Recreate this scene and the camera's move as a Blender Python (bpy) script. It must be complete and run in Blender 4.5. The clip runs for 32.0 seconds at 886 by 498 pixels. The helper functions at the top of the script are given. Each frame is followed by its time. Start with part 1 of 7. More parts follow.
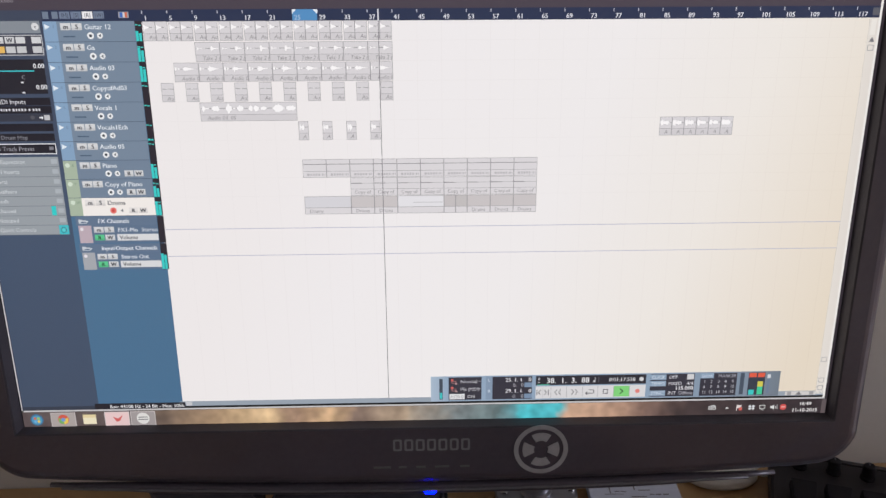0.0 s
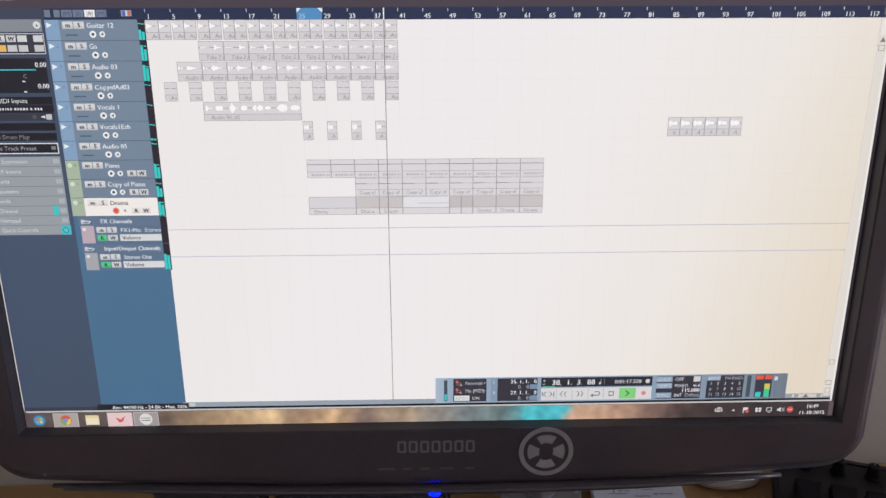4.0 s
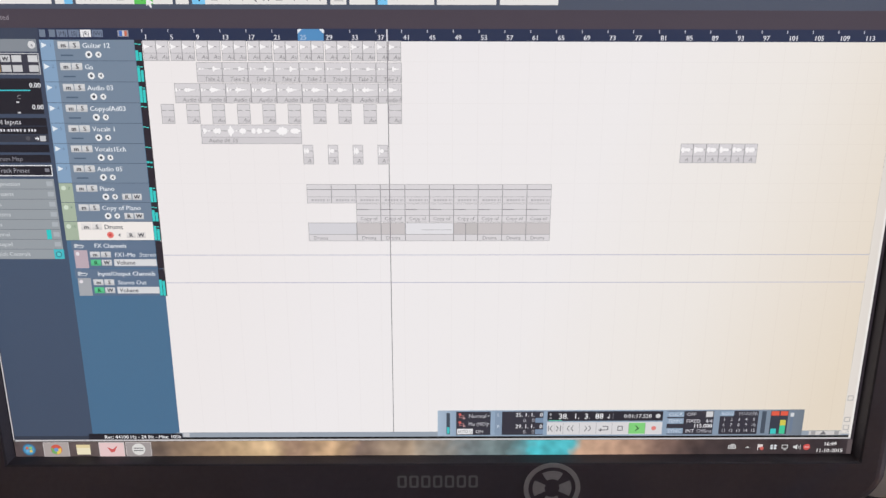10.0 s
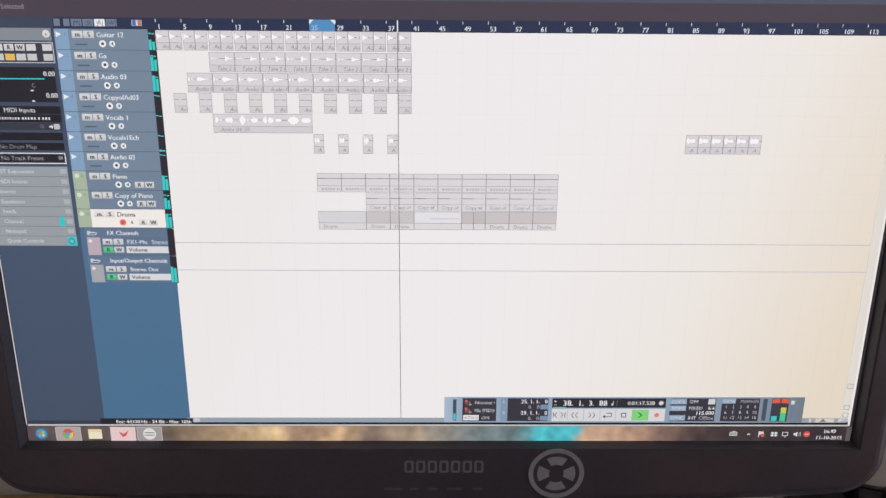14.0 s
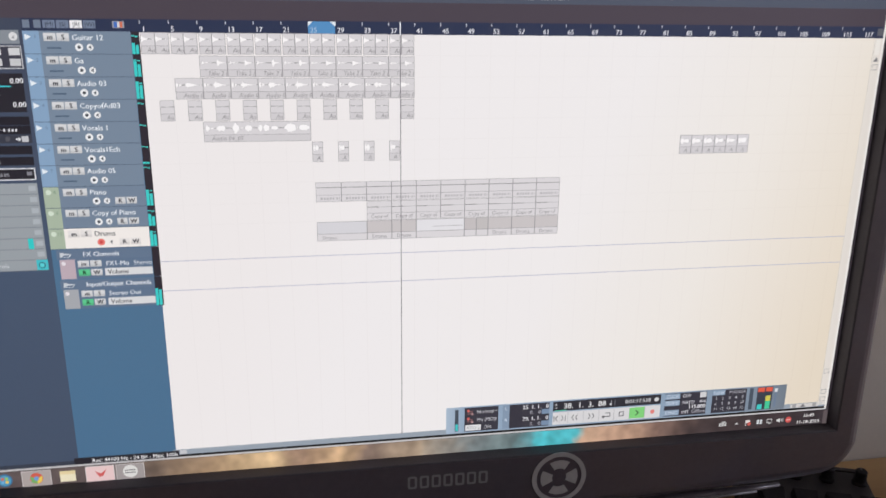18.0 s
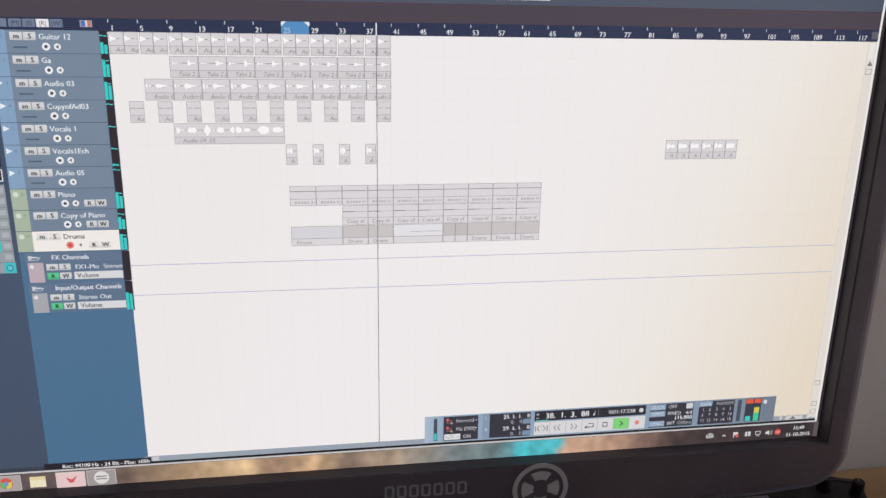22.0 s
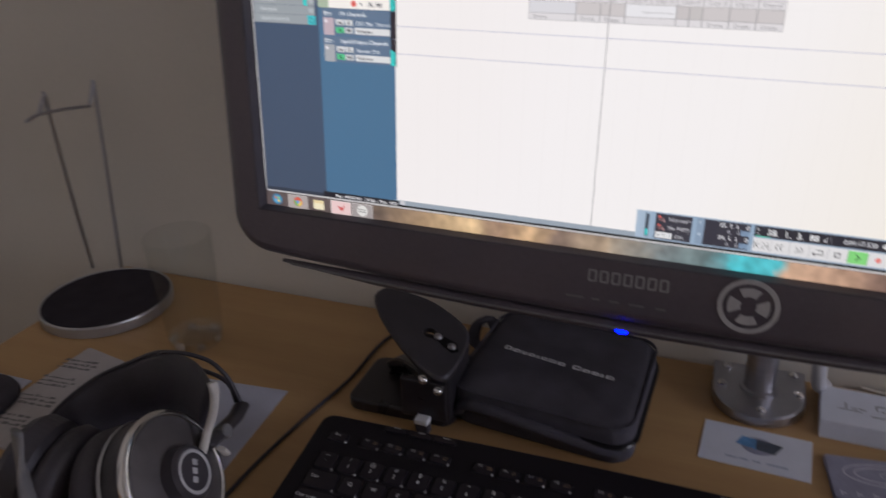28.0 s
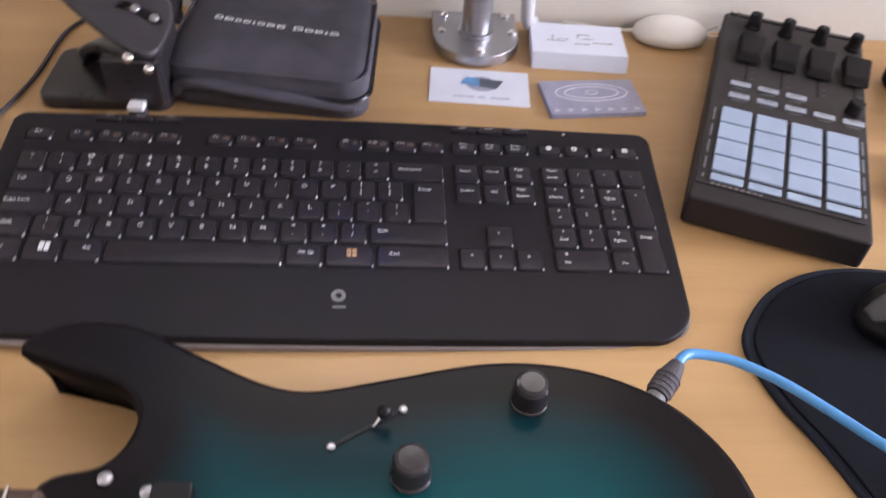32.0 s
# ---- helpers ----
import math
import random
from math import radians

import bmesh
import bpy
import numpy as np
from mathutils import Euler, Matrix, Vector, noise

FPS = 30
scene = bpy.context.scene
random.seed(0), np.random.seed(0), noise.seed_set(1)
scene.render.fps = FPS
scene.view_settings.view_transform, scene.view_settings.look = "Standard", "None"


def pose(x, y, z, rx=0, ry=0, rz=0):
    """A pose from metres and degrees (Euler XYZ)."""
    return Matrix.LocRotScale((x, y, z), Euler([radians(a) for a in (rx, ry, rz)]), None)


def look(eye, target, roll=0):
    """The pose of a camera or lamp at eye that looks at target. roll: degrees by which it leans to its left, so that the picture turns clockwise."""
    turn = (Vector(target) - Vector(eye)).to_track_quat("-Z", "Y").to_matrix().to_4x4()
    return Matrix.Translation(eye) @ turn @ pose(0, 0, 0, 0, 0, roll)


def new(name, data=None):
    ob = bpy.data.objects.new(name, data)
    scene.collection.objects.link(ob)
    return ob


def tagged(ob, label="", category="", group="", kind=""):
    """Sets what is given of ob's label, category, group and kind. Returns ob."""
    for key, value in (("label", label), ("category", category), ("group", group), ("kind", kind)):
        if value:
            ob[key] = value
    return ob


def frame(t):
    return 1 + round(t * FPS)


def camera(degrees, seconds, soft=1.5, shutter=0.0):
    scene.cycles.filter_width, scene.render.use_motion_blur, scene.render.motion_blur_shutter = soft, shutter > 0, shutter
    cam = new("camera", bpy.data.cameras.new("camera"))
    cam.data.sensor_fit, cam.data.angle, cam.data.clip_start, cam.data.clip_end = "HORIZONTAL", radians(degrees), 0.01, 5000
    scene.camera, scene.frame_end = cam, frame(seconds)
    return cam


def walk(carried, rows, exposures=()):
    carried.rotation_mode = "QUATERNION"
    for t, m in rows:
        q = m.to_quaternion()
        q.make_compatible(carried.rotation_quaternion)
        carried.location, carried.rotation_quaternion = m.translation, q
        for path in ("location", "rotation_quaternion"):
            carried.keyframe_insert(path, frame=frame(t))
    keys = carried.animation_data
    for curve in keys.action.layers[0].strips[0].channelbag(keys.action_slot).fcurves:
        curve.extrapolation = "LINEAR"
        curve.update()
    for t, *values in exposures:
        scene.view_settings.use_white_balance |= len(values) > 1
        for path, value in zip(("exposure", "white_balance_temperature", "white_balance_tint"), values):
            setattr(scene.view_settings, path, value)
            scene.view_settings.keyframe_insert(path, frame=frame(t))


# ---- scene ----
FOV = 58.55
cam = camera(FOV, 32.0, soft=1.4, shutter=0.5)
ROWS = [
    (0.0, 0.0027, -0.4342, 1.2504, 69.32, 1.67, -1.61),
    (0.5, -0.0011, -0.4347, 1.252, 69.29, 1.08, -2.01),
    (1.0, -0.0035, -0.437, 1.2531, 68.5, 0.97, -1.83),
    (1.5, -0.0053, -0.4349, 1.2481, 68.51, 0.44, -1.68),
    (2.0, 0.0039, -0.4226, 1.2476, 67.93, 0.37, -0.72),
    (2.5, 0.0106, -0.4142, 1.2479, 67.62, 1.04, 1.98),
    (3.0, 0.0162, -0.4144, 1.2464, 67.81, 1.69, 2.19),
    (3.5, 0.0086, -0.4278, 1.2496, 68.3, 2.56, -0.47),
    (5.5, -0.0071, -0.4295, 1.2574, 69.83, -0.83, -3.42),
    (6.0, 0.0083, -0.4226, 1.2541, 69.81, -0.97, -0.06),
    (6.5, 0.0091, -0.4208, 1.2562, 69.68, 0.26, -0.22),
    (7.0, 0.0093, -0.4225, 1.2553, 70.13, 0.89, -0.63),
    (7.5, 0.0079, -0.4181, 1.2557, 69.99, 0.45, -0.47),
    (8.0, 0.0073, -0.4152, 1.2555, 69.74, 0.87, -0.59),
    (8.5, 0.0049, -0.4155, 1.2555, 70.13, 1.22, -0.85),
    (9.0, 0.0044, -0.4136, 1.256, 70.15, 1.31, -0.83),
    (9.5, 0.0026, -0.4126, 1.2543, 70.01, 1.33, -0.9),
    (10.0, 0.0039, -0.4123, 1.2541, 70.05, 1.29, -0.69),
    (10.5, 0.0039, -0.4132, 1.2531, 69.98, 1.14, -0.74),
    (11.0, 0.0026, -0.4139, 1.2538, 69.67, 1.06, -0.85),
    (11.5, 0.0037, -0.4157, 1.2528, 69.83, 1.11, -0.86),
    (12.0, 0.0037, -0.4164, 1.2552, 69.6, 1.24, -1.07),
    (12.5, 0.0021, -0.4171, 1.254, 69.66, 1.3, -0.92),
    (13.0, 0.0022, -0.4199, 1.2538, 69.87, 1.33, -0.92),
    (13.5, 0.0007, -0.4201, 1.2546, 69.63, 1.22, -0.8),
    (14.0, -0.002, -0.4189, 1.255, 69.43, 0.98, -0.75),
    (14.5, -0.0059, -0.4191, 1.2531, 69.71, 0.93, -1.15),
    (16.5, -0.0144, -0.4141, 1.2529, 69.59, 0.32, -2.02),
    (17.0, -0.0215, -0.4113, 1.2516, 69.64, 0.17, -2.22),
    (17.5, -0.0395, -0.404, 1.2465, 69.47, -0.11, -4.32),
    (18.0, -0.069, -0.4031, 1.2509, 70.03, 0.25, -9.59),
    (18.5, -0.0806, -0.4135, 1.2572, 70.95, -0.27, -11.27),
    (19.0, -0.0927, -0.4144, 1.2581, 70.52, -0.61, -11.5),
    (19.5, -0.0947, -0.4171, 1.2581, 70.34, -0.73, -10.67),
    (20.0, -0.0897, -0.4185, 1.2592, 70.4, -0.69, -11.13),
    (20.5, -0.0861, -0.4175, 1.2567, 70.49, -0.45, -11.23),
    (21.0, -0.0792, -0.412, 1.2574, 70.21, -0.51, -10.89),
    (21.5, -0.0684, -0.4054, 1.2523, 70.31, -0.34, -10.36),
    (22.0, -0.0499, -0.3947, 1.2522, 69.79, -0.02, -8.72),
    (22.5, -0.0271, -0.3849, 1.2489, 69.83, 0.09, -6.5),
    (23.0, -0.002, -0.3688, 1.2451, 69.32, 0.48, -3.08),
    (23.5, 0.0122, -0.3587, 1.24, 69.43, 0.85, 0.36),
    (24.0, 0.0255, -0.3548, 1.2362, 69.79, 1.1, 5.3),
    (24.5, 0.0378, -0.358, 1.2238, 70.62, 1.02, 8.34),
    (26.5, 0.0647, -0.3728, 1.208, 70.77, 1.03, 22.69),
    (27.0, 0.0667, -0.3983, 1.1968, 70.27, 0.16, 26.38),
    (27.5, 0.0636, -0.4264, 1.1882, 67.58, 0.65, 26.76),
    (28.0, 0.0481, -0.4438, 1.1864, 64.47, 2.06, 20.29),
    (28.5, 0.0164, -0.4445, 1.1805, 60.86, 1.0, 11.78),
    (29.0, -0.014, -0.443, 1.1778, 59.25, 0.0, 3.56),
    (29.5, -0.0306, -0.4405, 1.1713, 57.67, -0.77, -3.46),
    (30.0, -0.0336, -0.4357, 1.1599, 56.21, -0.83, -8.07),
    (30.5, -0.0299, -0.436, 1.1485, 54.39, -0.91, -12.02),
    (31.0, -0.0223, -0.4366, 1.1338, 51.66, -1.36, -14.1),
    (31.5, -0.0063, -0.445, 1.1318, 49.09, -2.27, -10.18),
    (32.0, 0.0221, -0.4531, 1.1244, 45.23, -3.58, -1.9),
]
EXPOSURES = [(0.0, 0.0, 6500, 10), (26.3, 0.0, 6500, 10), (26.9, 0.22, 6500, 10), (27.4, 0.16, 6500, 10), (28.0, 0.08, 6500, 10), (28.6, 0.22, 6500, 12), (29.1, 0.62, 6500, 15), (29.6, 1.25, 6500, 20), (30.2, 2.08, 6500, 22), (30.7, 2.45, 6500, 16), (31.2, 2.62, 6500, 10), (32.0, 2.55, 6500, 10)]
walk(cam, [(t, pose(x, y, z, rx, ry, rz)) for t, x, y, z, rx, ry, rz in ROWS], EXPOSURES)

# ---- light ----
world = bpy.data.worlds.new("sky")
scene.world = world
world.use_nodes = True
wn = world.node_tree
sky = wn.nodes.new("ShaderNodeTexSky")
sky.sky_type, sky.sun_disc = "NISHITA", False
sky.sun_elevation, sky.sun_rotation = radians(35), radians(100)
wn.links.new(sky.outputs[0], wn.nodes["Background"].inputs[0])
wn.nodes["Background"].inputs[1].default_value = 0.1


def lamp(name, m, size_x, size_y, watts, colour):
    data = bpy.data.lights.new(name, "AREA")
    data.shape, data.size, data.size_y, data.energy, data.color = "RECTANGLE", size_x, size_y, watts, colour
    ob = new(name, data)
    ob.matrix_world = m
    return tagged(ob, "daylight from the sky through the window opening", "light", kind="structure")


WIN_Y0, WIN_Y1, WIN_Z0, WIN_Z1, WIN_X = -1.4, 0.1, 1.05, 2.3, 4.2
lamp("window_light", look((WIN_X - 0.02, (WIN_Y0 + WIN_Y1) / 2, (WIN_Z0 + WIN_Z1) / 2), (0.0, -0.2, 0.95)), 1.4, 1.2, 38.0, (0.94, 0.965, 1.24))


# ---- materials ----
def srgb(r, g, b):
    return tuple((c / 255 / 12.92) if c / 255 <= 0.04045 else ((c / 255 + 0.055) / 1.055) ** 2.4 for c in (r, g, b))


def nodes_of(name):
    m = bpy.data.materials.new(name)
    m.use_nodes = True
    return m, m.node_tree, m.node_tree.nodes["Principled BSDF"]


def surface(name, colour, rough=0.5, metal=0.0, vary=0.15, scale=20.0, bump=0.1, fine=300.0, stretch=(1, 1, 1), rough_vary=0.1, coat=0.0, spec=0.5, island=0.0):
    """A surface with two scales of mottling, a fine relief and uneven gloss."""
    m, t, b = nodes_of(name)
    co = t.nodes.new("ShaderNodeTexCoord")
    mp = t.nodes.new("ShaderNodeMapping")
    mp.inputs["Scale"].default_value = stretch
    t.links.new(co.outputs["Object"], mp.inputs[0])
    big, small = t.nodes.new("ShaderNodeTexNoise"), t.nodes.new("ShaderNodeTexNoise")
    big.inputs["Scale"].default_value, small.inputs["Scale"].default_value = scale, fine
    big.inputs["Detail"].default_value, small.inputs["Detail"].default_value = 5, 3
    for n in (big, small):
        t.links.new(mp.outputs[0], n.inputs["Vector"])
    mix = t.nodes.new("ShaderNodeMath")
    mix.operation = "MULTIPLY_ADD"
    mix.inputs[1].default_value = 0.4
    t.links.new(small.outputs["Fac"], mix.inputs[0])
    t.links.new(big.outputs["Fac"], mix.inputs[2])
    ramp = t.nodes.new("ShaderNodeValToRGB")
    ramp.color_ramp.elements[0].position, ramp.color_ramp.elements[1].position = 0.4, 1.0
    ramp.color_ramp.elements[0].color = (*[c * (1 - vary) for c in colour], 1)
    ramp.color_ramp.elements[1].color = (*[min(1, c * (1 + vary)) for c in colour], 1)
    t.links.new(mix.outputs[0], ramp.inputs[0])
    out = ramp.outputs[0]
    if island:
        info = t.nodes.new("ShaderNodeObjectInfo")
        hs = t.nodes.new("ShaderNodeHueSaturation")
        ma = t.nodes.new("ShaderNodeMapRange")
        ma.inputs[3].default_value, ma.inputs[4].default_value = 1 - island, 1 + island
        t.links.new(info.outputs["Random"], ma.inputs[0])
        t.links.new(ma.outputs[0], hs.inputs["Value"])
        t.links.new(out, hs.inputs["Color"])
        out = hs.outputs[0]
    t.links.new(out, b.inputs["Base Color"])
    rr = t.nodes.new("ShaderNodeMapRange")
    rr.inputs[3].default_value, rr.inputs[4].default_value = max(0.02, rough - rough_vary), min(1, rough + rough_vary)
    t.links.new(big.outputs["Fac"], rr.inputs[0])
    t.links.new(rr.outputs[0], b.inputs["Roughness"])
    b.inputs["Metallic"].default_value = metal
    b.inputs["Specular IOR Level"].default_value = spec
    b.inputs["Coat Weight"].default_value = coat
    b.inputs["Coat Roughness"].default_value = 0.06
    if bump:
        bp = t.nodes.new("ShaderNodeBump")
        bp.inputs["Strength"].default_value, bp.inputs["Distance"].default_value = bump, 0.0006
        t.links.new(small.outputs["Fac"], bp.inputs["Height"])
        t.links.new(bp.outputs[0], b.inputs["Normal"])
    return m


def wood(name, dark, light):
    m, t, b = nodes_of(name)
    co, mp = t.nodes.new("ShaderNodeTexCoord"), t.nodes.new("ShaderNodeMapping")
    mp.inputs["Scale"].default_value = (1.2, 14, 14)
    t.links.new(co.outputs["Object"], mp.inputs[0])
    n1, n2 = t.nodes.new("ShaderNodeTexNoise"), t.nodes.new("ShaderNodeTexNoise")
    n1.inputs["Scale"].default_value, n1.inputs["Detail"].default_value, n1.inputs["Distortion"].default_value = 2.2, 6, 0.6
    n2.inputs["Scale"].default_value, n2.inputs["Detail"].default_value = 28, 3
    for n in (n1, n2):
        t.links.new(mp.outputs[0], n.inputs["Vector"])
    n3 = t.nodes.new("ShaderNodeTexNoise")
    n3.inputs["Scale"].default_value, n3.inputs["Detail"].default_value = 7, 4
    t.links.new(co.outputs["Object"], n3.inputs["Vector"])
    a1, a2 = t.nodes.new("ShaderNodeMath"), t.nodes.new("ShaderNodeMath")
    a1.operation = a2.operation = "MULTIPLY_ADD"
    a1.inputs[1].default_value, a2.inputs[1].default_value = 0.25, 0.35
    t.links.new(n2.outputs["Fac"], a1.inputs[0])
    t.links.new(n1.outputs["Fac"], a1.inputs[2])
    t.links.new(n3.outputs["Fac"], a2.inputs[0])
    t.links.new(a1.outputs[0], a2.inputs[2])
    r = t.nodes.new("ShaderNodeValToRGB")
    r.color_ramp.elements[0].position, r.color_ramp.elements[1].position = 0.5, 1.05
    r.color_ramp.elements[0].color, r.color_ramp.elements[1].color = (*dark, 1), (*light, 1)
    t.links.new(a2.outputs[0], r.inputs[0])
    t.links.new(r.outputs[0], b.inputs["Base Color"])
    mr = t.nodes.new("ShaderNodeMapRange")
    mr.inputs[3].default_value, mr.inputs[4].default_value = 0.3, 0.5
    t.links.new(n3.outputs["Fac"], mr.inputs[0])
    t.links.new(mr.outputs[0], b.inputs["Roughness"])
    bp = t.nodes.new("ShaderNodeBump")
    bp.inputs["Strength"].default_value, bp.inputs["Distance"].default_value = 0.08, 0.0004
    t.links.new(n2.outputs["Fac"], bp.inputs["Height"])
    t.links.new(bp.outputs[0], b.inputs["Normal"])
    return m


def clear_glass(name, tint=(1, 1, 1), rough=0.0):
    m, t, b = nodes_of(name)
    b.inputs["Base Color"].default_value = (*tint, 1)
    b.inputs["Transmission Weight"].default_value, b.inputs["Roughness"].default_value, b.inputs["IOR"].default_value = 1.0, rough, 1.5
    return m


def glow(name, colour, strength):
    m, t, b = nodes_of(name)
    b.inputs["Base Color"].default_value = (*[c * 0.2 for c in colour], 1)
    b.inputs["Emission Color"].default_value, b.inputs["Emission Strength"].default_value = (*colour, 1), strength
    return m


WALL = surface("wall_paint", (0.72, 0.68, 0.60), 0.85, vary=0.05, scale=6, bump=0.25, fine=180)
CEIL = surface("ceiling_paint", (0.8, 0.79, 0.77), 0.9, vary=0.03, scale=5)
FLOOR = wood("floor_boards", (0.16, 0.09, 0.05), (0.3, 0.18, 0.1))
DESK = wood("beech_veneer", (0.425, 0.25, 0.105), (0.52, 0.325, 0.142))
# Several blacks here are lifted in base colour, standing in for lens veil.
BEZEL = surface("glossy_black_plastic", (0.096, 0.08, 0.094), 0.34, vary=0.2, scale=12, bump=0.02, rough_vary=0.06, coat=0.5)
BLACK = surface("black_plastic", (0.042, 0.037, 0.043), 0.45, vary=0.25, scale=40, bump=0.15, fine=900)
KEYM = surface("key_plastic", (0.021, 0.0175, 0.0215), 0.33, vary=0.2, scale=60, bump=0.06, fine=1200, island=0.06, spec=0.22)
KEYEDGE = surface("polished_key_edge", (0.018, 0.0152, 0.0185), 0.2, vary=0.2, scale=60, bump=0.0, spec=0.14, rough_vary=0.05)
PALM = surface("keyboard_plastic", (0.0112, 0.0092, 0.0116), 0.5, vary=0.2, scale=25, bump=0.12, fine=1000, spec=0.2)
RUBBER = surface("matt_rubber", (0.056, 0.049, 0.057), 0.75, vary=0.25, scale=40, bump=0.3, fine=700)
NYLON = surface("black_nylon", (0.068, 0.063, 0.076), 0.85, vary=0.3, scale=35, bump=0.8, fine=1400, spec=0.3)
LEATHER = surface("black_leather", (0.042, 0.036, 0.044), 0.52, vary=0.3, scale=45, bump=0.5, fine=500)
GREYP = surface("grey_plastic", (0.16, 0.155, 0.155), 0.5, vary=0.15, scale=60, bump=0.1)
LIGHTG = surface("light_grey_print", (0.42, 0.41, 0.41), 0.5, vary=0.1, scale=200, bump=0.0)
WHITEP = surface("white_print", (0.75, 0.75, 0.76), 0.5, vary=0.06, scale=100, bump=0.0)
ORANGE = surface("orange_print", (0.42, 0.25, 0.13), 0.5, vary=0.08, scale=100, bump=0.0)
ORANGE2 = surface("faded_orange_print", (0.2, 0.13, 0.085), 0.5, vary=0.08, scale=100, bump=0.0)
PAPER = surface("white_paper", (0.73, 0.755, 0.83), 0.8, vary=0.05, scale=40, bump=0.1)
CARDG = surface("grey_card", (0.33, 0.33, 0.43), 0.55, vary=0.15, scale=60, bump=0.05)
CHROME = surface("polished_chrome", (0.75, 0.74, 0.73), 0.16, 1.0, vary=0.06, scale=30, bump=0.0, rough_vary=0.08)
STEEL = surface("brushed_steel", (0.45, 0.45, 0.48), 0.32, 1.0, vary=0.12, scale=30, bump=0.1, stretch=(1, 1, 12))
SILVER = surface("silver_paint", (0.45, 0.45, 0.46), 0.35, 0.7, vary=0.1, scale=40, bump=0.05)
def thin_glass(name, gloss=0.004, rough=0.03):
    """Clear thin wall: see-through, with Fresnel gloss."""
    m = bpy.data.materials.new(name)
    m.use_nodes = True
    t = m.node_tree
    t.nodes.remove(t.nodes["Principled BSDF"])
    tr, gl, fr, mx = t.nodes.new("ShaderNodeBsdfTransparent"), t.nodes.new("ShaderNodeBsdfGlossy"), t.nodes.new("ShaderNodeLayerWeight"), t.nodes.new("ShaderNodeMixShader")
    tr.inputs[0].default_value = (0.97, 0.975, 0.97, 1)
    gl.inputs["Roughness"].default_value = rough
    fr.inputs[0].default_value = 0.12
    pw = t.nodes.new("ShaderNodeMath")
    pw.operation, pw.inputs[1].default_value = "MULTIPLY_ADD", 0.2
    pw.inputs[2].default_value = gloss
    t.links.new(fr.outputs["Facing"], pw.inputs[0])
    t.links.new(pw.outputs[0], mx.inputs[0])
    t.links.new(tr.outputs[0], mx.inputs[1])
    t.links.new(gl.outputs[0], mx.inputs[2])
    t.links.new(mx.outputs[0], t.nodes["Material Output"].inputs[0])
    return m


THIN = thin_glass("thin_clear_glass")
THICK = thin_glass("thick_clear_glass", 0.14)
CAST = thin_glass("glint_bead_glass", 0.3, 0.1)
LEGEND = surface("dim_white_print", (0.78, 0.78, 0.79), 0.5, vary=0.08, scale=150, bump=0.0)
CLEAR = clear_glass("clear_glass", (0.97, 0.985, 0.98))
RIM = surface("clear_plastic_rim", (0.24, 0.2, 0.185), 0.18, vary=0.12, scale=30, bump=0.0)
PADM = surface("translucent_white_rubber", (0.31, 0.39, 0.5), 0.5, vary=0.06, scale=80, bump=0.15, fine=800, island=0.05)
BTNM = surface("pale_button", (0.3, 0.33, 0.38), 0.5, vary=0.08, scale=80, bump=0.0)
BLUEC = surface("blue_cable_sheath", (0.07, 0.26, 0.55), 0.38, vary=0.12, scale=60, bump=0.1)
# Navy made lighter in colour for the sheen on the pad's sloped edge.
NAVYR = surface("lightened_navy_rubber", (0.011, 0.014, 0.024), 0.7, vary=0.25, scale=60, bump=0.5, fine=1200, spec=0.2)
NAVY = surface("navy_cloth", (0.0068, 0.0075, 0.012), 0.9, vary=0.3, scale=60, bump=0.8, fine=1500, spec=0.12)
CREAM = surface("cream_plastic", (0.78, 0.745, 0.66), 0.45, vary=0.08, scale=30, bump=0.05)
NAVYP = surface("dark_blue_plastic", (0.006, 0.026, 0.052), 0.35, vary=0.2, scale=60, bump=0.1)
LACQ = surface("deep_black_plastic", (0.009, 0.008, 0.009), 0.3, vary=0.2, scale=40, bump=0.05, spec=0.25)
# Pale colour paints the glint at each key's lower-right corner.
KEYGLINT = surface("painted_key_glint", (0.16, 0.155, 0.155), 0.15, vary=0.2, scale=60, bump=0.0, spec=0.7, rough_vary=0.04)
DIMG = surface("dim_grey_print", (0.27, 0.265, 0.27), 0.5, vary=0.1, scale=200, bump=0.0)
FELT = surface("dark_felt", (0.038, 0.033, 0.04), 0.9, vary=0.3, scale=60, bump=0.6, fine=1500, spec=0.15)
LEAFP = surface("greyed_paper", (0.46, 0.43, 0.42), 0.8, vary=0.1, scale=40, bump=0.1)
PAPER2 = surface("off_white_paper", (0.5, 0.515, 0.61), 0.8, vary=0.08, scale=40, bump=0.1)
REDP = surface("faded_red_print", (0.35, 0.09, 0.06), 0.6, vary=0.2, scale=60, bump=0.1)
BEIGE = surface("beige_strap", (0.52, 0.49, 0.45), 0.8, vary=0.2, scale=60, bump=0.5, fine=900)
LED = glow("blue_led", (0.0, 0.0012, 1.0), 42.0)


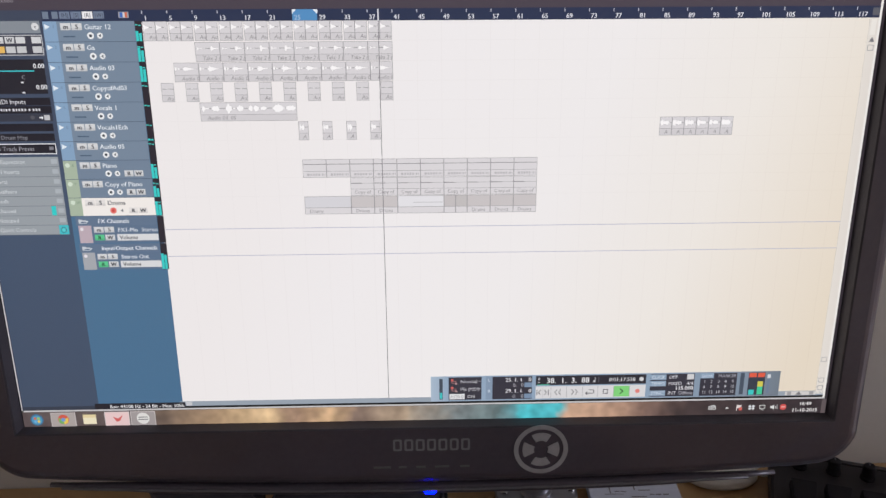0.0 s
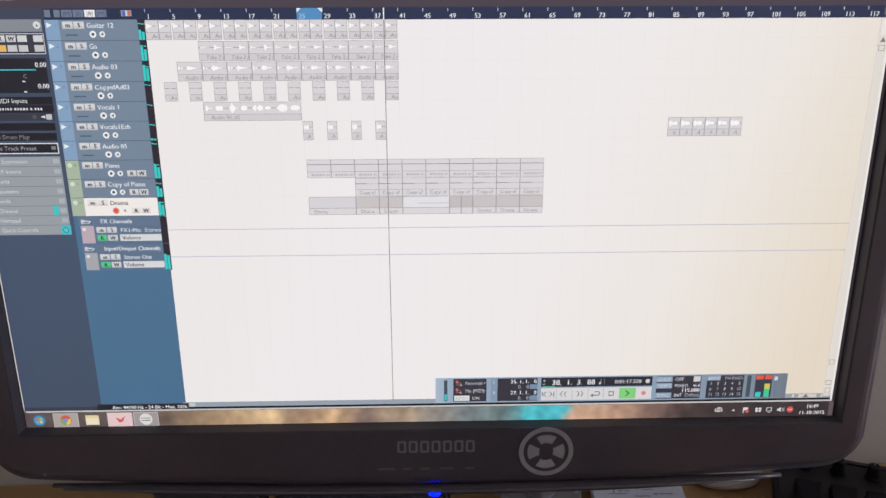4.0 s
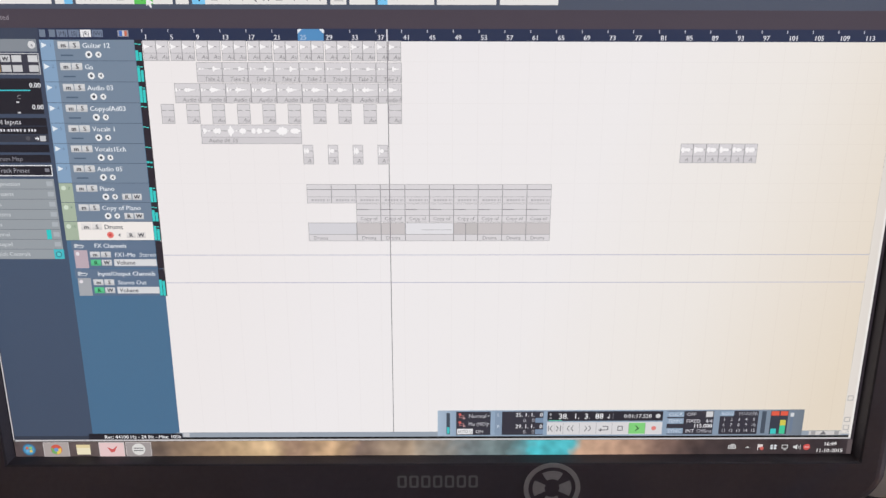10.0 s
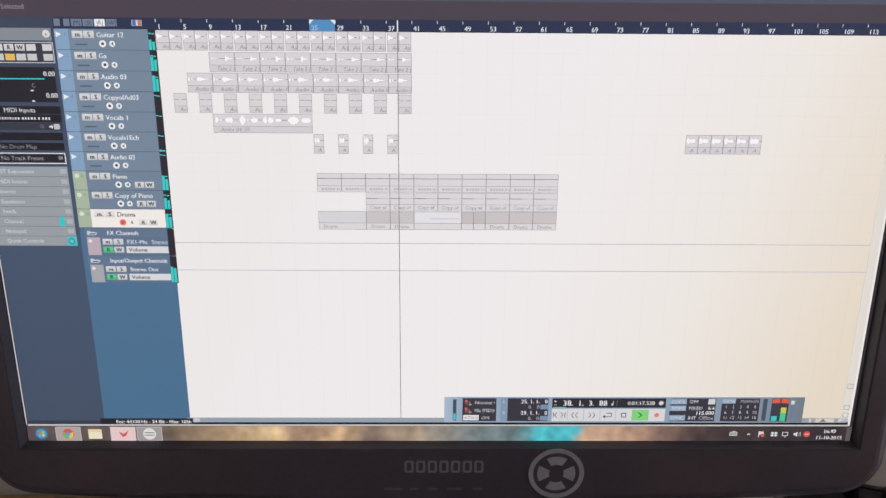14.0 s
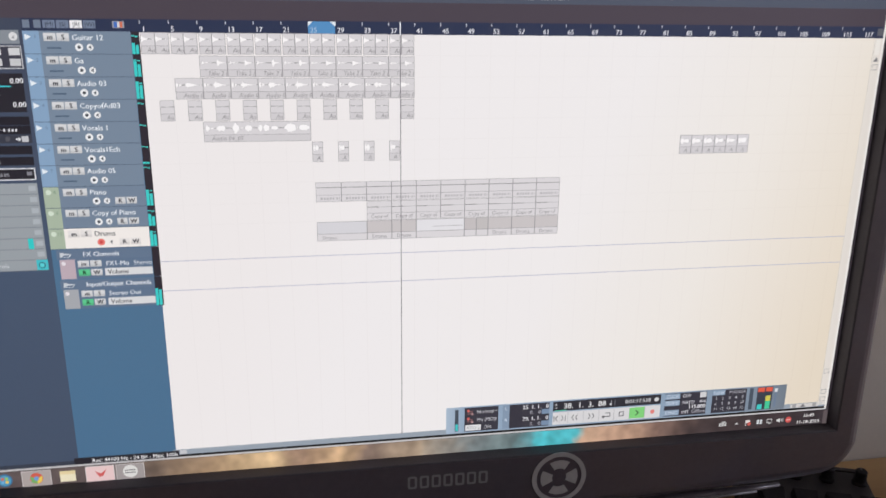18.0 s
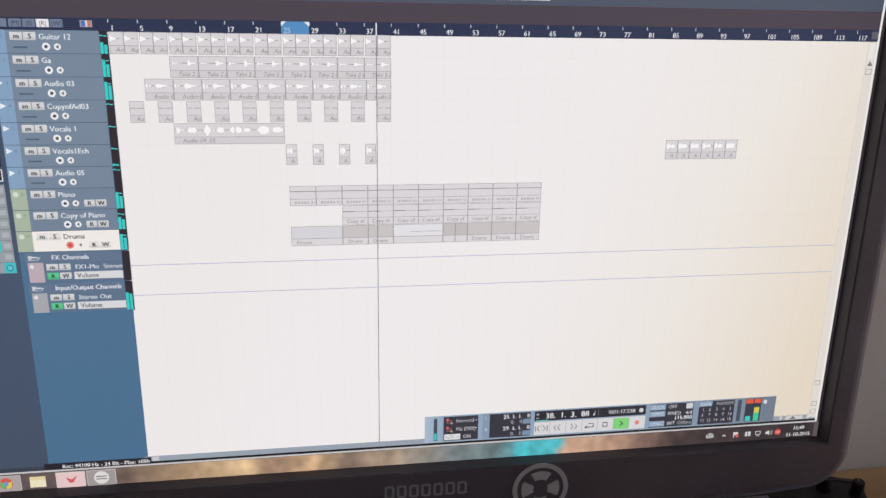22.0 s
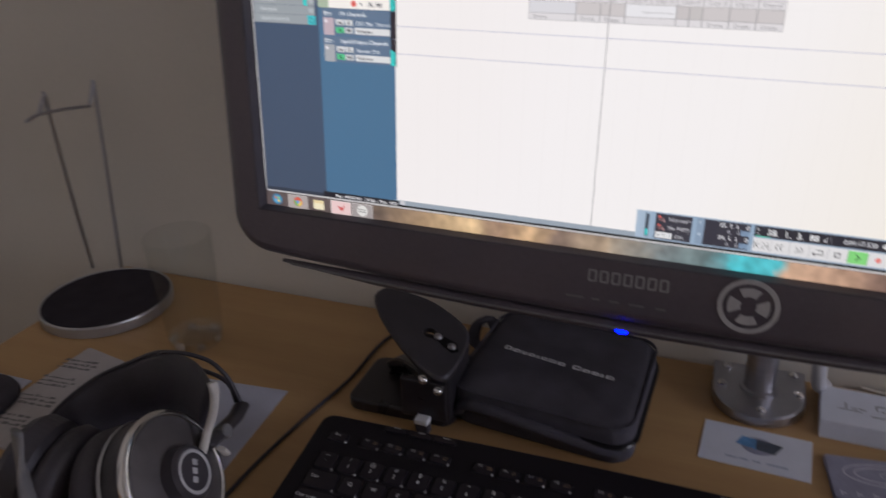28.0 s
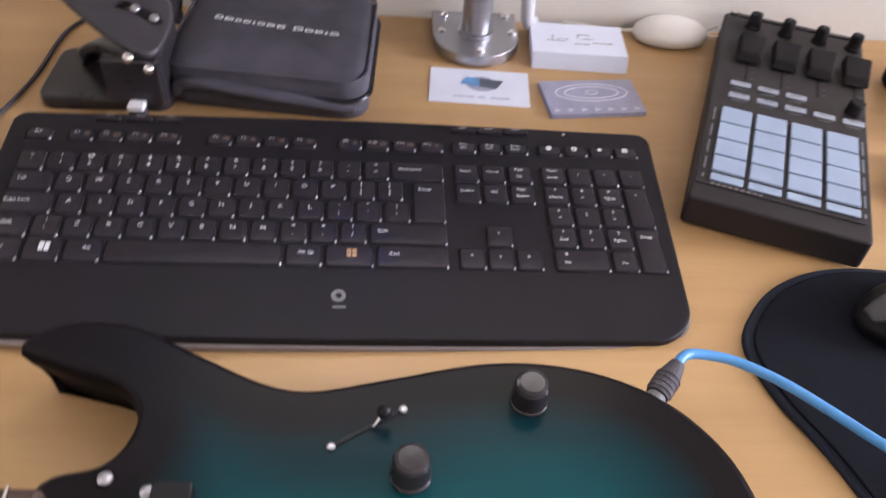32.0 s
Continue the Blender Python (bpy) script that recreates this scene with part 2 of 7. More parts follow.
def burst_lacquer():
    """Dark edge burst over a teal stained top, under clear lacquer."""
    m, t, b = nodes_of("teal_burst_lacquer")
    at = t.nodes.new("ShaderNodeTexCoord")
    sep = t.nodes.new("ShaderNodeSeparateXYZ")
    t.links.new(at.outputs["UV"], sep.inputs[0])
    mp, n = t.nodes.new("ShaderNodeMapping"), t.nodes.new("ShaderNodeTexNoise")
    mp.inputs["Scale"].default_value = (3, 60, 60)
    n.inputs["Scale"].default_value, n.inputs["Detail"].default_value = 3, 5
    t.links.new(at.outputs["Object"], mp.inputs[0])
    t.links.new(mp.outputs[0], n.inputs["Vector"])
    ad = t.nodes.new("ShaderNodeMath")
    ad.operation, ad.inputs[1].default_value = "MULTIPLY_ADD", 0.12
    t.links.new(n.outputs["Fac"], ad.inputs[0])
    t.links.new(sep.outputs[0], ad.inputs[2])
    r = t.nodes.new("ShaderNodeValToRGB")
    e = r.color_ramp.elements
    e[0].position, e[0].color = 0.30, (0.0056, 0.0037, 0.0047, 1)
    e[1].position, e[1].color = 0.88, (0.0018, 0.046, 0.054, 1)
    k = e.new(0.52)
    k.color = (0.002, 0.02, 0.025, 1)
    t.links.new(ad.outputs[0], r.inputs[0])
    t.links.new(r.outputs[0], b.inputs["Base Color"])
    b.inputs["Roughness"].default_value = 0.35
    b.inputs["Coat Weight"].default_value, b.inputs["Coat Roughness"].default_value = 0.02, 0.08
    b.inputs["Specular IOR Level"].default_value = 0.12
    return m


BURST = burst_lacquer()


# ---- shape helpers ----
def part(name, bm, material, parent=None, label="", m=None, smooth=False):
    """One mesh object out of a bmesh or a mesh, under its thing."""
    if isinstance(bm, bmesh.types.BMesh):
        me = bpy.data.meshes.new(name)
        bm.normal_update()
        bm.to_mesh(me)
        bm.free()
    else:
        me = bm
    if material and not me.materials:
        me.materials.append(material)
    if smooth:
        me.polygons.foreach_set("use_smooth", [True] * len(me.polygons))
    ob = new(name, me)
    if m is not None:
        ob.matrix_local = m
    if parent:
        ob.parent = parent
    if label:
        ob["label"] = label
    return ob


def thing(name, label, category, m=None, group=""):
    ob = new(name)
    ob.empty_display_size = 0.02
    if m is not None:
        ob.matrix_local = m
    return tagged(ob, label, category, group)


def box(x0, y0, z0, x1, y1, z1, bevel=0.0, seg=2, bm=None):
    own = bmesh.new()
    vs = [own.verts.new((x, y, z)) for z in (z0, z1) for y in (y0, y1) for x in (x0, x1)]
    for f in ((0, 2, 3, 1), (4, 5, 7, 6), (0, 1, 5, 4), (1, 3, 7, 5), (3, 2, 6, 7), (2, 0, 4, 6)):
        own.faces.new([vs[i] for i in f])
    if bevel:
        bmesh.ops.bevel(own, geom=own.edges[:], offset=bevel, segments=seg, affect="EDGES", profile=0.5)
    return join(bm, own)


def join(bm, own):
    if bm is None:
        return own
    me = bpy.data.meshes.new("tmp")
    own.to_mesh(me)
    own.free()
    bm.from_mesh(me)
    bpy.data.meshes.remove(me)
    return bm


def lathe(profile, seg=40, m=None, bm=None, close=True):
    """Spins (radius, height) pairs round z."""
    own = bmesh.new()
    rings = []
    for r, z in profile:
        if r < 1e-6:
            rings.append([own.verts.new((0, 0, z))])
        else:
            rings.append([own.verts.new((r * math.cos(2 * math.pi * i / seg), r * math.sin(2 * math.pi * i / seg), z)) for i in range(seg)])
    for a, b in zip(rings, rings[1:]):
        for i in range(seg):
            j = (i + 1) % seg
            if len(a) == 1 and len(b) > 1:
                own.faces.new((a[0], b[i], b[j]))
            elif len(b) == 1 and len(a) > 1:
                own.faces.new((a[i], a[j], b[0]))
            elif len(a) > 1:
                own.faces.new((a[i], a[j], b[j], b[i]))
    if close:
        for ring in (rings[0], rings[-1]):
            if len(ring) > 1:
                own.faces.new(ring)
    bmesh.ops.recalc_face_normals(own, faces=own.faces[:])
    if m is not None:
        own.transform(m)
    return join(bm, own)


def spline(points, n=8, closed=False):
    """Catmull-Rom through the points."""
    p = [Vector(q) for q in points]
    out, count = [], len(p)
    for i in range(count if closed else count - 1):
        if closed:
            a, b, c, d = p[i - 1], p[i], p[(i + 1) % count], p[(i + 2) % count]
        else:
            a, b, c, d = p[max(i - 1, 0)], p[i], p[i + 1], p[min(i + 2, count - 1)]
        for k in range(n):
            s = k / n
            out.append(0.5 * ((2 * b) + (c - a) * s + (2 * a - 5 * b + 4 * c - d) * s * s + (3 * b - a - 3 * c + d) * s ** 3))
    if not closed:
        out.append(p[-1])
    return out


def sweep(path, radius=0.002, seg=10, flat=1.0, up=(0, 0, 1), bm=None, taper=None):
    """A tube along a path; flat below 1 squashes it along up."""
    own = bmesh.new()
    rings = []
    pts = [Vector(q) for q in path]
    for i, q in enumerate(pts):
        d = (pts[min(i + 1, len(pts) - 1)] - pts[max(i - 1, 0)]).normalized()
        side = d.cross(Vector(up))
        side = side.normalized() if side.length > 1e-4 else Vector((1, 0, 0))
        top = side.cross(d).normalized()
        r = radius * (taper(i / (len(pts) - 1)) if taper else 1)
        rings.append([own.verts.new(q + side * r * math.cos(2 * math.pi * k / seg) + top * r * flat * math.sin(2 * math.pi * k / seg)) for k in range(seg)])
    for a, b in zip(rings, rings[1:]):
        for k in range(seg):
            own.faces.new((a[k], a[(k + 1) % seg], b[(k + 1) % seg], b[k]))
    own.faces.new(rings[0]), own.faces.new(rings[-1])
    bmesh.ops.recalc_face_normals(own, faces=own.faces[:])
    return join(bm, own)


def slab(outline, z0, z1, edge=0.0, steps=3, bm=None):
    """An outline (x, y) made a slab with rounded rims."""
    own = bmesh.new()
    pts = [Vector((q[0], q[1], 0)) for q in outline]
    n = len(pts)
    area = sum(pts[i].x * pts[(i + 1) % n].y - pts[(i + 1) % n].x * pts[i].y for i in range(n))
    if area < 0:
        pts.reverse()
    nor = []
    for i in range(n):
        d = (pts[(i + 1) % n] - pts[i - 1]).normalized()
        nor.append(Vector((-d.y, d.x, 0)))
    levels = []
    if edge:
        for k in range(steps + 1):
            a = math.pi / 2 * k / steps
            levels.append((edge * (1 - math.sin(a)), z0 + edge * (1 - math.cos(a))))
        for k in range(steps, -1, -1):
            a = math.pi / 2 * k / steps
            levels.append((edge * (1 - math.sin(a)), z1 - edge * (1 - math.cos(a))))
    else:
        levels = [(0, z0), (0, z1)]
    rings = [[own.verts.new((p.x + q.x * o, p.y + q.y * o, z)) for p, q in zip(pts, nor)] for o, z in levels]
    for a, b in zip(rings, rings[1:]):
        for i in range(n):
            own.faces.new((a[i], a[(i + 1) % n], b[(i + 1) % n], b[i]))
    own.faces.new(list(reversed(rings[0]))), own.faces.new(rings[-1])
    return join(bm, own)


def round_rect(x0, y0, x1, y1, r, seg=6, corners=(1, 1, 1, 1)):
    out = []
    for k, (cx, cy, a0) in enumerate(((x1 - r, y1 - r, 0), (x0 + r, y1 - r, 90), (x0 + r, y0 + r, 180), (x1 - r, y0 + r, 270))):
        if corners[k]:
            out += [(cx + r * math.cos(radians(a0 + 90 * i / seg)), cy + r * math.sin(radians(a0 + 90 * i / seg))) for i in range(seg + 1)]
        else:
            out.append(((x1, y1), (x0, y1), (x0, y0), (x1, y0))[k])
    return out


FONT_CACHE = {}


def letters(texts):
    """Flat lettering with the built-in font: one mesh a string, 1 high, from its left end on the base line."""
    made = []
    for s in dict.fromkeys(texts):
        if s in FONT_CACHE:
            continue
        c = bpy.data.curves.new("lettering", "FONT")
        c.body, c.size, c.resolution_u = s, 1.0, 2
        made.append((s, new("lettering", c)))
    bpy.context.view_layer.update()
    dg = bpy.context.evaluated_depsgraph_get()
    for s, ob in made:
        me = bpy.data.meshes.new_from_object(ob.evaluated_get(dg))
        me.materials.clear()
        FONT_CACHE[s] = me
    for s, ob in made:
        c = ob.data
        bpy.data.objects.remove(ob)
        bpy.data.curves.remove(c)


def word(s, width_to=None):
    """Vertices (scaled to a cap height of 1) and faces of a string, and its width."""
    me = FONT_CACHE[s]
    v = np.empty(len(me.vertices) * 3)
    me.vertices.foreach_get("co", v)
    v = v.reshape(-1, 3)[:, :2] / 0.7
    return v, [tuple(p.vertices) for p in me.polygons], float(v[:, 0].max()) if len(v) else 0.0


def word_bm(s, size, m=None, align=0.5):
    v, faces, w = word(s)
    bm = bmesh.new()
    vs = [bm.verts.new(((x - w * align) * size, (y - 0.5) * size, 0)) for x, y in v]
    for f in faces:
        try:
            bm.faces.new([vs[i] for i in f])
        except ValueError:
            pass
    if m is not None:
        bm.transform(m)
    return bm


# ---- the room ----
ROOM = pose(0.05, 0.2405, 0, 0, 0, -1.1)
# Left and rear walls are unseen, drawn in close to bounce window light.
LEFT, RIGHT, REAR, TOP = -1.2, WIN_X, -2.1, 2.5


def structure(name, bm, material, label, m=ROOM):
    return tagged(part(name, bm, material, None, m=m), label, name.split("_")[0], kind="structure")


structure("floor", box(LEFT - 0.1, REAR - 0.1, -0.1, RIGHT + 0.1, 0.1, 0.0), FLOOR, "brown wooden board floor of the room")
structure("ceiling", box(LEFT - 0.1, REAR - 0.1, TOP, RIGHT + 0.1, 0.1, TOP + 0.1), CEIL, "plain white ceiling of the room")
structure("wall_back", box(LEFT - 0.1, 0.0, 0, RIGHT + 0.1, 0.12, TOP), WALL, "off-white painted plaster wall behind the desk")
structure("wall_left", box(LEFT - 0.12, REAR, 0, LEFT, 0.0, TOP), WALL, "off-white painted plaster wall beside the desk")
structure("wall_rear", box(LEFT - 0.1, REAR - 0.12, 0, RIGHT + 0.1, REAR, TOP), WALL, "off-white painted plaster wall across the room")
wr = box(RIGHT, REAR, 0, RIGHT + 0.15, WIN_Y0 - 0.24, TOP)
box(RIGHT, WIN_Y1 - 0.24, 0, RIGHT + 0.15, 0.0, TOP, bm=wr)
box(RIGHT, WIN_Y0 - 0.24, 0, RIGHT + 0.15, WIN_Y1 - 0.24, WIN_Z0, bm=wr)
box(RIGHT, WIN_Y0 - 0.24, WIN_Z1, RIGHT + 0.15, WIN_Y1 - 0.24, TOP, bm=wr)
structure("wall_right", wr, WALL, "off-white painted plaster wall with a window opening")
win = tagged(new("window_1"), "white framed window in the side wall", "window", kind="structure")
win.matrix_local = ROOM
wy0, wy1 = WIN_Y0 - 0.24, WIN_Y1 - 0.24
fr = box(RIGHT + 0.06, wy0, WIN_Z0, RIGHT + 0.11, wy0 + 0.05, WIN_Z1)
box(RIGHT + 0.06, wy1 - 0.05, WIN_Z0, RIGHT + 0.11, wy1, WIN_Z1, bm=fr)
box(RIGHT + 0.06, wy0 + 0.05, WIN_Z0, RIGHT + 0.11, wy1 - 0.05, WIN_Z0 + 0.05, bm=fr)
box(RIGHT + 0.06, wy0 + 0.05, WIN_Z1 - 0.05, RIGHT + 0.11, wy1 - 0.05, WIN_Z1, bm=fr)
part("window_frame", fr, WHITEP, win)
pane = part("pane", box(RIGHT + 0.08, wy0 + 0.05, WIN_Z0 + 0.05, RIGHT + 0.086, wy1 - 0.05, WIN_Z1 - 0.05), CLEAR, win)
pane.visible_shadow = False

DZ = 0.75
desk = thing("desk", "beech veneer desk with a worn satin top", "desk", ROOM)
part("tabletop", box(-0.705, -0.78, DZ - 0.028, 1.0, -0.002, DZ, 0.0025), DESK, desk)
for sx in (-0.69, 0.97):
    part("side_panel", box(sx - 0.012, -0.72, 0.0, sx + 0.012, -0.05, DZ - 0.029, 0.001), DESK, desk)
part("back_panel", box(-0.67, -0.07, 0.35, 0.95, -0.055, DZ - 0.029, 0.001), DESK, desk)


# ---- monitor: its screen is laid out in the 1920 x 1080 dots of the picture on it ----
SCREEN = pose(0.0, 0.0, 1.001, -3.66, 1.46, -0.093)
DOT, SX0, SZ0 = 0.509 / 1920, -0.2556, 0.2563
monitor = thing("computer_monitor", "wide glossy black monitor showing a music arrangement, on a steel post", "monitor", SCREEN)


def bottom_edge(x):
    return -0.0742 + 0.0085 * (x / 0.27) ** 2


def monitor_outline():
    """Rounded frame outline in (x, z) with a sagging lower edge."""
    x0, x1, zt = -0.2825, 0.2765, 0.288
    pts = [(x1 - 0.022 + 0.022 * math.cos(radians(a)), zt - 0.022 + 0.022 * math.sin(radians(a))) for a in range(0, 91, 15)]
    pts += [(x0 + 0.022 + 0.022 * math.cos(radians(a)), zt - 0.022 + 0.022 * math.sin(radians(a))) for a in range(90, 181, 15)]
    rb = 0.03
    zb = bottom_edge(0.255)
    pts += [(x0 + rb + rb * math.cos(radians(a)), zb + rb + rb * math.sin(radians(a))) for a in range(180, 271, 10)]
    pts += [(x, bottom_edge(x)) for x in [-0.24 + 0.02 * i for i in range(25)]]
    pts += [(x1 - rb + rb * math.cos(radians(a)), zb + rb + rb * math.sin(radians(a))) for a in range(270, 360, 10)]
    return pts


def frame_ring():
    """The front frame: outer rim rolled back, flat face, inner bevel down to the panel."""
    bm = bmesh.new()
    out = monitor_outline()
    ix0, ix1, iz1, iz0 = SX0 - 0.0006, SX0 + 0.509 + 0.0006, SZ0 + 0.0006, SZ0 - 1080 * DOT + 0.0006
    rings = []
    n = len(out)
    nor = []
    for i in range(n):
        d = Vector(out[(i + 1) % n]) - Vector(out[i - 1])
        nor.append(Vector((-d.y, d.x)).normalized())
    for off, y in ((0.0, 0.034), (0.0, 0.004), (0.0005, 0.0005), (0.0015, -0.0025), (0.003, -0.005), (0.0052, -0.007), (0.0078, -0.0084), (0.0105, -0.009)):
        rings.append([bm.verts.new((p[0] + q.x * off, y, p[1] + q.y * off)) for p, q in zip(out, nor)])
    for grow, y in ((0.0016, -0.009), (0.0006, -0.0084), (0.0, 0.001)):
        row = []
        for p in out:
            # the ring's dots slide onto the opening's edge
            x, z = p[0], p[1]
            hx, hz = (ix1 - ix0) / 2 + grow, (iz1 - iz0) / 2 + grow
            cx, cz = (ix0 + ix1) / 2, (iz0 + iz1) / 2
            dx, dz = x - cx, z - cz
            if abs(dx) > hx - 0.006 and abs(dz) > hz - 0.004:
                x, z = cx + math.copysign(hx, dx), cz + math.copysign(hz, dz)
            elif abs(dx) / hx > abs(dz) / hz:
                x, z = cx + math.copysign(hx, dx), cz + max(-hz, min(hz, dz))
            else:
                x, z = cx + max(-hx, min(hx, dx)), cz + math.copysign(hz, dz)
            row.append(bm.verts.new((x, y, z)))
        rings.append(row)
    for a, b in zip(rings, rings[1:]):
        for i in range(n):
            j = (i + 1) % n
            if (b[i].co - b[j].co).length < 1e-6:
                bm.faces.new((a[i], a[j], b[j]))
            else:
                bm.faces.new((a[i], a[j], b[j], b[i]))
    bmesh.ops.remove_doubles(bm, verts=bm.verts[:], dist=1e-6)
    bmesh.ops.recalc_face_normals(bm, faces=bm.faces[:])
    return bm


front = part("front_frame", frame_ring(), BEZEL, monitor)
# Shade on the inner bevel is put in as a darker matt material.
front.data.materials.append(RUBBER)
for p in front.data.polygons:
    if abs(p.normal.y) < 0.9 and SX0 - 0.003 < p.center.x < SX0 + 0.512 and -0.034 < p.center.z < SZ0 + 0.003:
        p.material_index = 1
TIP = pose(0, 0, 0, 90, 0, 0)
back = slab([(x * 0.97, z * 0.94 + 0.006) for x, z in monitor_outline()], -0.058, -0.0345, 0.012, 4)
part("back_shell", back, BLACK, monitor, m=TIP)
lip = sweep([(x, -0.001, bottom_edge(x) - 0.0036) for x in [-0.245 + 0.0235 * i for i in range(21)]], 0.0048, 12, 0.8, taper=lambda s: 0.35 + 0.65 * min(1, 6 * min(s, 1 - s)))
part("lower_lip", lip, BEZEL, monitor, "glossy dark lip under the frame", smooth=True)
strip = sweep([(x, -0.0075, bottom_edge(x) - 0.0018) for x in [-0.235 + 0.022 * i for i in range(21)]], 0.0009, 8)
part("trim_strip", strip, surface("dull_silver_trim", (0.2, 0.195, 0.2), 0.45, 0.6, vary=0.15, scale=60, bump=0.0), monitor, "thin silver trim line", smooth=True)
part("power_light", lathe([(0, -0.0022), (0.0036, -0.0012), (0.0044, 0.0005), (0.0034, 0.0016), (0, 0.002)], 20, pose(-0.0012, -0.0045, bottom_edge(0) - 0.0048) @ Matrix.Diagonal((1, 0.6, 0.75, 1))), LED, monitor, "glowing blue power light", smooth=True)


def loop_mark(x0, z0, x1, z1, w):
    """A flat printed loop on the frame's face."""
    bm = bmesh.new()
    o = round_rect(x0, z0, x1, z1, 0.0012, 3)
    q = round_rect(x0 + w, z0 + w, x1 - w, z1 - w, 0.0006, 3)
    a, b = [[bm.verts.new((x, -0.0093, z)) for x, z in r] for r in (o, q)]
    for i in range(len(a)):
        j = (i + 1) % len(a)
        bm.faces.new((a[i], a[j], b[j], b[i]))
    return bm


for i in range(7):
    x = -0.0243 + i * 0.00715
    part("maker_mark", loop_mark(x, -0.0462, x + 0.0056, -0.0378, 0.0014), DIMG, monitor, "pale grey printed loop")
for i, (x, w) in enumerate(((-0.037, 0.011), (-0.021, 0.005), (-0.010, 0.006), (0.002, 0.009), (0.018, 0.006))):
    part("button_mark", box(x, -0.0092, -0.0585, x + w, -0.009, -0.0572), GREYP, monitor, "faint printed button mark")


def badge():
    bm = bmesh.new()

    def sector(r0, r1, a0, a1, n):
        prev = None
        for i in range(n + 1):
            a = radians(a0 + (a1 - a0) * i / n)
            cur = [bm.verts.new((r * math.cos(a), y, r * math.sin(a))) for r, y in ((r0, 0), (r1, 0), (r1, 0.0003), (r0, 0.0003))]
            if prev:
                for k in range(4):
                    bm.faces.new((prev[k], prev[(k + 1) % 4], cur[(k + 1) % 4], cur[k]))
            prev = cur
    sector(0.0143, 0.0172, 0, 360, 48)
    sector(0.0045, 0.0118, -27, 27, 8)
    sector(0.0045, 0.0118, 153, 207, 8)
    sector(0.0062, 0.0118, 58, 122, 8)
    sector(0.0062, 0.0118, 238, 302, 8)
    bm.transform(Matrix.Translation((0.0692, -0.0095, -0.0468)))
    bmesh.ops.recalc_face_normals(bm, faces=bm.faces[:])
    return bm


part("sticker", badge(), LIGHTG, monitor, "round pale grey ring sticker with four wedges")

# -- what the screen shows --
screen = part("screen", box(SX0, 0.0003, SZ0 - 1080 * DOT, SX0 + 0.509, 0.003, SZ0), surface("lcd_panel", (0.02, 0.02, 0.02), 0.5, bump=0.0), monitor, "lit screen with a music arrangement")
GAIN = 1.0
UI_MATS = {}


def lit(rgb):
    key = tuple(rgb)
    if key not in UI_MATS:
        m, t, b = nodes_of("lit_%02x%02x%02x" % key)
        c = srgb(*key)
        b.inputs["Base Color"].default_value, b.inputs["Roughness"].default_value = (0.012, 0.012, 0.013, 1), 0.55
        b.inputs["Emission Color"].default_value, b.inputs["Emission Strength"].default_value = (*c, 1), GAIN
        UI_MATS[key] = m
    return UI_MATS[key]


def ramp_lit(name, stops, axis=0, noise_amount=0.0, lean=0.0):
    """A lit field whose colour runs across it."""
    m, t, b = nodes_of(name)
    co, sp, r = t.nodes.new("ShaderNodeTexCoord"), t.nodes.new("ShaderNodeSeparateXYZ"), t.nodes.new("ShaderNodeValToRGB")
    t.links.new(co.outputs["Generated"], sp.inputs[0])
    src = sp.outputs[axis]
    if lean:
        up = t.nodes.new("ShaderNodeMath")
        up.operation, up.inputs[1].default_value = "MULTIPLY_ADD", -lean
        t.links.new(sp.outputs[2], up.inputs[0])
        t.links.new(src, up.inputs[2])
        src = up.outputs[0]
    if noise_amount:
        n, a = t.nodes.new("ShaderNodeTexNoise"), t.nodes.new("ShaderNodeMath")
        n.inputs["Scale"].default_value, n.inputs["Detail"].default_value = 60, 2
        a.operation, a.inputs[1].default_value = "MULTIPLY_ADD", noise_amount
        t.links.new(co.outputs["Object"], n.inputs["Vector"])
        t.links.new(n.outputs["Fac"], a.inputs[0])
        t.links.new(src, a.inputs[2])
        src = a.outputs[0]
    e = r.color_ramp.elements
    while len(e) < len(stops):
        e.new(0.5)
    for q, (p, c) in zip(e, stops):
        q.position, q.color = p, (*srgb(*c), 1)
    t.links.new(src, r.inputs[0])
    shown = r.outputs[0]
    if noise_amount:
        n2, mr, mx = t.nodes.new("ShaderNodeTexNoise"), t.nodes.new("ShaderNodeMapRange"), t.nodes.new("ShaderNodeVectorMath")
        n2.inputs["Scale"].default_value, n2.inputs["Detail"].default_value = 110, 1.5
        mr.inputs["From Min"].default_value, mr.inputs["From Max"].default_value = 0.3, 0.7
        mr.inputs["To Min"].default_value, mr.inputs["To Max"].default_value = 0.72, 1.2
        mx.operation = "MULTIPLY"
        t.links.new(co.outputs["Object"], n2.inputs["Vector"])
        t.links.new(n2.outputs["Fac"], mr.inputs["Value"])
        t.links.new(shown, mx.inputs[0]), t.links.new(mr.outputs["Result"], mx.inputs[1])
        shown = mx.outputs[0]
    b.inputs["Base Color"].default_value, b.inputs["Roughness"].default_value = (0.012, 0.012, 0.013, 1), 0.55
    t.links.new(shown, b.inputs["Emission Color"])
    b.inputs["Emission Strength"].default_value = GAIN
    return m


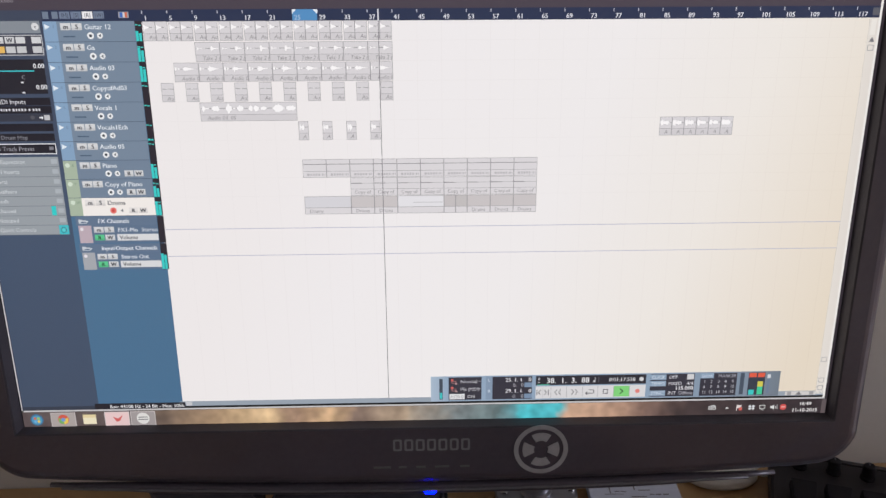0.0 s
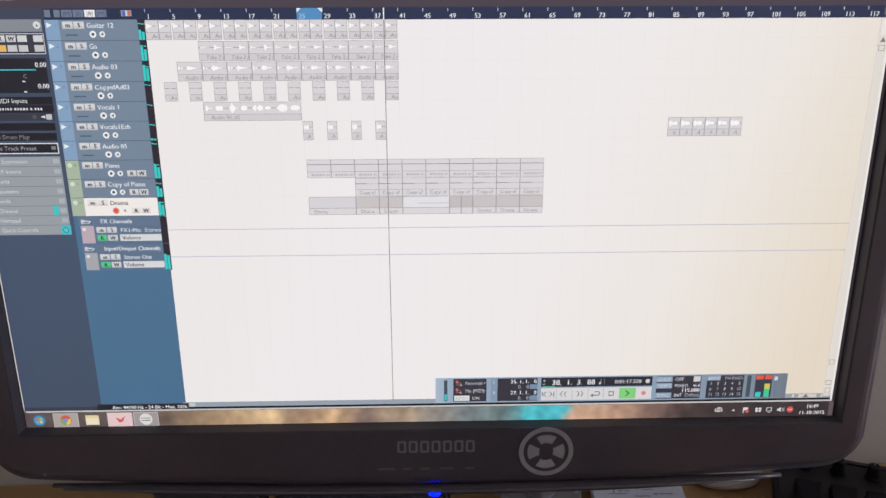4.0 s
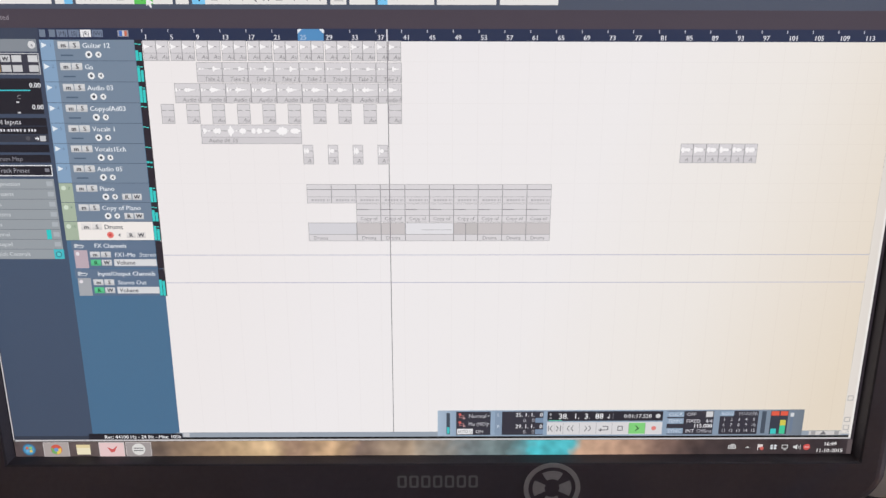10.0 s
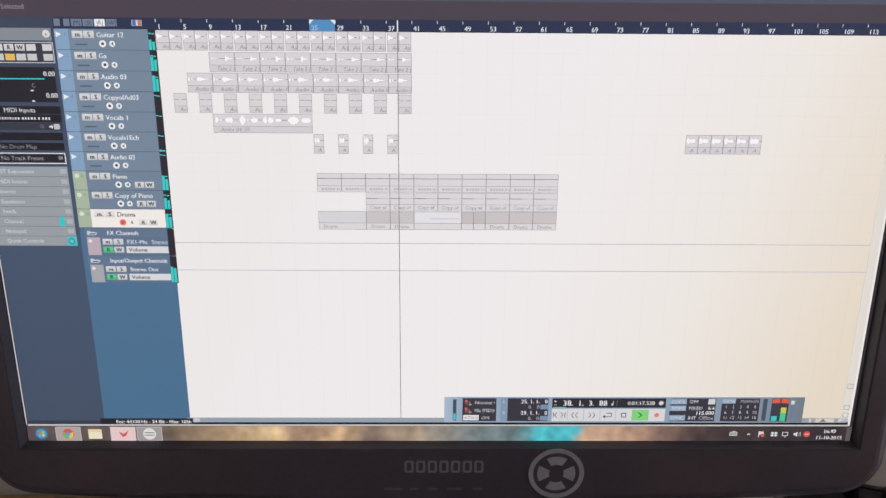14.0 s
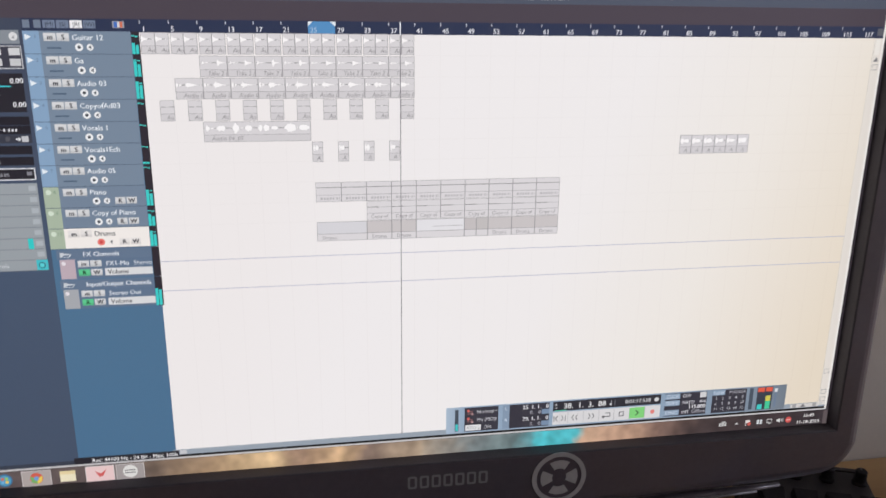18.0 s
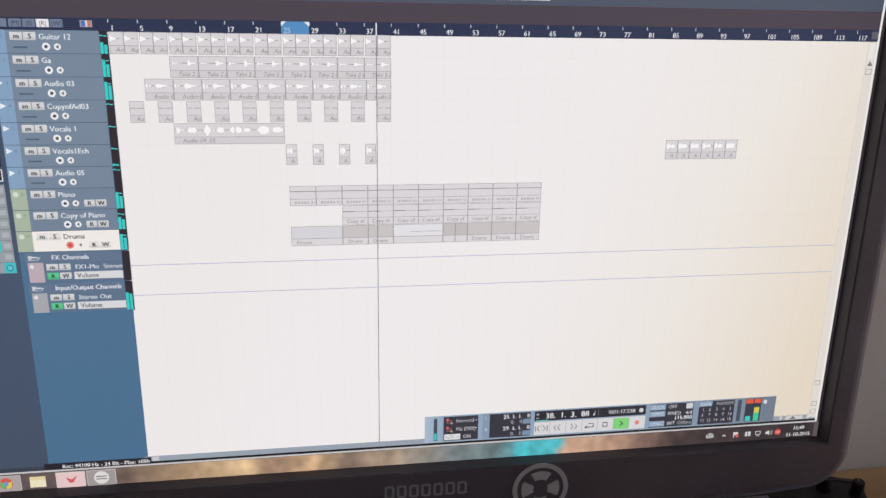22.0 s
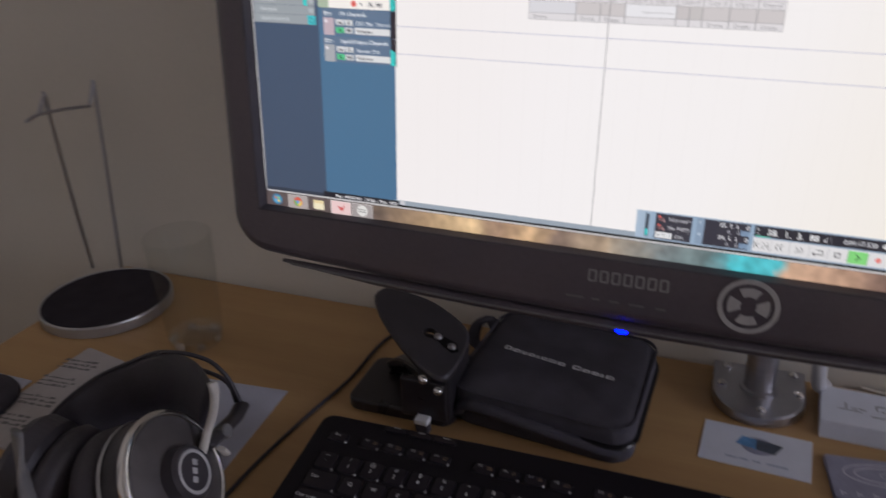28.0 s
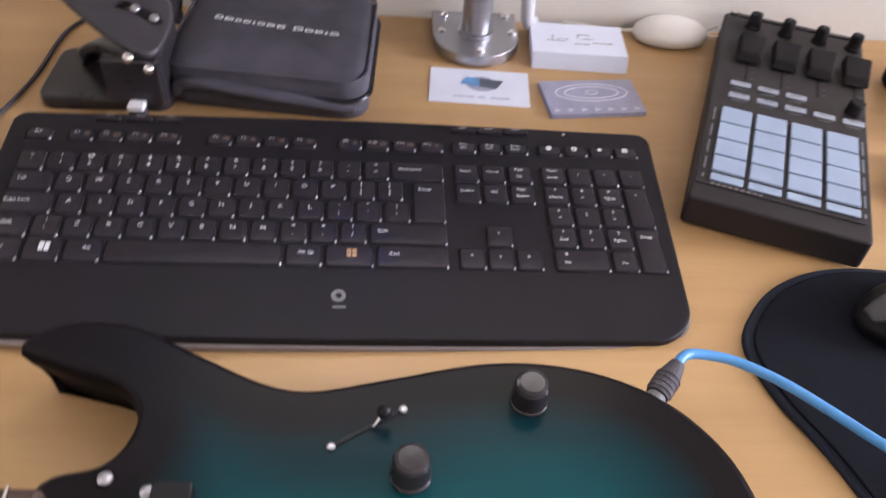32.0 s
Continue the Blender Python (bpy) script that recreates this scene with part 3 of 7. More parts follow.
class Layer:
    """Flat lit shapes of one region of the screen, gathered into one mesh."""

    def __init__(self, name, label):
        self.name, self.label, self.v, self.f, self.mi, self.mats = name, label, [], [], [], []

    def mat(self, rgb):
        m = rgb if isinstance(rgb, bpy.types.Material) else lit(rgb)
        if m not in self.mats:
            self.mats.append(m)
        return self.mats.index(m)

    def poly(self, pts, rgb, z=1):
        i = len(self.v)
        self.v += [(SX0 + u * DOT, -0.00006 * z, SZ0 - v * DOT) for u, v in pts]
        self.f.append(tuple(range(i, i + len(pts))))
        self.mi.append(self.mat(rgb))

    def rect(self, u0, v0, u1, v1, rgb, z=1):
        self.poly([(u0, v1), (u1, v1), (u1, v0), (u0, v0)], rgb, z)

    def outline(self, u0, v0, u1, v1, rgb, z=1, w=1.2):
        self.rect(u0, v0, u1, v0 + w, rgb, z), self.rect(u0, v1 - w, u1, v1, rgb, z)
        self.rect(u0, v0, u0 + w, v1, rgb, z), self.rect(u1 - w, v0, u1, v1, rgb, z)

    def disc(self, u, v, r, rgb, z=1, n=18):
        self.poly([(u + r * math.cos(2 * math.pi * i / n), v - r * math.sin(2 * math.pi * i / n)) for i in range(n)], rgb, z)

    def text(self, s, u, v, cap, rgb, z=3, align=0.0, squeeze=1.0, slant=0.0, limit=None):
        """v: the middle of the capitals."""
        verts, faces, w = word(s)
        k, i = self.mat(rgb), len(self.v)
        q = squeeze
        if limit and w * cap * q > limit:
            q = limit / (w * cap)
        self.v += [(SX0 + (u + ((x - w * align) * q + slant * y) * cap) * DOT, -0.00006 * z, SZ0 - (v - (y - 0.5) * cap) * DOT) for x, y in verts]
        self.f += [tuple(i + n for n in f) for f in faces]
        self.mi += [k] * len(faces)

    def bold(self, s, u, v, cap, rgb, z=3, align=0.0, limit=None, weight=0.55):
        """Lettering with heavier strokes."""
        self.text(s, u - weight / 2, v, cap, rgb, z, align, limit=limit), self.text(s, u + weight / 2, v, cap, rgb, z + 0.4, align, limit=limit)

    def bars(self, u, v, widths, cap, rgb, z=3):
        for w in widths:
            self.rect(u, v - cap / 2, u + w, v + cap / 2, rgb, z)
            u += w + cap * 0.5

    def done(self):
        me = bpy.data.meshes.new(self.name)
        me.from_pydata(self.v, [], self.f)
        for m in self.mats:
            me.materials.append(m)
        me.polygons.foreach_set("material_index", self.mi)
        me.update()
        return part(self.name, me, None, screen, self.label)


TRACKS = ["Guitar 12", "Ga", "Audio 03", "CopyofAd03", "Vocals 1", "Vocals1Ech", "Audio 05", "Piano", "Copy of Piano", "Drums"]
BAR_NUMBERS = [str(n) for n in range(1, 118, 4)]
UI_WORDS = TRACKS + BAR_NUMBERS + ["m", "S", "R", "W", "e", "FX Channels", "FX1-Mo", "Stereo", "Volume", "Input/Output Channels", "Stereo Out", "0.00", "C", "MIDI Inputs", "No Drum Map", "No Track Preset", "VST Expression", "MIDI Inserts", "Inserts", "Equalizers", "Sends", "Channel", "Notepad", "Quick Controls",
    "Au", "A", "Take 2 (", "Audio 0", "Audio 04_05", "Copy of", "Drums", "Bar", "1/16", "Touch", "No Object Selected", "Rec: 44100 Hz - 24 Bit - Max: 105h", "Normal", "Mix (MIDI)", "AUTO Q", "ON", "L", "25. 1. 1.   0", "0.   0", "29. 1. 1.   0", "38.  1.  3.  88", "0:01:17.538", "CLICK", "OFF", "TEMPO", "FIXED", "4/4", "115.000", "SYNC", "INT", "Offline", "SHOW", "MARKER",
    "1", "2", "3", "4", "5", "6", "7", "8", "9", "10", "11", "12", "13", "14", "15", "16:49", "11-10-2015", "|M|", "|S|", "|R|", "|W|"]
letters(UI_WORDS)


def bar(n):
    return 383 + (n - 1) * 12.72


# The panel's warm view-angle dimming to the lower right is put into these ramps.
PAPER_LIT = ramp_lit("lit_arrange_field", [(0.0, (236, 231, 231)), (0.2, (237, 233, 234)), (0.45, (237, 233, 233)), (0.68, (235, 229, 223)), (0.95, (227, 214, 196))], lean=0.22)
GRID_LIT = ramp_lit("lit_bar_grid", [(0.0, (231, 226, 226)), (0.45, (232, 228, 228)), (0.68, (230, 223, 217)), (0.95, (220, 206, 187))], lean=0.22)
PANEL_LIT = ramp_lit("lit_transport_panel", [(0.0, (168, 184, 202)), (0.05, (146, 166, 188)), (0.6, (140, 160, 182)), (0.9, (126, 140, 156)), (1.0, (112, 122, 134))], 0)
SIDE_LIT = ramp_lit("lit_side_field", [(0.0, (74, 110, 142)), (0.6, (78, 112, 142)), (1.0, (92, 114, 136))], 2)
INSP_LIT = ramp_lit("lit_inspector_field", [(0.0, (68, 80, 101)), (0.5, (70, 84, 107)), (1.0, (63, 70, 88))], 2)
TASK_LIT = ramp_lit("lit_taskbar", [(0.0, (92, 80, 82)), (0.17, (96, 84, 82)), (0.27, (168, 140, 112)), (0.33, (222, 190, 148)), (0.36, (150, 122, 104)), (0.4, (212, 176, 138)), (0.44, (128, 108, 98)), (0.5, (176, 154, 132)), (0.56, (126, 134, 136)), (0.61, (112, 130, 132)), (0.64, (100, 156, 164)), (0.655, (80, 188, 198)), (0.69, (84, 184, 194)), (0.705, (206, 168, 142)), (0.76, (186, 150, 128)), (0.8, (130, 104, 94)), (0.85, (72, 60, 60)), (1.0, (58, 50, 54))], 0, 0.06)
DARK, PANEL, LINE = (48, 42, 50), (98, 118, 141), (72, 88, 108)

field = Layer("arrange_field", "pale empty arrangement field")
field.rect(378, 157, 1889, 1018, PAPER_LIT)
field.done()
grid = Layer("bar_grid", "faint bar lines and two pale blue track lines")
for n in range(1, 118, 4):
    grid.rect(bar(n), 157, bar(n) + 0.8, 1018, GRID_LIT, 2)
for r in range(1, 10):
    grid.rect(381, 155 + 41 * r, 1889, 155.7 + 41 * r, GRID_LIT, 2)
grid.rect(381, 596.3, 1889, 597.8, (182, 180, 200), 3)
grid.rect(381, 658.3, 1889, 659.8, (182, 180, 200), 3)
grid.done()["kind"] = "stuff"

side = Layer("track_list_field", "blue-grey track list background")
side.rect(181, 157, 378, 1026, SIDE_LIT)
side.done()
side = Layer("inspector_field", "dark blue inspector background")
side.rect(0, 133, 181, 1026, INSP_LIT)
side.done()

top = Layer("toolbar", "grey toolbar with white tool buttons")
top.rect(0, 0, 1920, 19, (98, 84, 84))
top.rect(0, 19, 1920, 26, (216, 206, 200))
top.rect(0, 26, 1920, 50, (228, 220, 210))
top.rect(0, 50, 1920, 97, (78, 84, 100))
for a, b in ((0, 215), (222, 256), (262, 449), (455, 480), (487, 748), (755, 786), (792, 842), (847, 957), (962, 1078), (1085, 1199)):
    top.rect(a, 60, b, 88, (229, 226, 224), 2)
top.rect(375, 60, 411, 88, (96, 196, 92), 3)
top.poly([(388, 67), (391, 67), (400, 74), (391, 81), (388, 81), (396, 74)], (50, 80, 52), 4)
top.disc(430, 74, 5.5, (214, 96, 92), 3)
top.outline(341, 67, 356, 81, (110, 108, 112), 3, 2)
for u in (270, 290):
    top.rect(u, 67, u + 2, 81, (110, 108, 112), 3)
    top.poly([(u + 14, 67), (u + 5, 74), (u + 14, 81), (u + 11, 81), (u + 3, 74), (u + 11, 67)], (110, 108, 112), 3)
top.rect(312, 78, 332, 80, (110, 108, 112), 3), top.rect(330, 70, 332, 80, (110, 108, 112), 3), top.rect(318, 70, 332, 72, (110, 108, 112), 3)
top.rect(240, 60, 256, 88, (120, 190, 232), 3)
for u in (228, 246):
    top.rect(u, 70, u + 6, 78, (70, 72, 80), 4)
top.rect(487, 60, 512, 88, (122, 196, 238), 3)
top.poly([(495, 65), (505, 76), (500, 76), (503, 82), (500, 83), (498, 77), (495, 80)], (40, 44, 52), 4)
for i in range(9):
    u = 524 + i * 25
    g = (168, 164, 166)
    if i in (0, 5):
        top.outline(u, 68, u + 13, 81, g, 3, 2)
    elif i == 3:
        top.disc(u + 6, 73, 5.5, (132, 130, 134), 3), top.disc(u + 6, 73, 3.5, (229, 226, 224), 4), top.poly([(u + 9, 77), (u + 14, 82), (u + 12, 84), (u + 7, 79)], (132, 130, 134), 3)
    elif i == 4:
        top.poly([(u, 68), (u + 2, 67), (u + 13, 80), (u + 11, 82)], (120, 118, 122), 3), top.poly([(u + 11, 67), (u + 13, 68), (u + 2, 82), (u, 80)], (120, 118, 122), 3)
    else:
        top.poly([(u, 67), (u + 3, 66), (u + 13, 79), (u + 11, 82)], g, 3), top.poly([(u + 4, 66), (u + 8, 66), (u + 6, 72)], g, 3)
top.rect(762, 66, 780, 82, (196, 193, 194), 3)
top.rect(847, 60, 866, 88, (122, 196, 238), 3)
top.poly([(850, 68), (852, 68), (856, 74), (852, 80), (850, 80), (853, 74)], (52, 60, 72), 4), top.poly([(863, 68), (861, 68), (857, 74), (861, 80), (863, 80), (860, 74)], (52, 60, 72), 4)
top.outline(874, 69, 886, 79, (150, 148, 150), 3), top.outline(968, 69, 978, 79, (178, 176, 178), 3)
top.text("Bar", 984, 74, 9, (110, 106, 110)), top.text("1/16", 1108, 74, 9, (104, 100, 104))
top.text("Touch", 130, 74, 9, (110, 106, 110)), top.disc(1095, 74, 5, (190, 187, 188), 3)
for u in (1812, 1842):
    top.rect(u, 0, u + 28, 17, (176, 164, 160), 2)
top.rect(1819, 10, 1832, 13, (236, 232, 230), 3), top.outline(1850, 5, 1862, 13, (236, 232, 230), 3, 2)
top.rect(1872, 0, 1914, 17, (206, 112, 96), 2)
top.poly([(1887, 4), (1889, 4), (1900, 13), (1898, 13)], (244, 236, 232), 3), top.poly([(1898, 4), (1900, 4), (1889, 13), (1887, 13)], (244, 236, 232), 3)
top.rect(1838, 42, 1846, 44, (170, 158, 150), 2), top.outline(1866, 35, 1875, 44, (170, 158, 150), 2, 1.6), top.poly([(1893, 35), (1895, 35), (1902, 44), (1900, 44)], (170, 158, 150), 2), top.poly([(1900, 35), (1902, 35), (1895, 44), (1893, 44)], (170, 158, 150), 3)
top.rect(1908, 19, 1913, 97, (234, 230, 226), 5), top.rect(1913, 19, 1920, 97, (52, 46, 52), 5)
top.poly([(398, 74), (412, 86), (406, 87), (409, 94), (405, 95), (402, 88), (398, 92)], (236, 234, 234), 6)
top.rect(0, 97, 1920, 133, (74, 66, 76), 1)
top.text("No Object Selected", 128, 113, 9.5, (150, 142, 150), align=1.0)
top.done()

ruler = Layer("ruler", "dark bar ruler with white numbers")
ruler.rect(181, 133, 1912, 157, (44, 52, 78))
for i, n in enumerate(range(1, 118, 4)):
    u = bar(n)
    ruler.rect(u, 135, u + 1.6, 141, (200, 202, 210), 2)
    ruler.bold(BAR_NUMBERS[i], u + 4, 149.5, 9.4, (220, 220, 226) if n != 25 else (168, 190, 216), 4)
ruler.rect(bar(25), 134, bar(29), 156, (84, 140, 190), 2)
ruler.poly([(bar(25), 134), (bar(25) + 9, 134), (bar(25), 143)], (228, 232, 238), 3), ruler.poly([(bar(29), 134), (bar(29) - 9, 134), (bar(29), 143)], (228, 232, 238), 3)
ruler.rect(1893, 137, 1907, 152, (96, 96, 104), 2)
for u, s in ((184, ""), (203, "")):
    ruler.rect(u - 1, 136, u + 11, 150, (112, 124, 142), 2)
for u, s, c in ((217, "|M|", (112, 124, 146)), (240, "|S|", (112, 124, 146)), (263, "|R|", (232, 230, 232)), (286, "|W|", (112, 124, 146))):
    ruler.rect(u, 136, u + 21, 150, c, 2)
    ruler.text(s, u + 10.5, 143, 8, (52, 56, 72), 3, 0.5)
ruler.rect(336, 137, 357, 149, (150, 150, 160), 2), ruler.rect(339, 138, 345, 148, (66, 108, 186), 3), ruler.rect(345, 138, 349, 148, (206, 204, 206), 3), ruler.rect(349, 138, 354, 148, (204, 110, 84), 3)
ruler.done()


def button(layer, u, v, w, h, s, face=(208, 208, 210), ink=(66, 66, 74)):
    layer.rect(u, v, u + w, v + h, face, 3)
    layer.rect(u, v + h * 0.62, u + w, v + h, tuple(int(c * 0.94) for c in face), 3.4)
    layer.bold(s, u + w / 2, v + h / 2, h * 0.64, ink, 4, 0.5, weight=1.1)


METERS = ((6, 20, 0.0), (14, 28, 0.5), (14, 32, 0.4), (3, 0, 0), (3, 0, 0), (3, 4, 0.0), (0, 0, 0), (12, 30, 0.3), (12, 24, 0.3), (14, 30, 0.4))
for i, s in enumerate(TRACKS):
    v = 155 + 41 * i
    row = Layer("track_strip", "track list row with mute, solo and record buttons")
    chosen = i == 9
    row.rect(209, v, 366, v + 40, (238, 232, 228) if chosen else ((118, 134, 153) if i < 7 else (114, 130, 150)), 2)
    row.rect(181, v + 40, 366, v + 41, LINE, 2)
    row.rect(181, v, 209, v + 40, (132, 160, 190) if i < 7 else (166, 180, 160), 2)
    if i < 7:
        row.poly([(184, v + 5), (195, v + 10.5), (184, v + 16)], (226, 232, 238), 3)
    else:
        row.disc(190, v + 10, 5, (206, 218, 202), 3)
    row.text(str(i + 1), 201, v + 10, 6.5, (104, 126, 152) if i < 7 else (126, 150, 128), 3, 0.5)
    face = (226, 221, 219) if chosen else (210, 210, 212)
    button(row, 216, v + 3.5, 21, 14, "m", face), button(row, 238.5, v + 3.5, 21, 14, "S", face)
    row.bold(s, 264, v + 11, 9.8, (78, 78, 84) if chosen else (222, 226, 232), 3)
    row.disc(275, v + 28.5, 7, (226, 120, 112) if chosen else (232, 232, 234), 3), row.disc(275, v + 28.5, 3, (196, 60, 60) if chosen else (70, 74, 82), 4)
    row.disc(294, v + 28.5, 6, (236, 230, 226) if chosen else (228, 228, 230), 3)
    row.poly([(291, v + 28.5), (296, v + 25), (296, v + 32)], (92, 96, 104), 4)
    if i < 7:
        row.bars(220, v + 30, (24,), 3, (78, 96, 118))
    else:
        button(row, 309, v + 22, 19, 13, "R", face), button(row, 330, v + 22, 19, 13, "W", face)
    row.rect(367, v, 381.5, v + 41, DARK, 2)
    a, b, c = METERS[i]
    if b:
        row.rect(367, v + 40 - b, 372.6, v + 40, (60, 200, 196), 3), row.rect(373.6, v + 40 - b * 0.8, 379, v + 40, (60, 200, 196), 3)
    row.rect(367, v + 5 + a * 0.3, 372.6, v + 7 + a * 0.3, (70, 205, 198), 3), row.rect(373.6, v + 6 + a * 0.3, 379, v + 8 + a * 0.3, (70, 205, 198), 3)
    row.done()
for v, head, name, tint in ((566, "FX Channels", "FX1-Mo", (186, 168, 178)), (628, "Input/Output Channels", "Stereo Out", (164, 166, 172))):
    row = Layer("folder_strip", "folder row with one channel and its volume field")
    row.rect(190, v, 366, v + 20, (98, 116, 140), 2)
    row.poly([(196, v + 6), (202, v + 6), (205, v + 8), (213, v + 8), (213, v + 15), (196, v + 15)], (196, 200, 206), 3), row.poly([(198, v + 15), (203, v + 10), (218, v + 9.5), (213, v + 15)], (222, 226, 232), 4), row.poly([(199, v + 14), (203.6, v + 10.6), (215.4, v + 10.6), (212, v + 14)], (96, 112, 136), 5)
    row.bold(head, 238, v + 10, 9.2, (222, 226, 232), 3)
    row.rect(194, v + 20, 366, v + 60, (94, 113, 138), 2)
    row.rect(194, v + 20, 222, v + 60, tint, 3), row.disc(201, v + 28, 4, (222, 216, 222), 4)
    button(row, 227, v + 23, 21, 13, "m"), button(row, 250, v + 23, 21, 13, "S")
    row.bold(name, 279, v + 30, 9.2, (214, 219, 226), 3)
    if v == 566:
        row.text("Stereo", 366, v + 30, 9.2, (214, 219, 226), 3, 1.0)
    button(row, 227, v + 41, 21, 13, "R", (92, 196, 140), (40, 86, 60)), button(row, 250, v + 41, 21, 13, "W")
    row.rect(276, v + 40, 366, v + 55, (214, 214, 216), 3), row.bold("Volume", 281, v + 47.5, 9, (84, 84, 90), 4)
    row.rect(367, v, 381.5, v + 61, DARK, 2)
    if v == 628:
        row.rect(367, v + 24, 372.6, v + 60, (60, 200, 196), 3), row.rect(373.6, v + 27, 379, v + 60, (60, 200, 196), 3)
    row.done()

insp = Layer("inspector", "dark track inspector with fields and sliders")
insp.rect(0, 97, 2.5, 1036, (206, 202, 204), 2), insp.rect(2.5, 97, 4, 1026, (62, 58, 66), 2)
insp.rect(6, 154, 175, 178, (132, 138, 146), 2), insp.disc(165, 165, 7.5, (214, 214, 216), 3), insp.text("e", 165, 165, 7, (70, 72, 80), 4, 0.5)
insp.rect(6, 181, 176, 222, (60, 60, 72), 2), insp.outline(6, 181, 176, 222, (196, 196, 200), 3, 1.6)
for j, u in enumerate((56, 78, 100, 122, 154)):
    insp.rect(u, 185, u + 19, 198, (206, 206, 208), 3)
    insp.rect(u, 204, u + 19, 217, (224, 180, 96) if j == 1 else (196, 196, 198), 3)
button(insp, 78, 185, 19, 13, "R"), button(insp, 100, 185, 19, 13, "W")
insp.rect(6, 230, 172, 300, (40, 38, 46), 2)
insp.bold("0.00", 172, 243, 9.5, (226, 226, 230), 3, 1.0), insp.bold("0.00", 172, 286, 9.5, (226, 226, 230), 3, 1.0)
insp.rect(6, 252, 150, 254.5, (64, 190, 196), 3), insp.text("C", 122, 266, 8, (150, 150, 156), 3), insp.rect(119, 275, 125, 278, (210, 210, 214), 3), insp.rect(119, 296, 125, 299, (210, 210, 214), 3)
for v in (316, 333):
    insp.rect(6, v - 8, 174, v + 8, (36, 34, 42), 2)
insp.text("MIDI Inputs", 58, 316, 9.5, (222, 222, 228)), insp.bars(46, 333, (3.6, 3.4, 3.4, 2, 3.2, 2, 3.4, 3.4, 0.1, 4, 3, 3.4, 4.4, 3.2, 0.1, 3.6, 0.1, 3.4, 3.6, 3.4), 5, (214, 214, 220))
insp.rect(6, 342, 174, 357, (56, 58, 70), 2), insp.rect(156, 344, 168, 355, (190, 190, 194), 3), insp.poly([(146, 348), (151, 348), (151, 345), (155, 350), (151, 354), (151, 351), (146, 351)], (222, 222, 226), 3), insp.disc(132, 349, 4.5, (84, 84, 92), 3)
insp.rect(6, 362, 172, 378, (36, 34, 42), 2), insp.rect(6, 383, 172, 399, (36, 34, 42), 2), insp.text("No Drum Map", 38, 391, 9, (138, 138, 146))
insp.rect(6, 404, 172, 427, (38, 36, 44), 2), insp.outline(6, 404, 172, 427, (226, 226, 230), 3, 2), insp.text("No Track Preset", 38, 415, 9, (160, 160, 168)), insp.rect(157, 411, 166, 418, (130, 130, 138), 3)
for j, s in enumerate(("VST Expression", "MIDI Inserts", "Inserts", "Equalizers", "Sends", "Channel", "Notepad", "Quick Controls")):
    v = 433 + j * 21.6
    insp.rect(4, v, 172, v + 20.6, (150, 156, 162), 2), insp.rect(4, v + 20.6, 172, v + 21.6, (112, 117, 124), 2)
    insp.text(s, 24, v + 10, 8.6, (206, 210, 214), 3)
    insp.rect(156, v + 5, 169, v + 15, (170, 176, 182), 3)
insp.rect(142, 541, 152, 562, (50, 198, 196), 3), insp.rect(152, 584, 173, 605, (70, 186, 196), 3), insp.disc(162, 595, 6.5, (48, 120, 132), 4), insp.disc(162, 595, 4.5, (90, 200, 206), 5)
insp.done()

CLIP, EDGE, LABEL, WAVE, AXIS, INK = (214, 210, 213), (152, 148, 152), (208, 204, 207), (246, 243, 244), (138, 135, 138), (140, 136, 140)
jit = random.Random(7)


def clip(u0, u1, v, h, cut, label, wave, ink=INK):
    c = Layer("audio_clip", "grey audio clip with a white waveform")
    c.rect(u0, v, u1, v + h, CLIP, 4), c.rect(u0, v + cut, u1, v + h, LABEL, 5), c.outline(u0, v, u1, v + h, EDGE, 7, 0.8), c.rect(u0, v + cut, u1, v + cut + 0.8, EDGE, 6)
    mid = v + cut / 2
    c.rect(u0 + 2, mid - 0.6, u1 - 1, mid + 0.6, AXIS, 5)
    for a, b, amp in wave:
        x0, x1 = u0 + (u1 - u0) * a, u0 + (u1 - u0) * b
        if amp > 1:
            e = (amp - 1) * cut
            c.poly([(x0, mid + e), (x0 + (x1 - x0) * 0.35, mid + e * 0.5), (x1, mid + 0.5), (x1, mid - 0.5), (x0 + (x1 - x0) * 0.35, mid - e * 0.5), (x0, mid - e)], WAVE, 6)
            continue
        n = max(5, int((x1 - x0) / 1.5))
        env = []
        for k in range(n + 1):
            s = k / n
            e = min(1, s * 6 + 0.25) * math.exp(-2.6 * s) * (1 - s) ** 0.5 if amp > 0 else math.sin(math.pi * min(1, s * 0.96 + 0.02)) ** 0.6
            env.append((x0 + (x1 - x0) * s, max(0.012, abs(amp) * e * jit.uniform(0.55, 1.15)) * cut))
        for (xa, ea), (xb, eb) in zip(env, env[1:]):
            c.poly([(xa, mid + ea), (xb, mid + eb), (xb, mid - eb * 0.92), (xa, mid - ea * 0.92)], WAVE, 6)
            if max(ea, eb) > 1.5:
                c.poly([(xa, mid + ea + 0.7), (xb, mid + eb + 0.7), (xb, mid - eb * 0.92 - 0.7), (xa, mid - ea * 0.92 - 0.7)], (184, 180, 184), 5.5)
    if label:
        c.text(label, u0 + min(14, (u1 - u0) * 0.4), v + (cut + h) / 2, 8.0, ink, 6, slant=0.2, limit=u1 - u0 - min(14, (u1 - u0) * 0.4) - 1)
    return c.done()


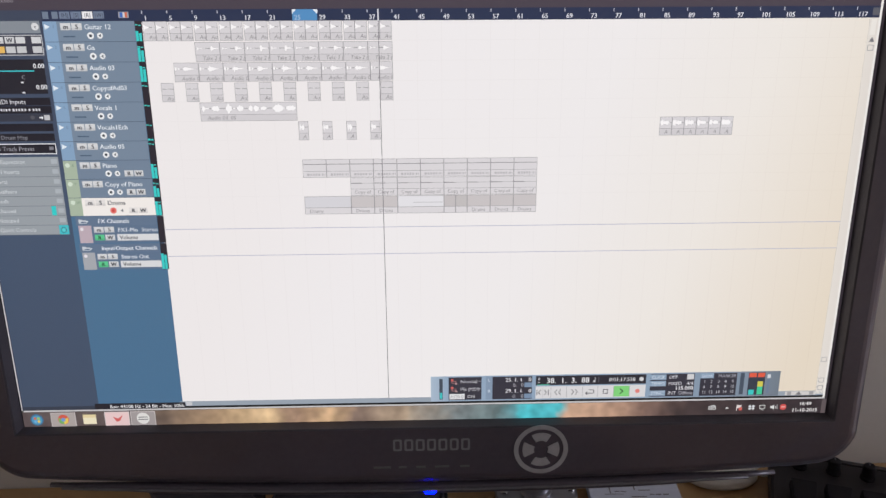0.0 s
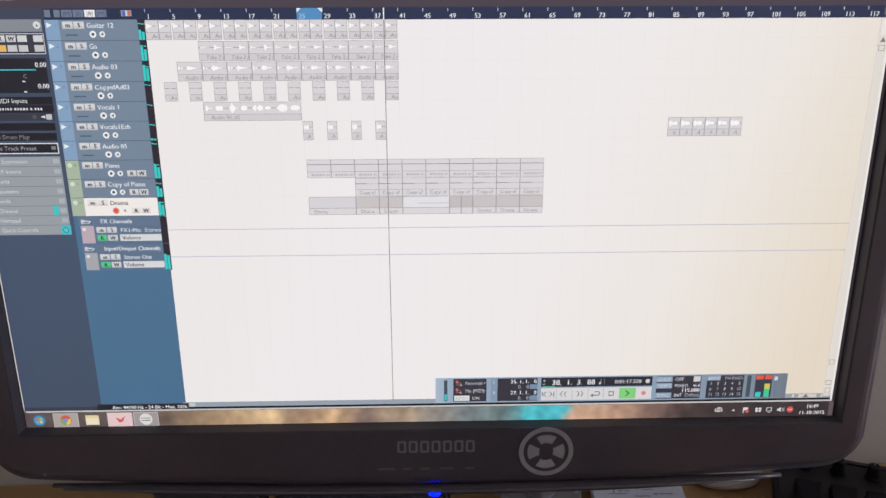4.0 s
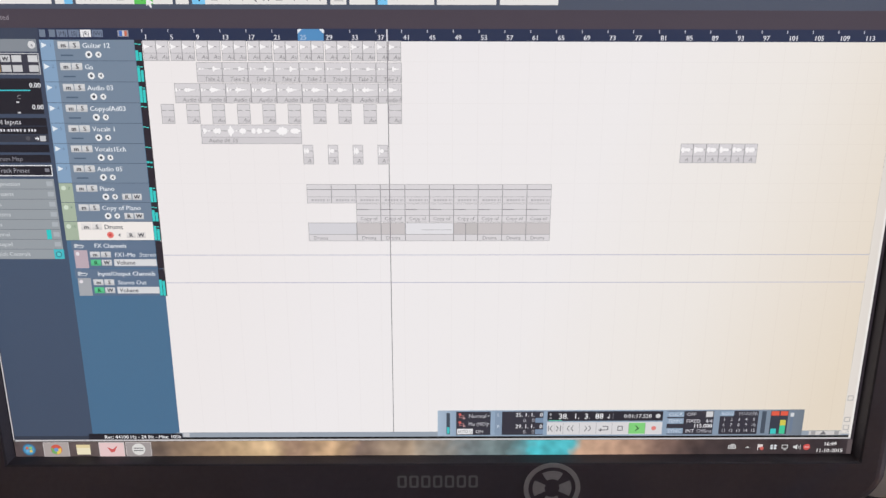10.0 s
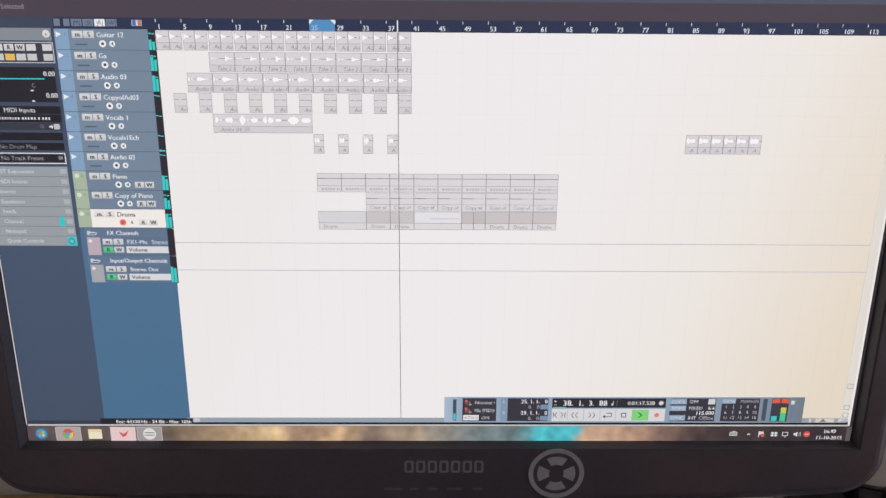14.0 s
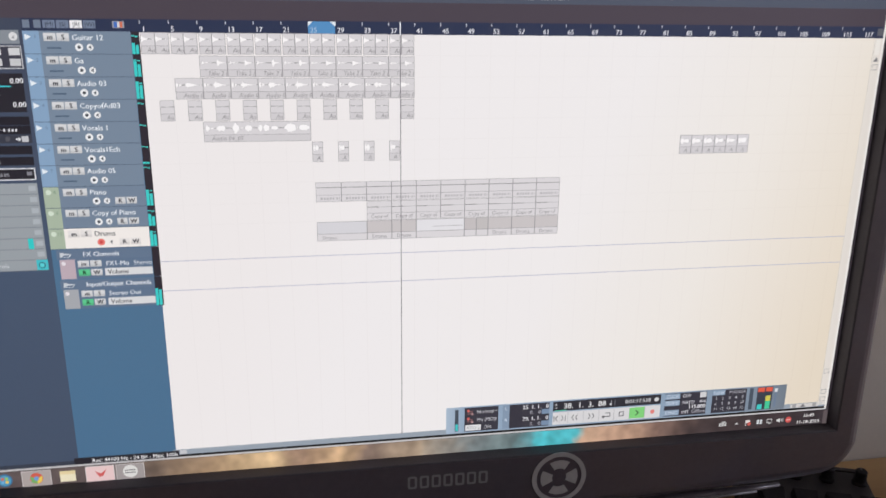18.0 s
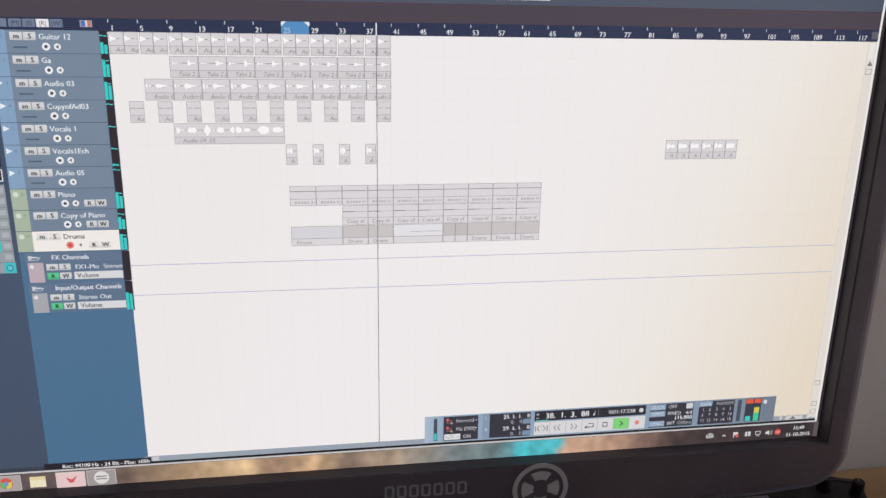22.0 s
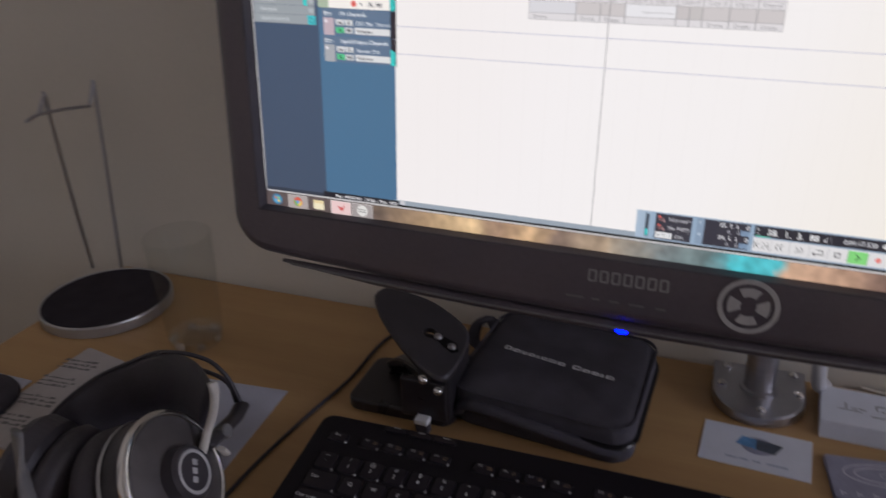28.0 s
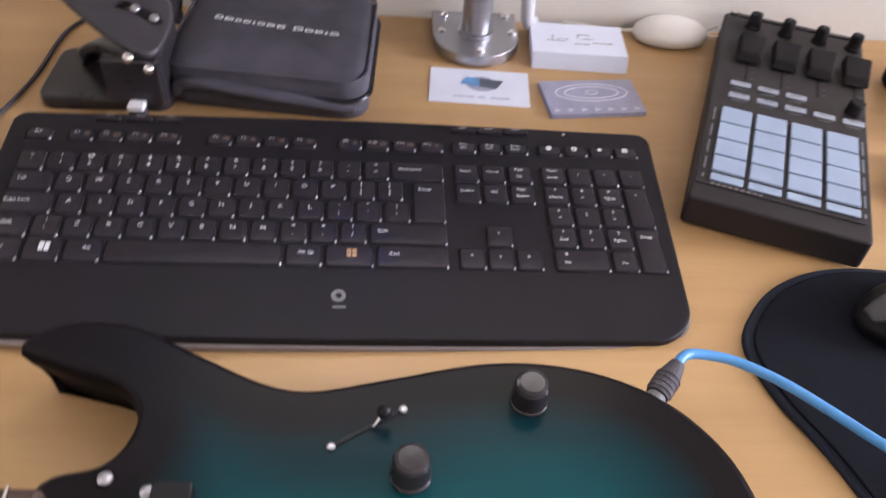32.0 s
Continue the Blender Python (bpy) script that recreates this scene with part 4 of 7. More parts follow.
for i in range(20):
    clip(bar(1 + 2 * i) + (2.2 if i % 2 == 0 and i else 0), bar(3 + 2 * i) - (0.8 if i % 2 else 0), 156, 39, 24, "Au", ((0.03, 0.5, 1.26), (0.75, 0.95, 0.05)))
for i in range(8):
    clip(bar(9 + 4 * i), bar(13 + 4 * i), 198, 39, 25, "Take 2 (", ((0.08, 0.2, 0.34), (0.2, 0.42, 0.1), (0.62, 0.97, 0.42)))
for i in range(9):
    clip(bar(5.3 + 4 * i) if i else bar(5.3), bar(9.3 + 4 * i) if i < 8 else bar(41), 239, 39, 25, "Audio 0", ((0.03, 0.11, -0.24), (0.15, 0.24, 0.3), (0.36, 0.66, -0.2), (0.42, 0.58, 0.62), (0.6, 0.96, 0.16)))
for i in range(10):
    clip(bar(2.9 + 4 * i), bar(4.95 + 4 * i), 280, 39, 25, "Au", ((0.4, 0.6, 0.05),))
clip(bar(8.9), bar(24.9), 321, 39, 25, "Audio 04_05", ((0.02, 0.06, -0.3), (0.065, 0.1, 0.2), (0.12, 0.2, -0.3), (0.265, 0.33, -0.42), (0.34, 0.37, 0.2), (0.38, 0.45, -0.32), (0.5, 0.545, -0.26), (0.55, 0.61, -0.32), (0.625, 0.69, -0.2), (0.75, 0.86, -0.4), (0.865, 0.88, 0.15), (0.885, 0.99, -0.26)))
for i in range(4):
    clip(bar(25.0 + 4 * i), bar(26.65 + 4 * i), 362, 40, 25, "A", ((0.1, 0.25, -0.4), (0.25, 0.6, -0.3)))
for i in range(6):
    clip(bar(85.9 + 2.08 * i), bar(87.98 + 2.08 * i), 359, 40, 25, "A", ((0.05, 0.35, -0.34), (0.3, 0.8, -0.2 - 0.03 * (i % 3))))
for i in range(10):
    n = 25.3 + 4 * i
    c = Layer("midi_clip", "grey note clip with one dark note line")
    u0, u1 = bar(n), bar(n + 4)
    c.rect(u0, 444, u1, 484, (217, 213, 216), 4), c.outline(u0, 444, u1, 484, EDGE, 7, 0.8), c.rect(u0, 470, u1, 470.8, EDGE, 6), c.rect(u0 + 1, 454.3, u1 - 1, 455.4, (108, 104, 108), 6)
    c.bars(u0 + 9, 477.5, (4.6, 3.4, 3.4, 3.6, 3.2, 0.1, 2.8, 1.4), 4.6, (178, 174, 178), 6)
    c.done()
    if i > 1:
        c = Layer("midi_clip", "grey note clip with one dark note line")
        c.rect(u0, 485, u1, 525, (217, 213, 216), 4), c.outline(u0, 485, u1, 525, EDGE, 7, 0.8), c.rect(u0, 510, u1, 510.8, EDGE, 6), c.rect(u0 + 1, 496.8, u0 + 25, 498.1, (106, 102, 106), 6), c.rect(u0 + 25, 497, u1, 498, (176, 173, 176), 6)
        c.text("Copy of", u0 + 8, 517, 7.6, INK, 6, limit=u1 - u0 - 9)
        c.done()
for a, b, tone, s in ((25.3, 33.3, (212, 210, 215), 1), (33.3, 37.3, (200, 194, 195), 1), (37.3, 41.3, (200, 194, 195), 1), (41.3, 49.3, (225, 223, 227), 0), (49.3, 51.3, (195, 189, 190), 0), (51.3, 53.3, (193, 188, 188), 0), (53.3, 57.3, (200, 194, 195), 1), (57.3, 61.3, (200, 194, 195), 1), (61.3, 65.3, (200, 194, 195), 1)):
    c = Layer("midi_clip", "grey drum clip")
    c.rect(bar(a), 526, bar(b), 566, (217, 213, 216), 4), c.rect(bar(a), 526, bar(b), 551, tone, 5), c.outline(bar(a), 526, bar(b), 566, EDGE, 7, 0.9), c.rect(bar(a), 551, bar(b), 552, EDGE, 6)
    if s:
        c.text("Drums", bar(a) + 10, 559, 7.6, INK, 6)
    if tone[0] == 225:
        c.rect(bar(44), 541, bar(49), 542, (160, 157, 160), 6)
    c.done()

head = Layer("play_cursor", "thin dark play cursor line")
pc = bar(38.75)
head.rect(pc, 157, pc + 1.5, 1018, (120, 116, 122), 9), head.rect(pc - 0.5, 134, pc + 2, 157, (226, 226, 230), 9)
head.done()

bars = Layer("vertical_scroll_bar", "pale vertical scroll bar")
bars.rect(1889, 157, 1908, 1026, (224, 217, 210), 2), bars.rect(1893, 160, 1904, 192, (232, 227, 221), 3), bars.poly([(1893, 206), (1905, 206), (1899, 196)], (120, 118, 122), 3)
for v in (212, 930, 984, 1004):
    bars.outline(1892, v, 1905, v + 12, (150, 147, 150), 3)
bars.rect(1908, 97, 1913, 1036, (234, 230, 226), 2), bars.rect(1913, 97, 1920, 1040, (52, 46, 52), 2)
bars.done()
bars = Layer("horizontal_scroll_bar", "blue-grey horizontal scroll bar")
bars.rect(371, 1018, 1908, 1030, (150, 160, 172), 2), bars.rect(386, 1019, 400, 1029, (196, 196, 200), 3), bars.rect(1815, 1019, 1889, 1029, (206, 202, 200), 3), bars.poly([(1848, 1019), (1856, 1028), (1840, 1028)], (120, 118, 122), 4)
bars.rect(1820, 1019, 1830, 1029, (160, 158, 160), 4), bars.rect(1874, 1019, 1884, 1029, (160, 158, 160), 4)
bars.rect(4, 1035, 1913, 1039, (196, 194, 196), 4)
bars.done()
bars = Layer("status_line", "dark status line with white record settings")
bars.rect(0, 1026, 172, 1036, (56, 62, 76), 2), bars.rect(172, 1020, 384, 1035, (38, 36, 44), 3)
bars.bold("Rec: 44100 Hz - 24 Bit - Max: 105h", 380, 1028, 8.5, (226, 226, 228), 5, 1.0, limit=204)
bars.done()

tr = Layer("transport_panel", "blue-grey transport panel with play controls and counters")
tr.rect(964, 964, 1798, 1029, PANEL_LIT, 5)
tr.rect(984, 970, 992, 1024, (70, 78, 90), 6), tr.rect(985, 1006, 991, 1022, (64, 190, 190), 7)
tr.rect(1006, 967, 1084, 1026, (58, 56, 66), 6)
tr.text("Normal", 1034, 978, 9, (196, 196, 202), 7), tr.text("Mix (MIDI)", 1034, 998, 9, (196, 196, 202), 7, limit=44), tr.rect(1008, 1010, 1044, 1024, (222, 222, 224), 7), tr.text("AUTO Q", 1010, 1017, 7.5, (146, 146, 152), 8, limit=32), tr.text("ON", 1050, 1017, 8, (206, 206, 210), 8)
for v in (978, 998):
    tr.outline(1013, v - 2, 1024, v + 5, (158, 112, 112), 7, 1.6), tr.disc(1014.5, v - 4, 3.2, (206, 98, 92), 8), tr.poly([(1022, v + 2), (1028, v + 5.5), (1022, v + 8)], (186, 150, 150), 8)
    tr.poly([(1077, v - 1.5), (1082, v - 1.5), (1079.5, v + 2)], (176, 176, 182), 7)
tr.rect(1094, 967, 1204, 1026, (56, 54, 64), 6), tr.rect(1094, 967, 1110, 1026, (132, 150, 172), 7)
for v in (975, 1004):
    tr.bold("25. 1. 1.   0" if v == 975 else "29. 1. 1.   0", 1202, v, 9.5, (222, 222, 226), 8, 1.0)
    tr.text("0.   0", 1184, v + 14, 9, (176, 176, 184), 8, 1.0)
    tr.rect(1186, v + 8, 1204, v + 20, (120, 142, 168), 8)
    tr.text("L" if v == 975 else "R", 1102, v, 8, (196, 206, 218), 8, 0.5)
tr.rect(1213, 967, 1476, 991, (46, 44, 52), 6), tr.bold("38.  1.  3.  88", 1238, 979, 13.5, (232, 232, 234), 7), tr.bold("0:01:17.538", 1450, 979, 9.5, (204, 204, 208), 7, 1.0), tr.disc(1465, 979, 5.5, (206, 206, 208), 7), tr.rect(1216, 989, 1246, 991, (80, 190, 160), 7)
tr.rect(1213, 994, 1476, 1026, (214, 212, 214), 6)
for u in (1249, 1286.5, 1324.5, 1361, 1399, 1437):
    tr.rect(u, 996, u + 1, 1024, (166, 164, 168), 7)
tr.rect(1400, 996, 1437, 1024, (128, 206, 122), 7), tr.poly([(1413, 1003), (1416, 1003), (1424, 1010), (1416, 1017), (1413, 1017), (1420, 1010)], (56, 92, 56), 8)
GLYPH = (92, 90, 96)
tr.disc(1457, 1010, 5.5, (222, 128, 122), 7), tr.outline(1374, 1004, 1386, 1016, GLYPH, 7, 2)
tr.rect(1215.5, 1003, 1217.3, 1017, GLYPH, 7), tr.rect(1242.7, 1003, 1244.5, 1017, GLYPH, 7), tr.rect(1229.6, 998, 1230.4, 1022, (186, 184, 188), 7)
for u, d in ((1219, -1), (1233, 1), (1258, -1), (1267, -1), (1298, 1), (1307, 1)):
    x0, x1 = (u, u + 7) if d > 0 else (u + 7, u)
    tr.poly([(x0, 1003), (x0 + 2 * d, 1003), (x1, 1010), (x0 + 2 * d, 1017), (x0, 1017), (x1 - 2 * d, 1010)], GLYPH, 7)
tr.rect(1335, 1013, 1351, 1015, GLYPH, 7), tr.rect(1351, 1006, 1353, 1014, GLYPH, 7), tr.rect(1340, 1004, 1352, 1006, GLYPH, 7), tr.poly([(1337, 1009.5), (1337, 1018.5), (1331, 1014)], GLYPH, 8)
tr.rect(1217, 974, 1223, 975.4, (206, 206, 210), 7), tr.rect(1219.3, 971.7, 1220.7, 977.7, (206, 206, 210), 7), tr.rect(1217, 983, 1223, 984.4, (206, 206, 210), 7)
tr.disc(1352, 983, 2.6, (206, 206, 210), 7), tr.rect(1353.4, 973, 1354.6, 983, (206, 206, 210), 7), tr.rect(1362, 972, 1363, 986, (130, 130, 138), 7)
tr.rect(1486, 967, 1592, 1026, (56, 54, 64), 6)
for v, a, b in ((975, "CLICK", "OFF"), (992, "TEMPO", "FIXED"), (1017, "SYNC", "INT")):
    tr.rect(1486, v - 7, 1524, v + 7, (140, 160, 182), 7), tr.text(a, 1489, v, 8.5, (206, 214, 224), 8, limit=32), tr.text(b, 1530, v, 8.5, (214, 214, 220), 8)
tr.text("4/4", 1590, 992, 9, (214, 214, 220), 8, 1.0), tr.bold("115.000", 1590, 1004, 9.5, (226, 226, 230), 8, 1.0), tr.text("Offline", 1590, 1017, 9, (176, 176, 184), 8, 1.0), tr.rect(1574, 968, 1590, 982, (206, 206, 208), 8)
tr.rect(1606, 967, 1694, 1026, (56, 54, 64), 6), tr.rect(1606, 967, 1638, 980, (140, 160, 182), 7), tr.text("SHOW", 1609, 974, 7.5, (206, 214, 224), 8, limit=27), tr.text("MARKER", 1692, 974, 8, (170, 170, 178), 8, 1.0)
for n in range(15):
    tr.text(str(n + 1), 1616 + (n % 5) * 17, 988 + (n // 5) * 14, 7.5, (196, 198, 204), 8, 0.5)
tr.rect(1702, 968, 1712, 1024, (72, 82, 96), 6), tr.rect(1722, 967, 1762, 1026, (58, 62, 74), 6), tr.rect(1723, 968, 1741, 979, (222, 92, 70), 7), tr.rect(1744, 968, 1761, 979, (222, 92, 70), 7)
tr.rect(1725, 1012, 1738, 1025, (64, 196, 192), 7), tr.rect(1745, 990, 1758, 1004, (206, 196, 84), 7), tr.rect(1745, 1004, 1758, 1025, (70, 196, 150), 7), tr.rect(1768, 968, 1774, 1022, (108, 124, 146), 6), tr.rect(1767, 972, 1775, 982, (210, 212, 216), 7)
tr.done()

task = Layer("taskbar_glass", "translucent task bar over a warm picture")
task.rect(0, 1040, 1920, 1080, TASK_LIT, 1)
task.done()
icons = Layer("taskbar_icon", "round start button on the task bar")
icons.disc(32, 1060, 15, (62, 112, 150), 2), icons.disc(32, 1060, 12, (82, 150, 186), 3), icons.rect(25, 1053, 31, 1059, (206, 110, 80), 4), icons.rect(33, 1053, 39, 1059, (150, 196, 96), 4), icons.rect(25, 1061, 31, 1067, (110, 170, 214), 4), icons.rect(33, 1061, 39, 1067, (226, 196, 96), 4)
icons.done()
for u, c in ((94, (170, 160, 158)), (220, (226, 196, 196)), (281, (158, 150, 150))):
    icons = Layer("taskbar_button", "pale task bar button")
    icons.rect(u - 29, 1042, u + 29, 1079, c, 2), icons.outline(u - 29, 1042, u + 29, 1079, (206, 200, 200), 3)
    icons.done()
icons = Layer("taskbar_icon", "coloured round browser icon on the task bar")
icons.disc(94, 1060, 13, (206, 92, 76), 4), icons.poly([(94, 1060), (106, 1055), (104, 1068), (95, 1073)], (226, 196, 90), 5), icons.poly([(94, 1060), (95, 1073), (84, 1069), (82, 1055)], (116, 172, 104), 5), icons.disc(94, 1060, 5, (110, 150, 206), 6)
icons.done()
icons = Layer("taskbar_icon", "yellow folder icon on the task bar")
icons.rect(140, 1048, 171, 1073, (224, 206, 160), 3), icons.rect(140, 1056, 171, 1073, (232, 222, 192), 4)
icons.done()
icons = Layer("taskbar_icon", "red program icon on the task bar")
icons.poly([(210, 1054), (222, 1060), (234, 1050), (226, 1066), (218, 1068)], (204, 92, 92), 4)
icons.done()
icons = Layer("taskbar_icon", "white round program icon on the task bar")
icons.disc(281, 1060, 15, (218, 216, 214), 4), icons.rect(270, 1056, 292, 1058, (96, 94, 98), 5), icons.rect(270, 1062, 292, 1064, (96, 94, 98), 5)
icons.done()
icons = Layer("tray_icon", "small pale tray icon on the task bar")
icons.outline(1633, 1055, 1651, 1064, (206, 206, 206), 3, 2), icons.rect(1636, 1058, 1648, 1061, (186, 186, 188), 3), icons.rect(1639, 1052, 1648, 1054, (206, 206, 206), 3)
icons.done()
icons = Layer("tray_icon", "small pale tray icon on the task bar")
icons.poly([(1673, 1062), (1678, 1057), (1683, 1062)], (206, 206, 206), 3)
icons.done()
icons = Layer("tray_icon", "small pale tray icon on the task bar")
icons.rect(1701, 1052, 1703, 1068, (214, 206, 206), 3), icons.rect(1703, 1053, 1713, 1061, (218, 208, 206), 3), icons.disc(1711, 1063, 4.5, (204, 96, 88), 4)
icons.done()
icons = Layer("tray_icon", "small pale tray icon on the task bar")
[icons.poly([(1738 + x, 1060 + y - 4), (1738 + x + 4.5, 1060 + y), (1738 + x, 1060 + y + 4), (1738 + x - 4.5, 1060 + y)], (206, 210, 214), 3) for x, y in ((-4, -3), (4, -3), (-4, 3), (4, 3))]
icons.done()
icons = Layer("tray_icon", "small pale tray icon on the task bar")
icons.outline(1757, 1054, 1771, 1064, (206, 206, 206), 3, 1.6), icons.rect(1762, 1066, 1768, 1068, (206, 206, 206), 3)
icons.done()
icons = Layer("tray_icon", "small pale tray icon on the task bar")
icons.poly([(1784, 1057), (1788, 1057), (1793, 1053), (1793, 1067), (1788, 1063), (1784, 1063)], (214, 214, 214), 3), icons.rect(1796, 1056, 1797.4, 1064, (200, 200, 200), 3), icons.rect(1799.5, 1054, 1801, 1066, (180, 180, 180), 3)
icons.done()
icons = Layer("tray_icon", "small pale tray icon on the task bar")
icons.disc(1815, 1060, 8, (206, 84, 80), 3), icons.rect(1810, 1058.5, 1820, 1061.5, (226, 170, 166), 4)
icons.done()
icons = Layer("task_clock", "white clock and date on the task bar")
icons.bold("16:49", 1868, 1052, 9.5, (226, 224, 224), 3, 0.5), icons.bold("11-10-2015", 1868, 1069, 9.5, (226, 224, 224), 3, 0.5)
icons.done()
icons = Layer("desktop_button", "narrow show-desktop button")
icons.rect(1908, 1041, 1919, 1079, (96, 86, 88), 3)
icons.done()


# ---- monitor post ----
post = thing("monitor_post", "brushed steel monitor post screwed to the desk", "stand", pose(0.096, 0.195, DZ))
foot_outline = [(-0.039, 0.036), (0.039, 0.036)] + [(0.039 * math.cos(radians(a)), -0.004 - 0.04 * math.sin(radians(a))) for a in range(0, 181, 10)]
part("foot_plate", slab(foot_outline, 0.0, 0.011, 0.0015), STEEL, post)
part("pole", lathe([(0.0132, 0.011), (0.0132, 0.44), (0.0122, 0.442), (0.0, 0.442)], 32), STEEL, post, smooth=False)
part("collar", lathe([(0.016, 0.0112), (0.016, 0.0135), (0.0134, 0.0145)], 32, close=False), STEEL, post)
for sx, sy in ((-0.031, -0.002), (0.002, -0.034), (0.033, -0.002), (-0.028, 0.028), (0.029, 0.028)):
    part("screw", lathe([(0.0042, 0.011), (0.0042, 0.0126), (0.0034, 0.0134), (0.0016, 0.0134), (0.0012, 0.0126), (0, 0.0126)], 16, pose(sx, sy, 0)), CHROME, post)
part("arm", box(-0.112, -0.115, 0.335, 0.016, -0.004, 0.365, 0.004), STEEL, post)
part("mounting_plate", box(-0.142, -0.128, 0.285, -0.052, -0.119, 0.385, 0.003), BLACK, post)
tagged(part("monitor_cable", sweep(spline([(0.112, 0.205, 1.0), (0.116, 0.207, 0.87), (0.129, 0.208, 0.825), (0.141, 0.208, 0.795), (0.145, 0.21, 0.765), (0.152, 0.222, 0.7575)], 8), 0.0062, 12), surface("pale_grey_cable", (0.5, 0.5, 0.52), 0.5, vary=0.08, scale=60), None, smooth=True), "thick pale grey cable behind the steel post", "cable")

# ---- keyboard ----
KB = pose(-0.1018, -0.0642, 0.7741, 5.99, 1.31, 1.17)
KU = 0.01905
keyboard = thing("computer_keyboard", "black full-size keyboard with white legends and clear rim, on the desk", "keyboard", KB)


def kx(u):
    return (u - 6) * KU


def kbody(grow=0.0):
    x0, x1, y0, y1 = kx(-1.25) - grow, kx(22.62) + grow, -0.0995 - grow, 0.086 + grow
    xf = x1 - 0.0035
    top_bow = [(x1 - 0.02 - (x1 - x0 - 0.04) * i / 12, y1 + 0.0035 * math.sin(math.pi * i / 12)) for i in range(1, 12)]
    r1, r2 = 0.010 + grow, 0.028 + grow
    pts = [(x1 - r1 + 0.002 + r1 * math.cos(radians(a)), y1 - r1 + r1 * math.sin(radians(a))) for a in range(0, 91, 15)]
    pts += top_bow
    pts += [(x0 + r1 + r1 * math.cos(radians(a)), y1 - r1 + r1 * math.sin(radians(a))) for a in range(90, 181, 15)]
    pts += [(x0 + r2 + r2 * math.cos(radians(a)), y0 + r2 + r2 * math.sin(radians(a))) for a in range(180, 271, 15)]
    pts += [(x0 + r2 + (xf - x0 - 2 * r2) * i / 12, y0 - 0.002 * math.sin(math.pi * i / 12)) for i in range(1, 12)]
    pts += [(xf - r2 + r2 * math.cos(radians(a)), y0 + r2 + r2 * math.sin(radians(a))) for a in range(270, 361, 10)]
    return pts


part("body", slab(kbody(), -0.0125, -0.0016, 0.002), PALM, keyboard)
part("clear_rim", slab(kbody(0.0021), -0.0125, -0.0075, 0.0012), RIM, keyboard, "clear plastic rim")
for fx in (kx(1), kx(20.5)):
    part("tilt_foot", box(fx - 0.012, 0.055, -0.0345, fx + 0.012, 0.066, -0.0126, 0.001), BLACK, keyboard)
KEY_MESH = {}


def key_mesh(w, h):
    k = (round(w, 3), round(h, 3))
    if k not in KEY_MESH:
        hw, hh = w * KU / 2 - 0.00055, h * KU / 2 - 0.00055
        bm = bmesh.new()
        rings = []
        for g, z in ((0, -0.0026), (0.0, -0.0011), (0.0009, -0.0003), (0.0017, -0.00012)):
            pts = round_rect(-hw + g, -hh + g * 0.9, hw - g, hh - g * 0.7, 0.0022, 3)
            rings.append([bm.verts.new((x, y, z)) for x, y in pts])
        n = len(rings[0])
        for a, b in zip(rings, rings[1:]):
            for i in range(n):
                bm.faces.new((a[i], a[(i + 1) % n], b[(i + 1) % n], b[i]))
        c = bm.verts.new((0, 0, -0.00022))
        for i in range(n):
            bm.faces.new((rings[-1][i], rings[-1][(i + 1) % n], c))
        me = bpy.data.meshes.new("key")
        bm.to_mesh(me)
        bm.free()
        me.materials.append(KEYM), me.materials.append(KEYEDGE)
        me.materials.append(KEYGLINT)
        # Lower-right bevel faces take the painted glint, the other bevels the edge.
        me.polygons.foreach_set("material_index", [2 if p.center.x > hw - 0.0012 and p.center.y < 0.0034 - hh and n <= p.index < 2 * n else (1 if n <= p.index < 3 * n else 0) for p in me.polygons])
        me.polygons.foreach_set("use_smooth", [True] * len(me.polygons))
        KEY_MESH[k] = me
    return KEY_MESH[k]


KEY_LIST = []


def key(left, row, w=1.0, h=1.0, legend=(), mat=None, size=0.3, off=0.0):
    """left: units from the row's left end; legend: rows of print from the upper left."""
    KEY_LIST.append((left + (w - 1) / 2, row + (h - 1) / 2, w, h, legend, mat or LEGEND, size, off))


NUM = ["~`", "!1", "@2", "#3", "$4", "%5", "^6", "&7", "*8", "(9", ")0", "_-", "+="]
for i, s in enumerate(NUM):
    key(i, -1, legend=(s[0], s[1]), size=0.24)
key(13, -1, 2, legend=("Backspace",), size=0.19, off=-0.25)
key(0, 0, 1.5, legend=("Tab",), size=0.2, off=-0.3)
for i, s in enumerate("QWERTYUIOP"):
    key(1.5 + i, 0, legend=(s,))
key(11.5, 0, legend=("{", "["), size=0.24), key(12.5, 0, legend=("}", "]"), size=0.24)
key(13.75, 0, 1.25, 2, legend=("Enter",), size=0.2, off=-0.1)
key(0, 1, 1.75, legend=("Caps Lock",), size=0.19, off=-0.3)
for i, s in enumerate("ASDFGHJKL"):
    key(1.75 + i, 1, legend=(s,))
key(10.75, 1, legend=(":", ";"), size=0.24), key(11.75, 1, legend=('"', "'"), size=0.24), key(12.75, 1, legend=("|", "\\"), size=0.2)
key(0, 2, 1.25, legend=("Shift",), size=0.2, off=-0.1), key(1.25, 2, legend=("|", "\\"), size=0.2)
for i, s in enumerate("ZXCVBNM"):
    key(2.25 + i, 2, legend=(s,))
for i, s in enumerate(("<,", ">.", "?/")):
    key(9.25 + i, 2, legend=(s[0], s[1]), size=0.24)
key(12.25, 2, 2.75, legend=("Shift",), size=0.2, off=-0.85)
key(0, 3, 1.25, legend=("Ctrl",), size=0.2, off=-0.1), key(1.25, 3, 1.25, legend=("win",), size=0.3, off=0.1), key(2.5, 3, 1.25, legend=("Alt",), size=0.2, off=0.15)
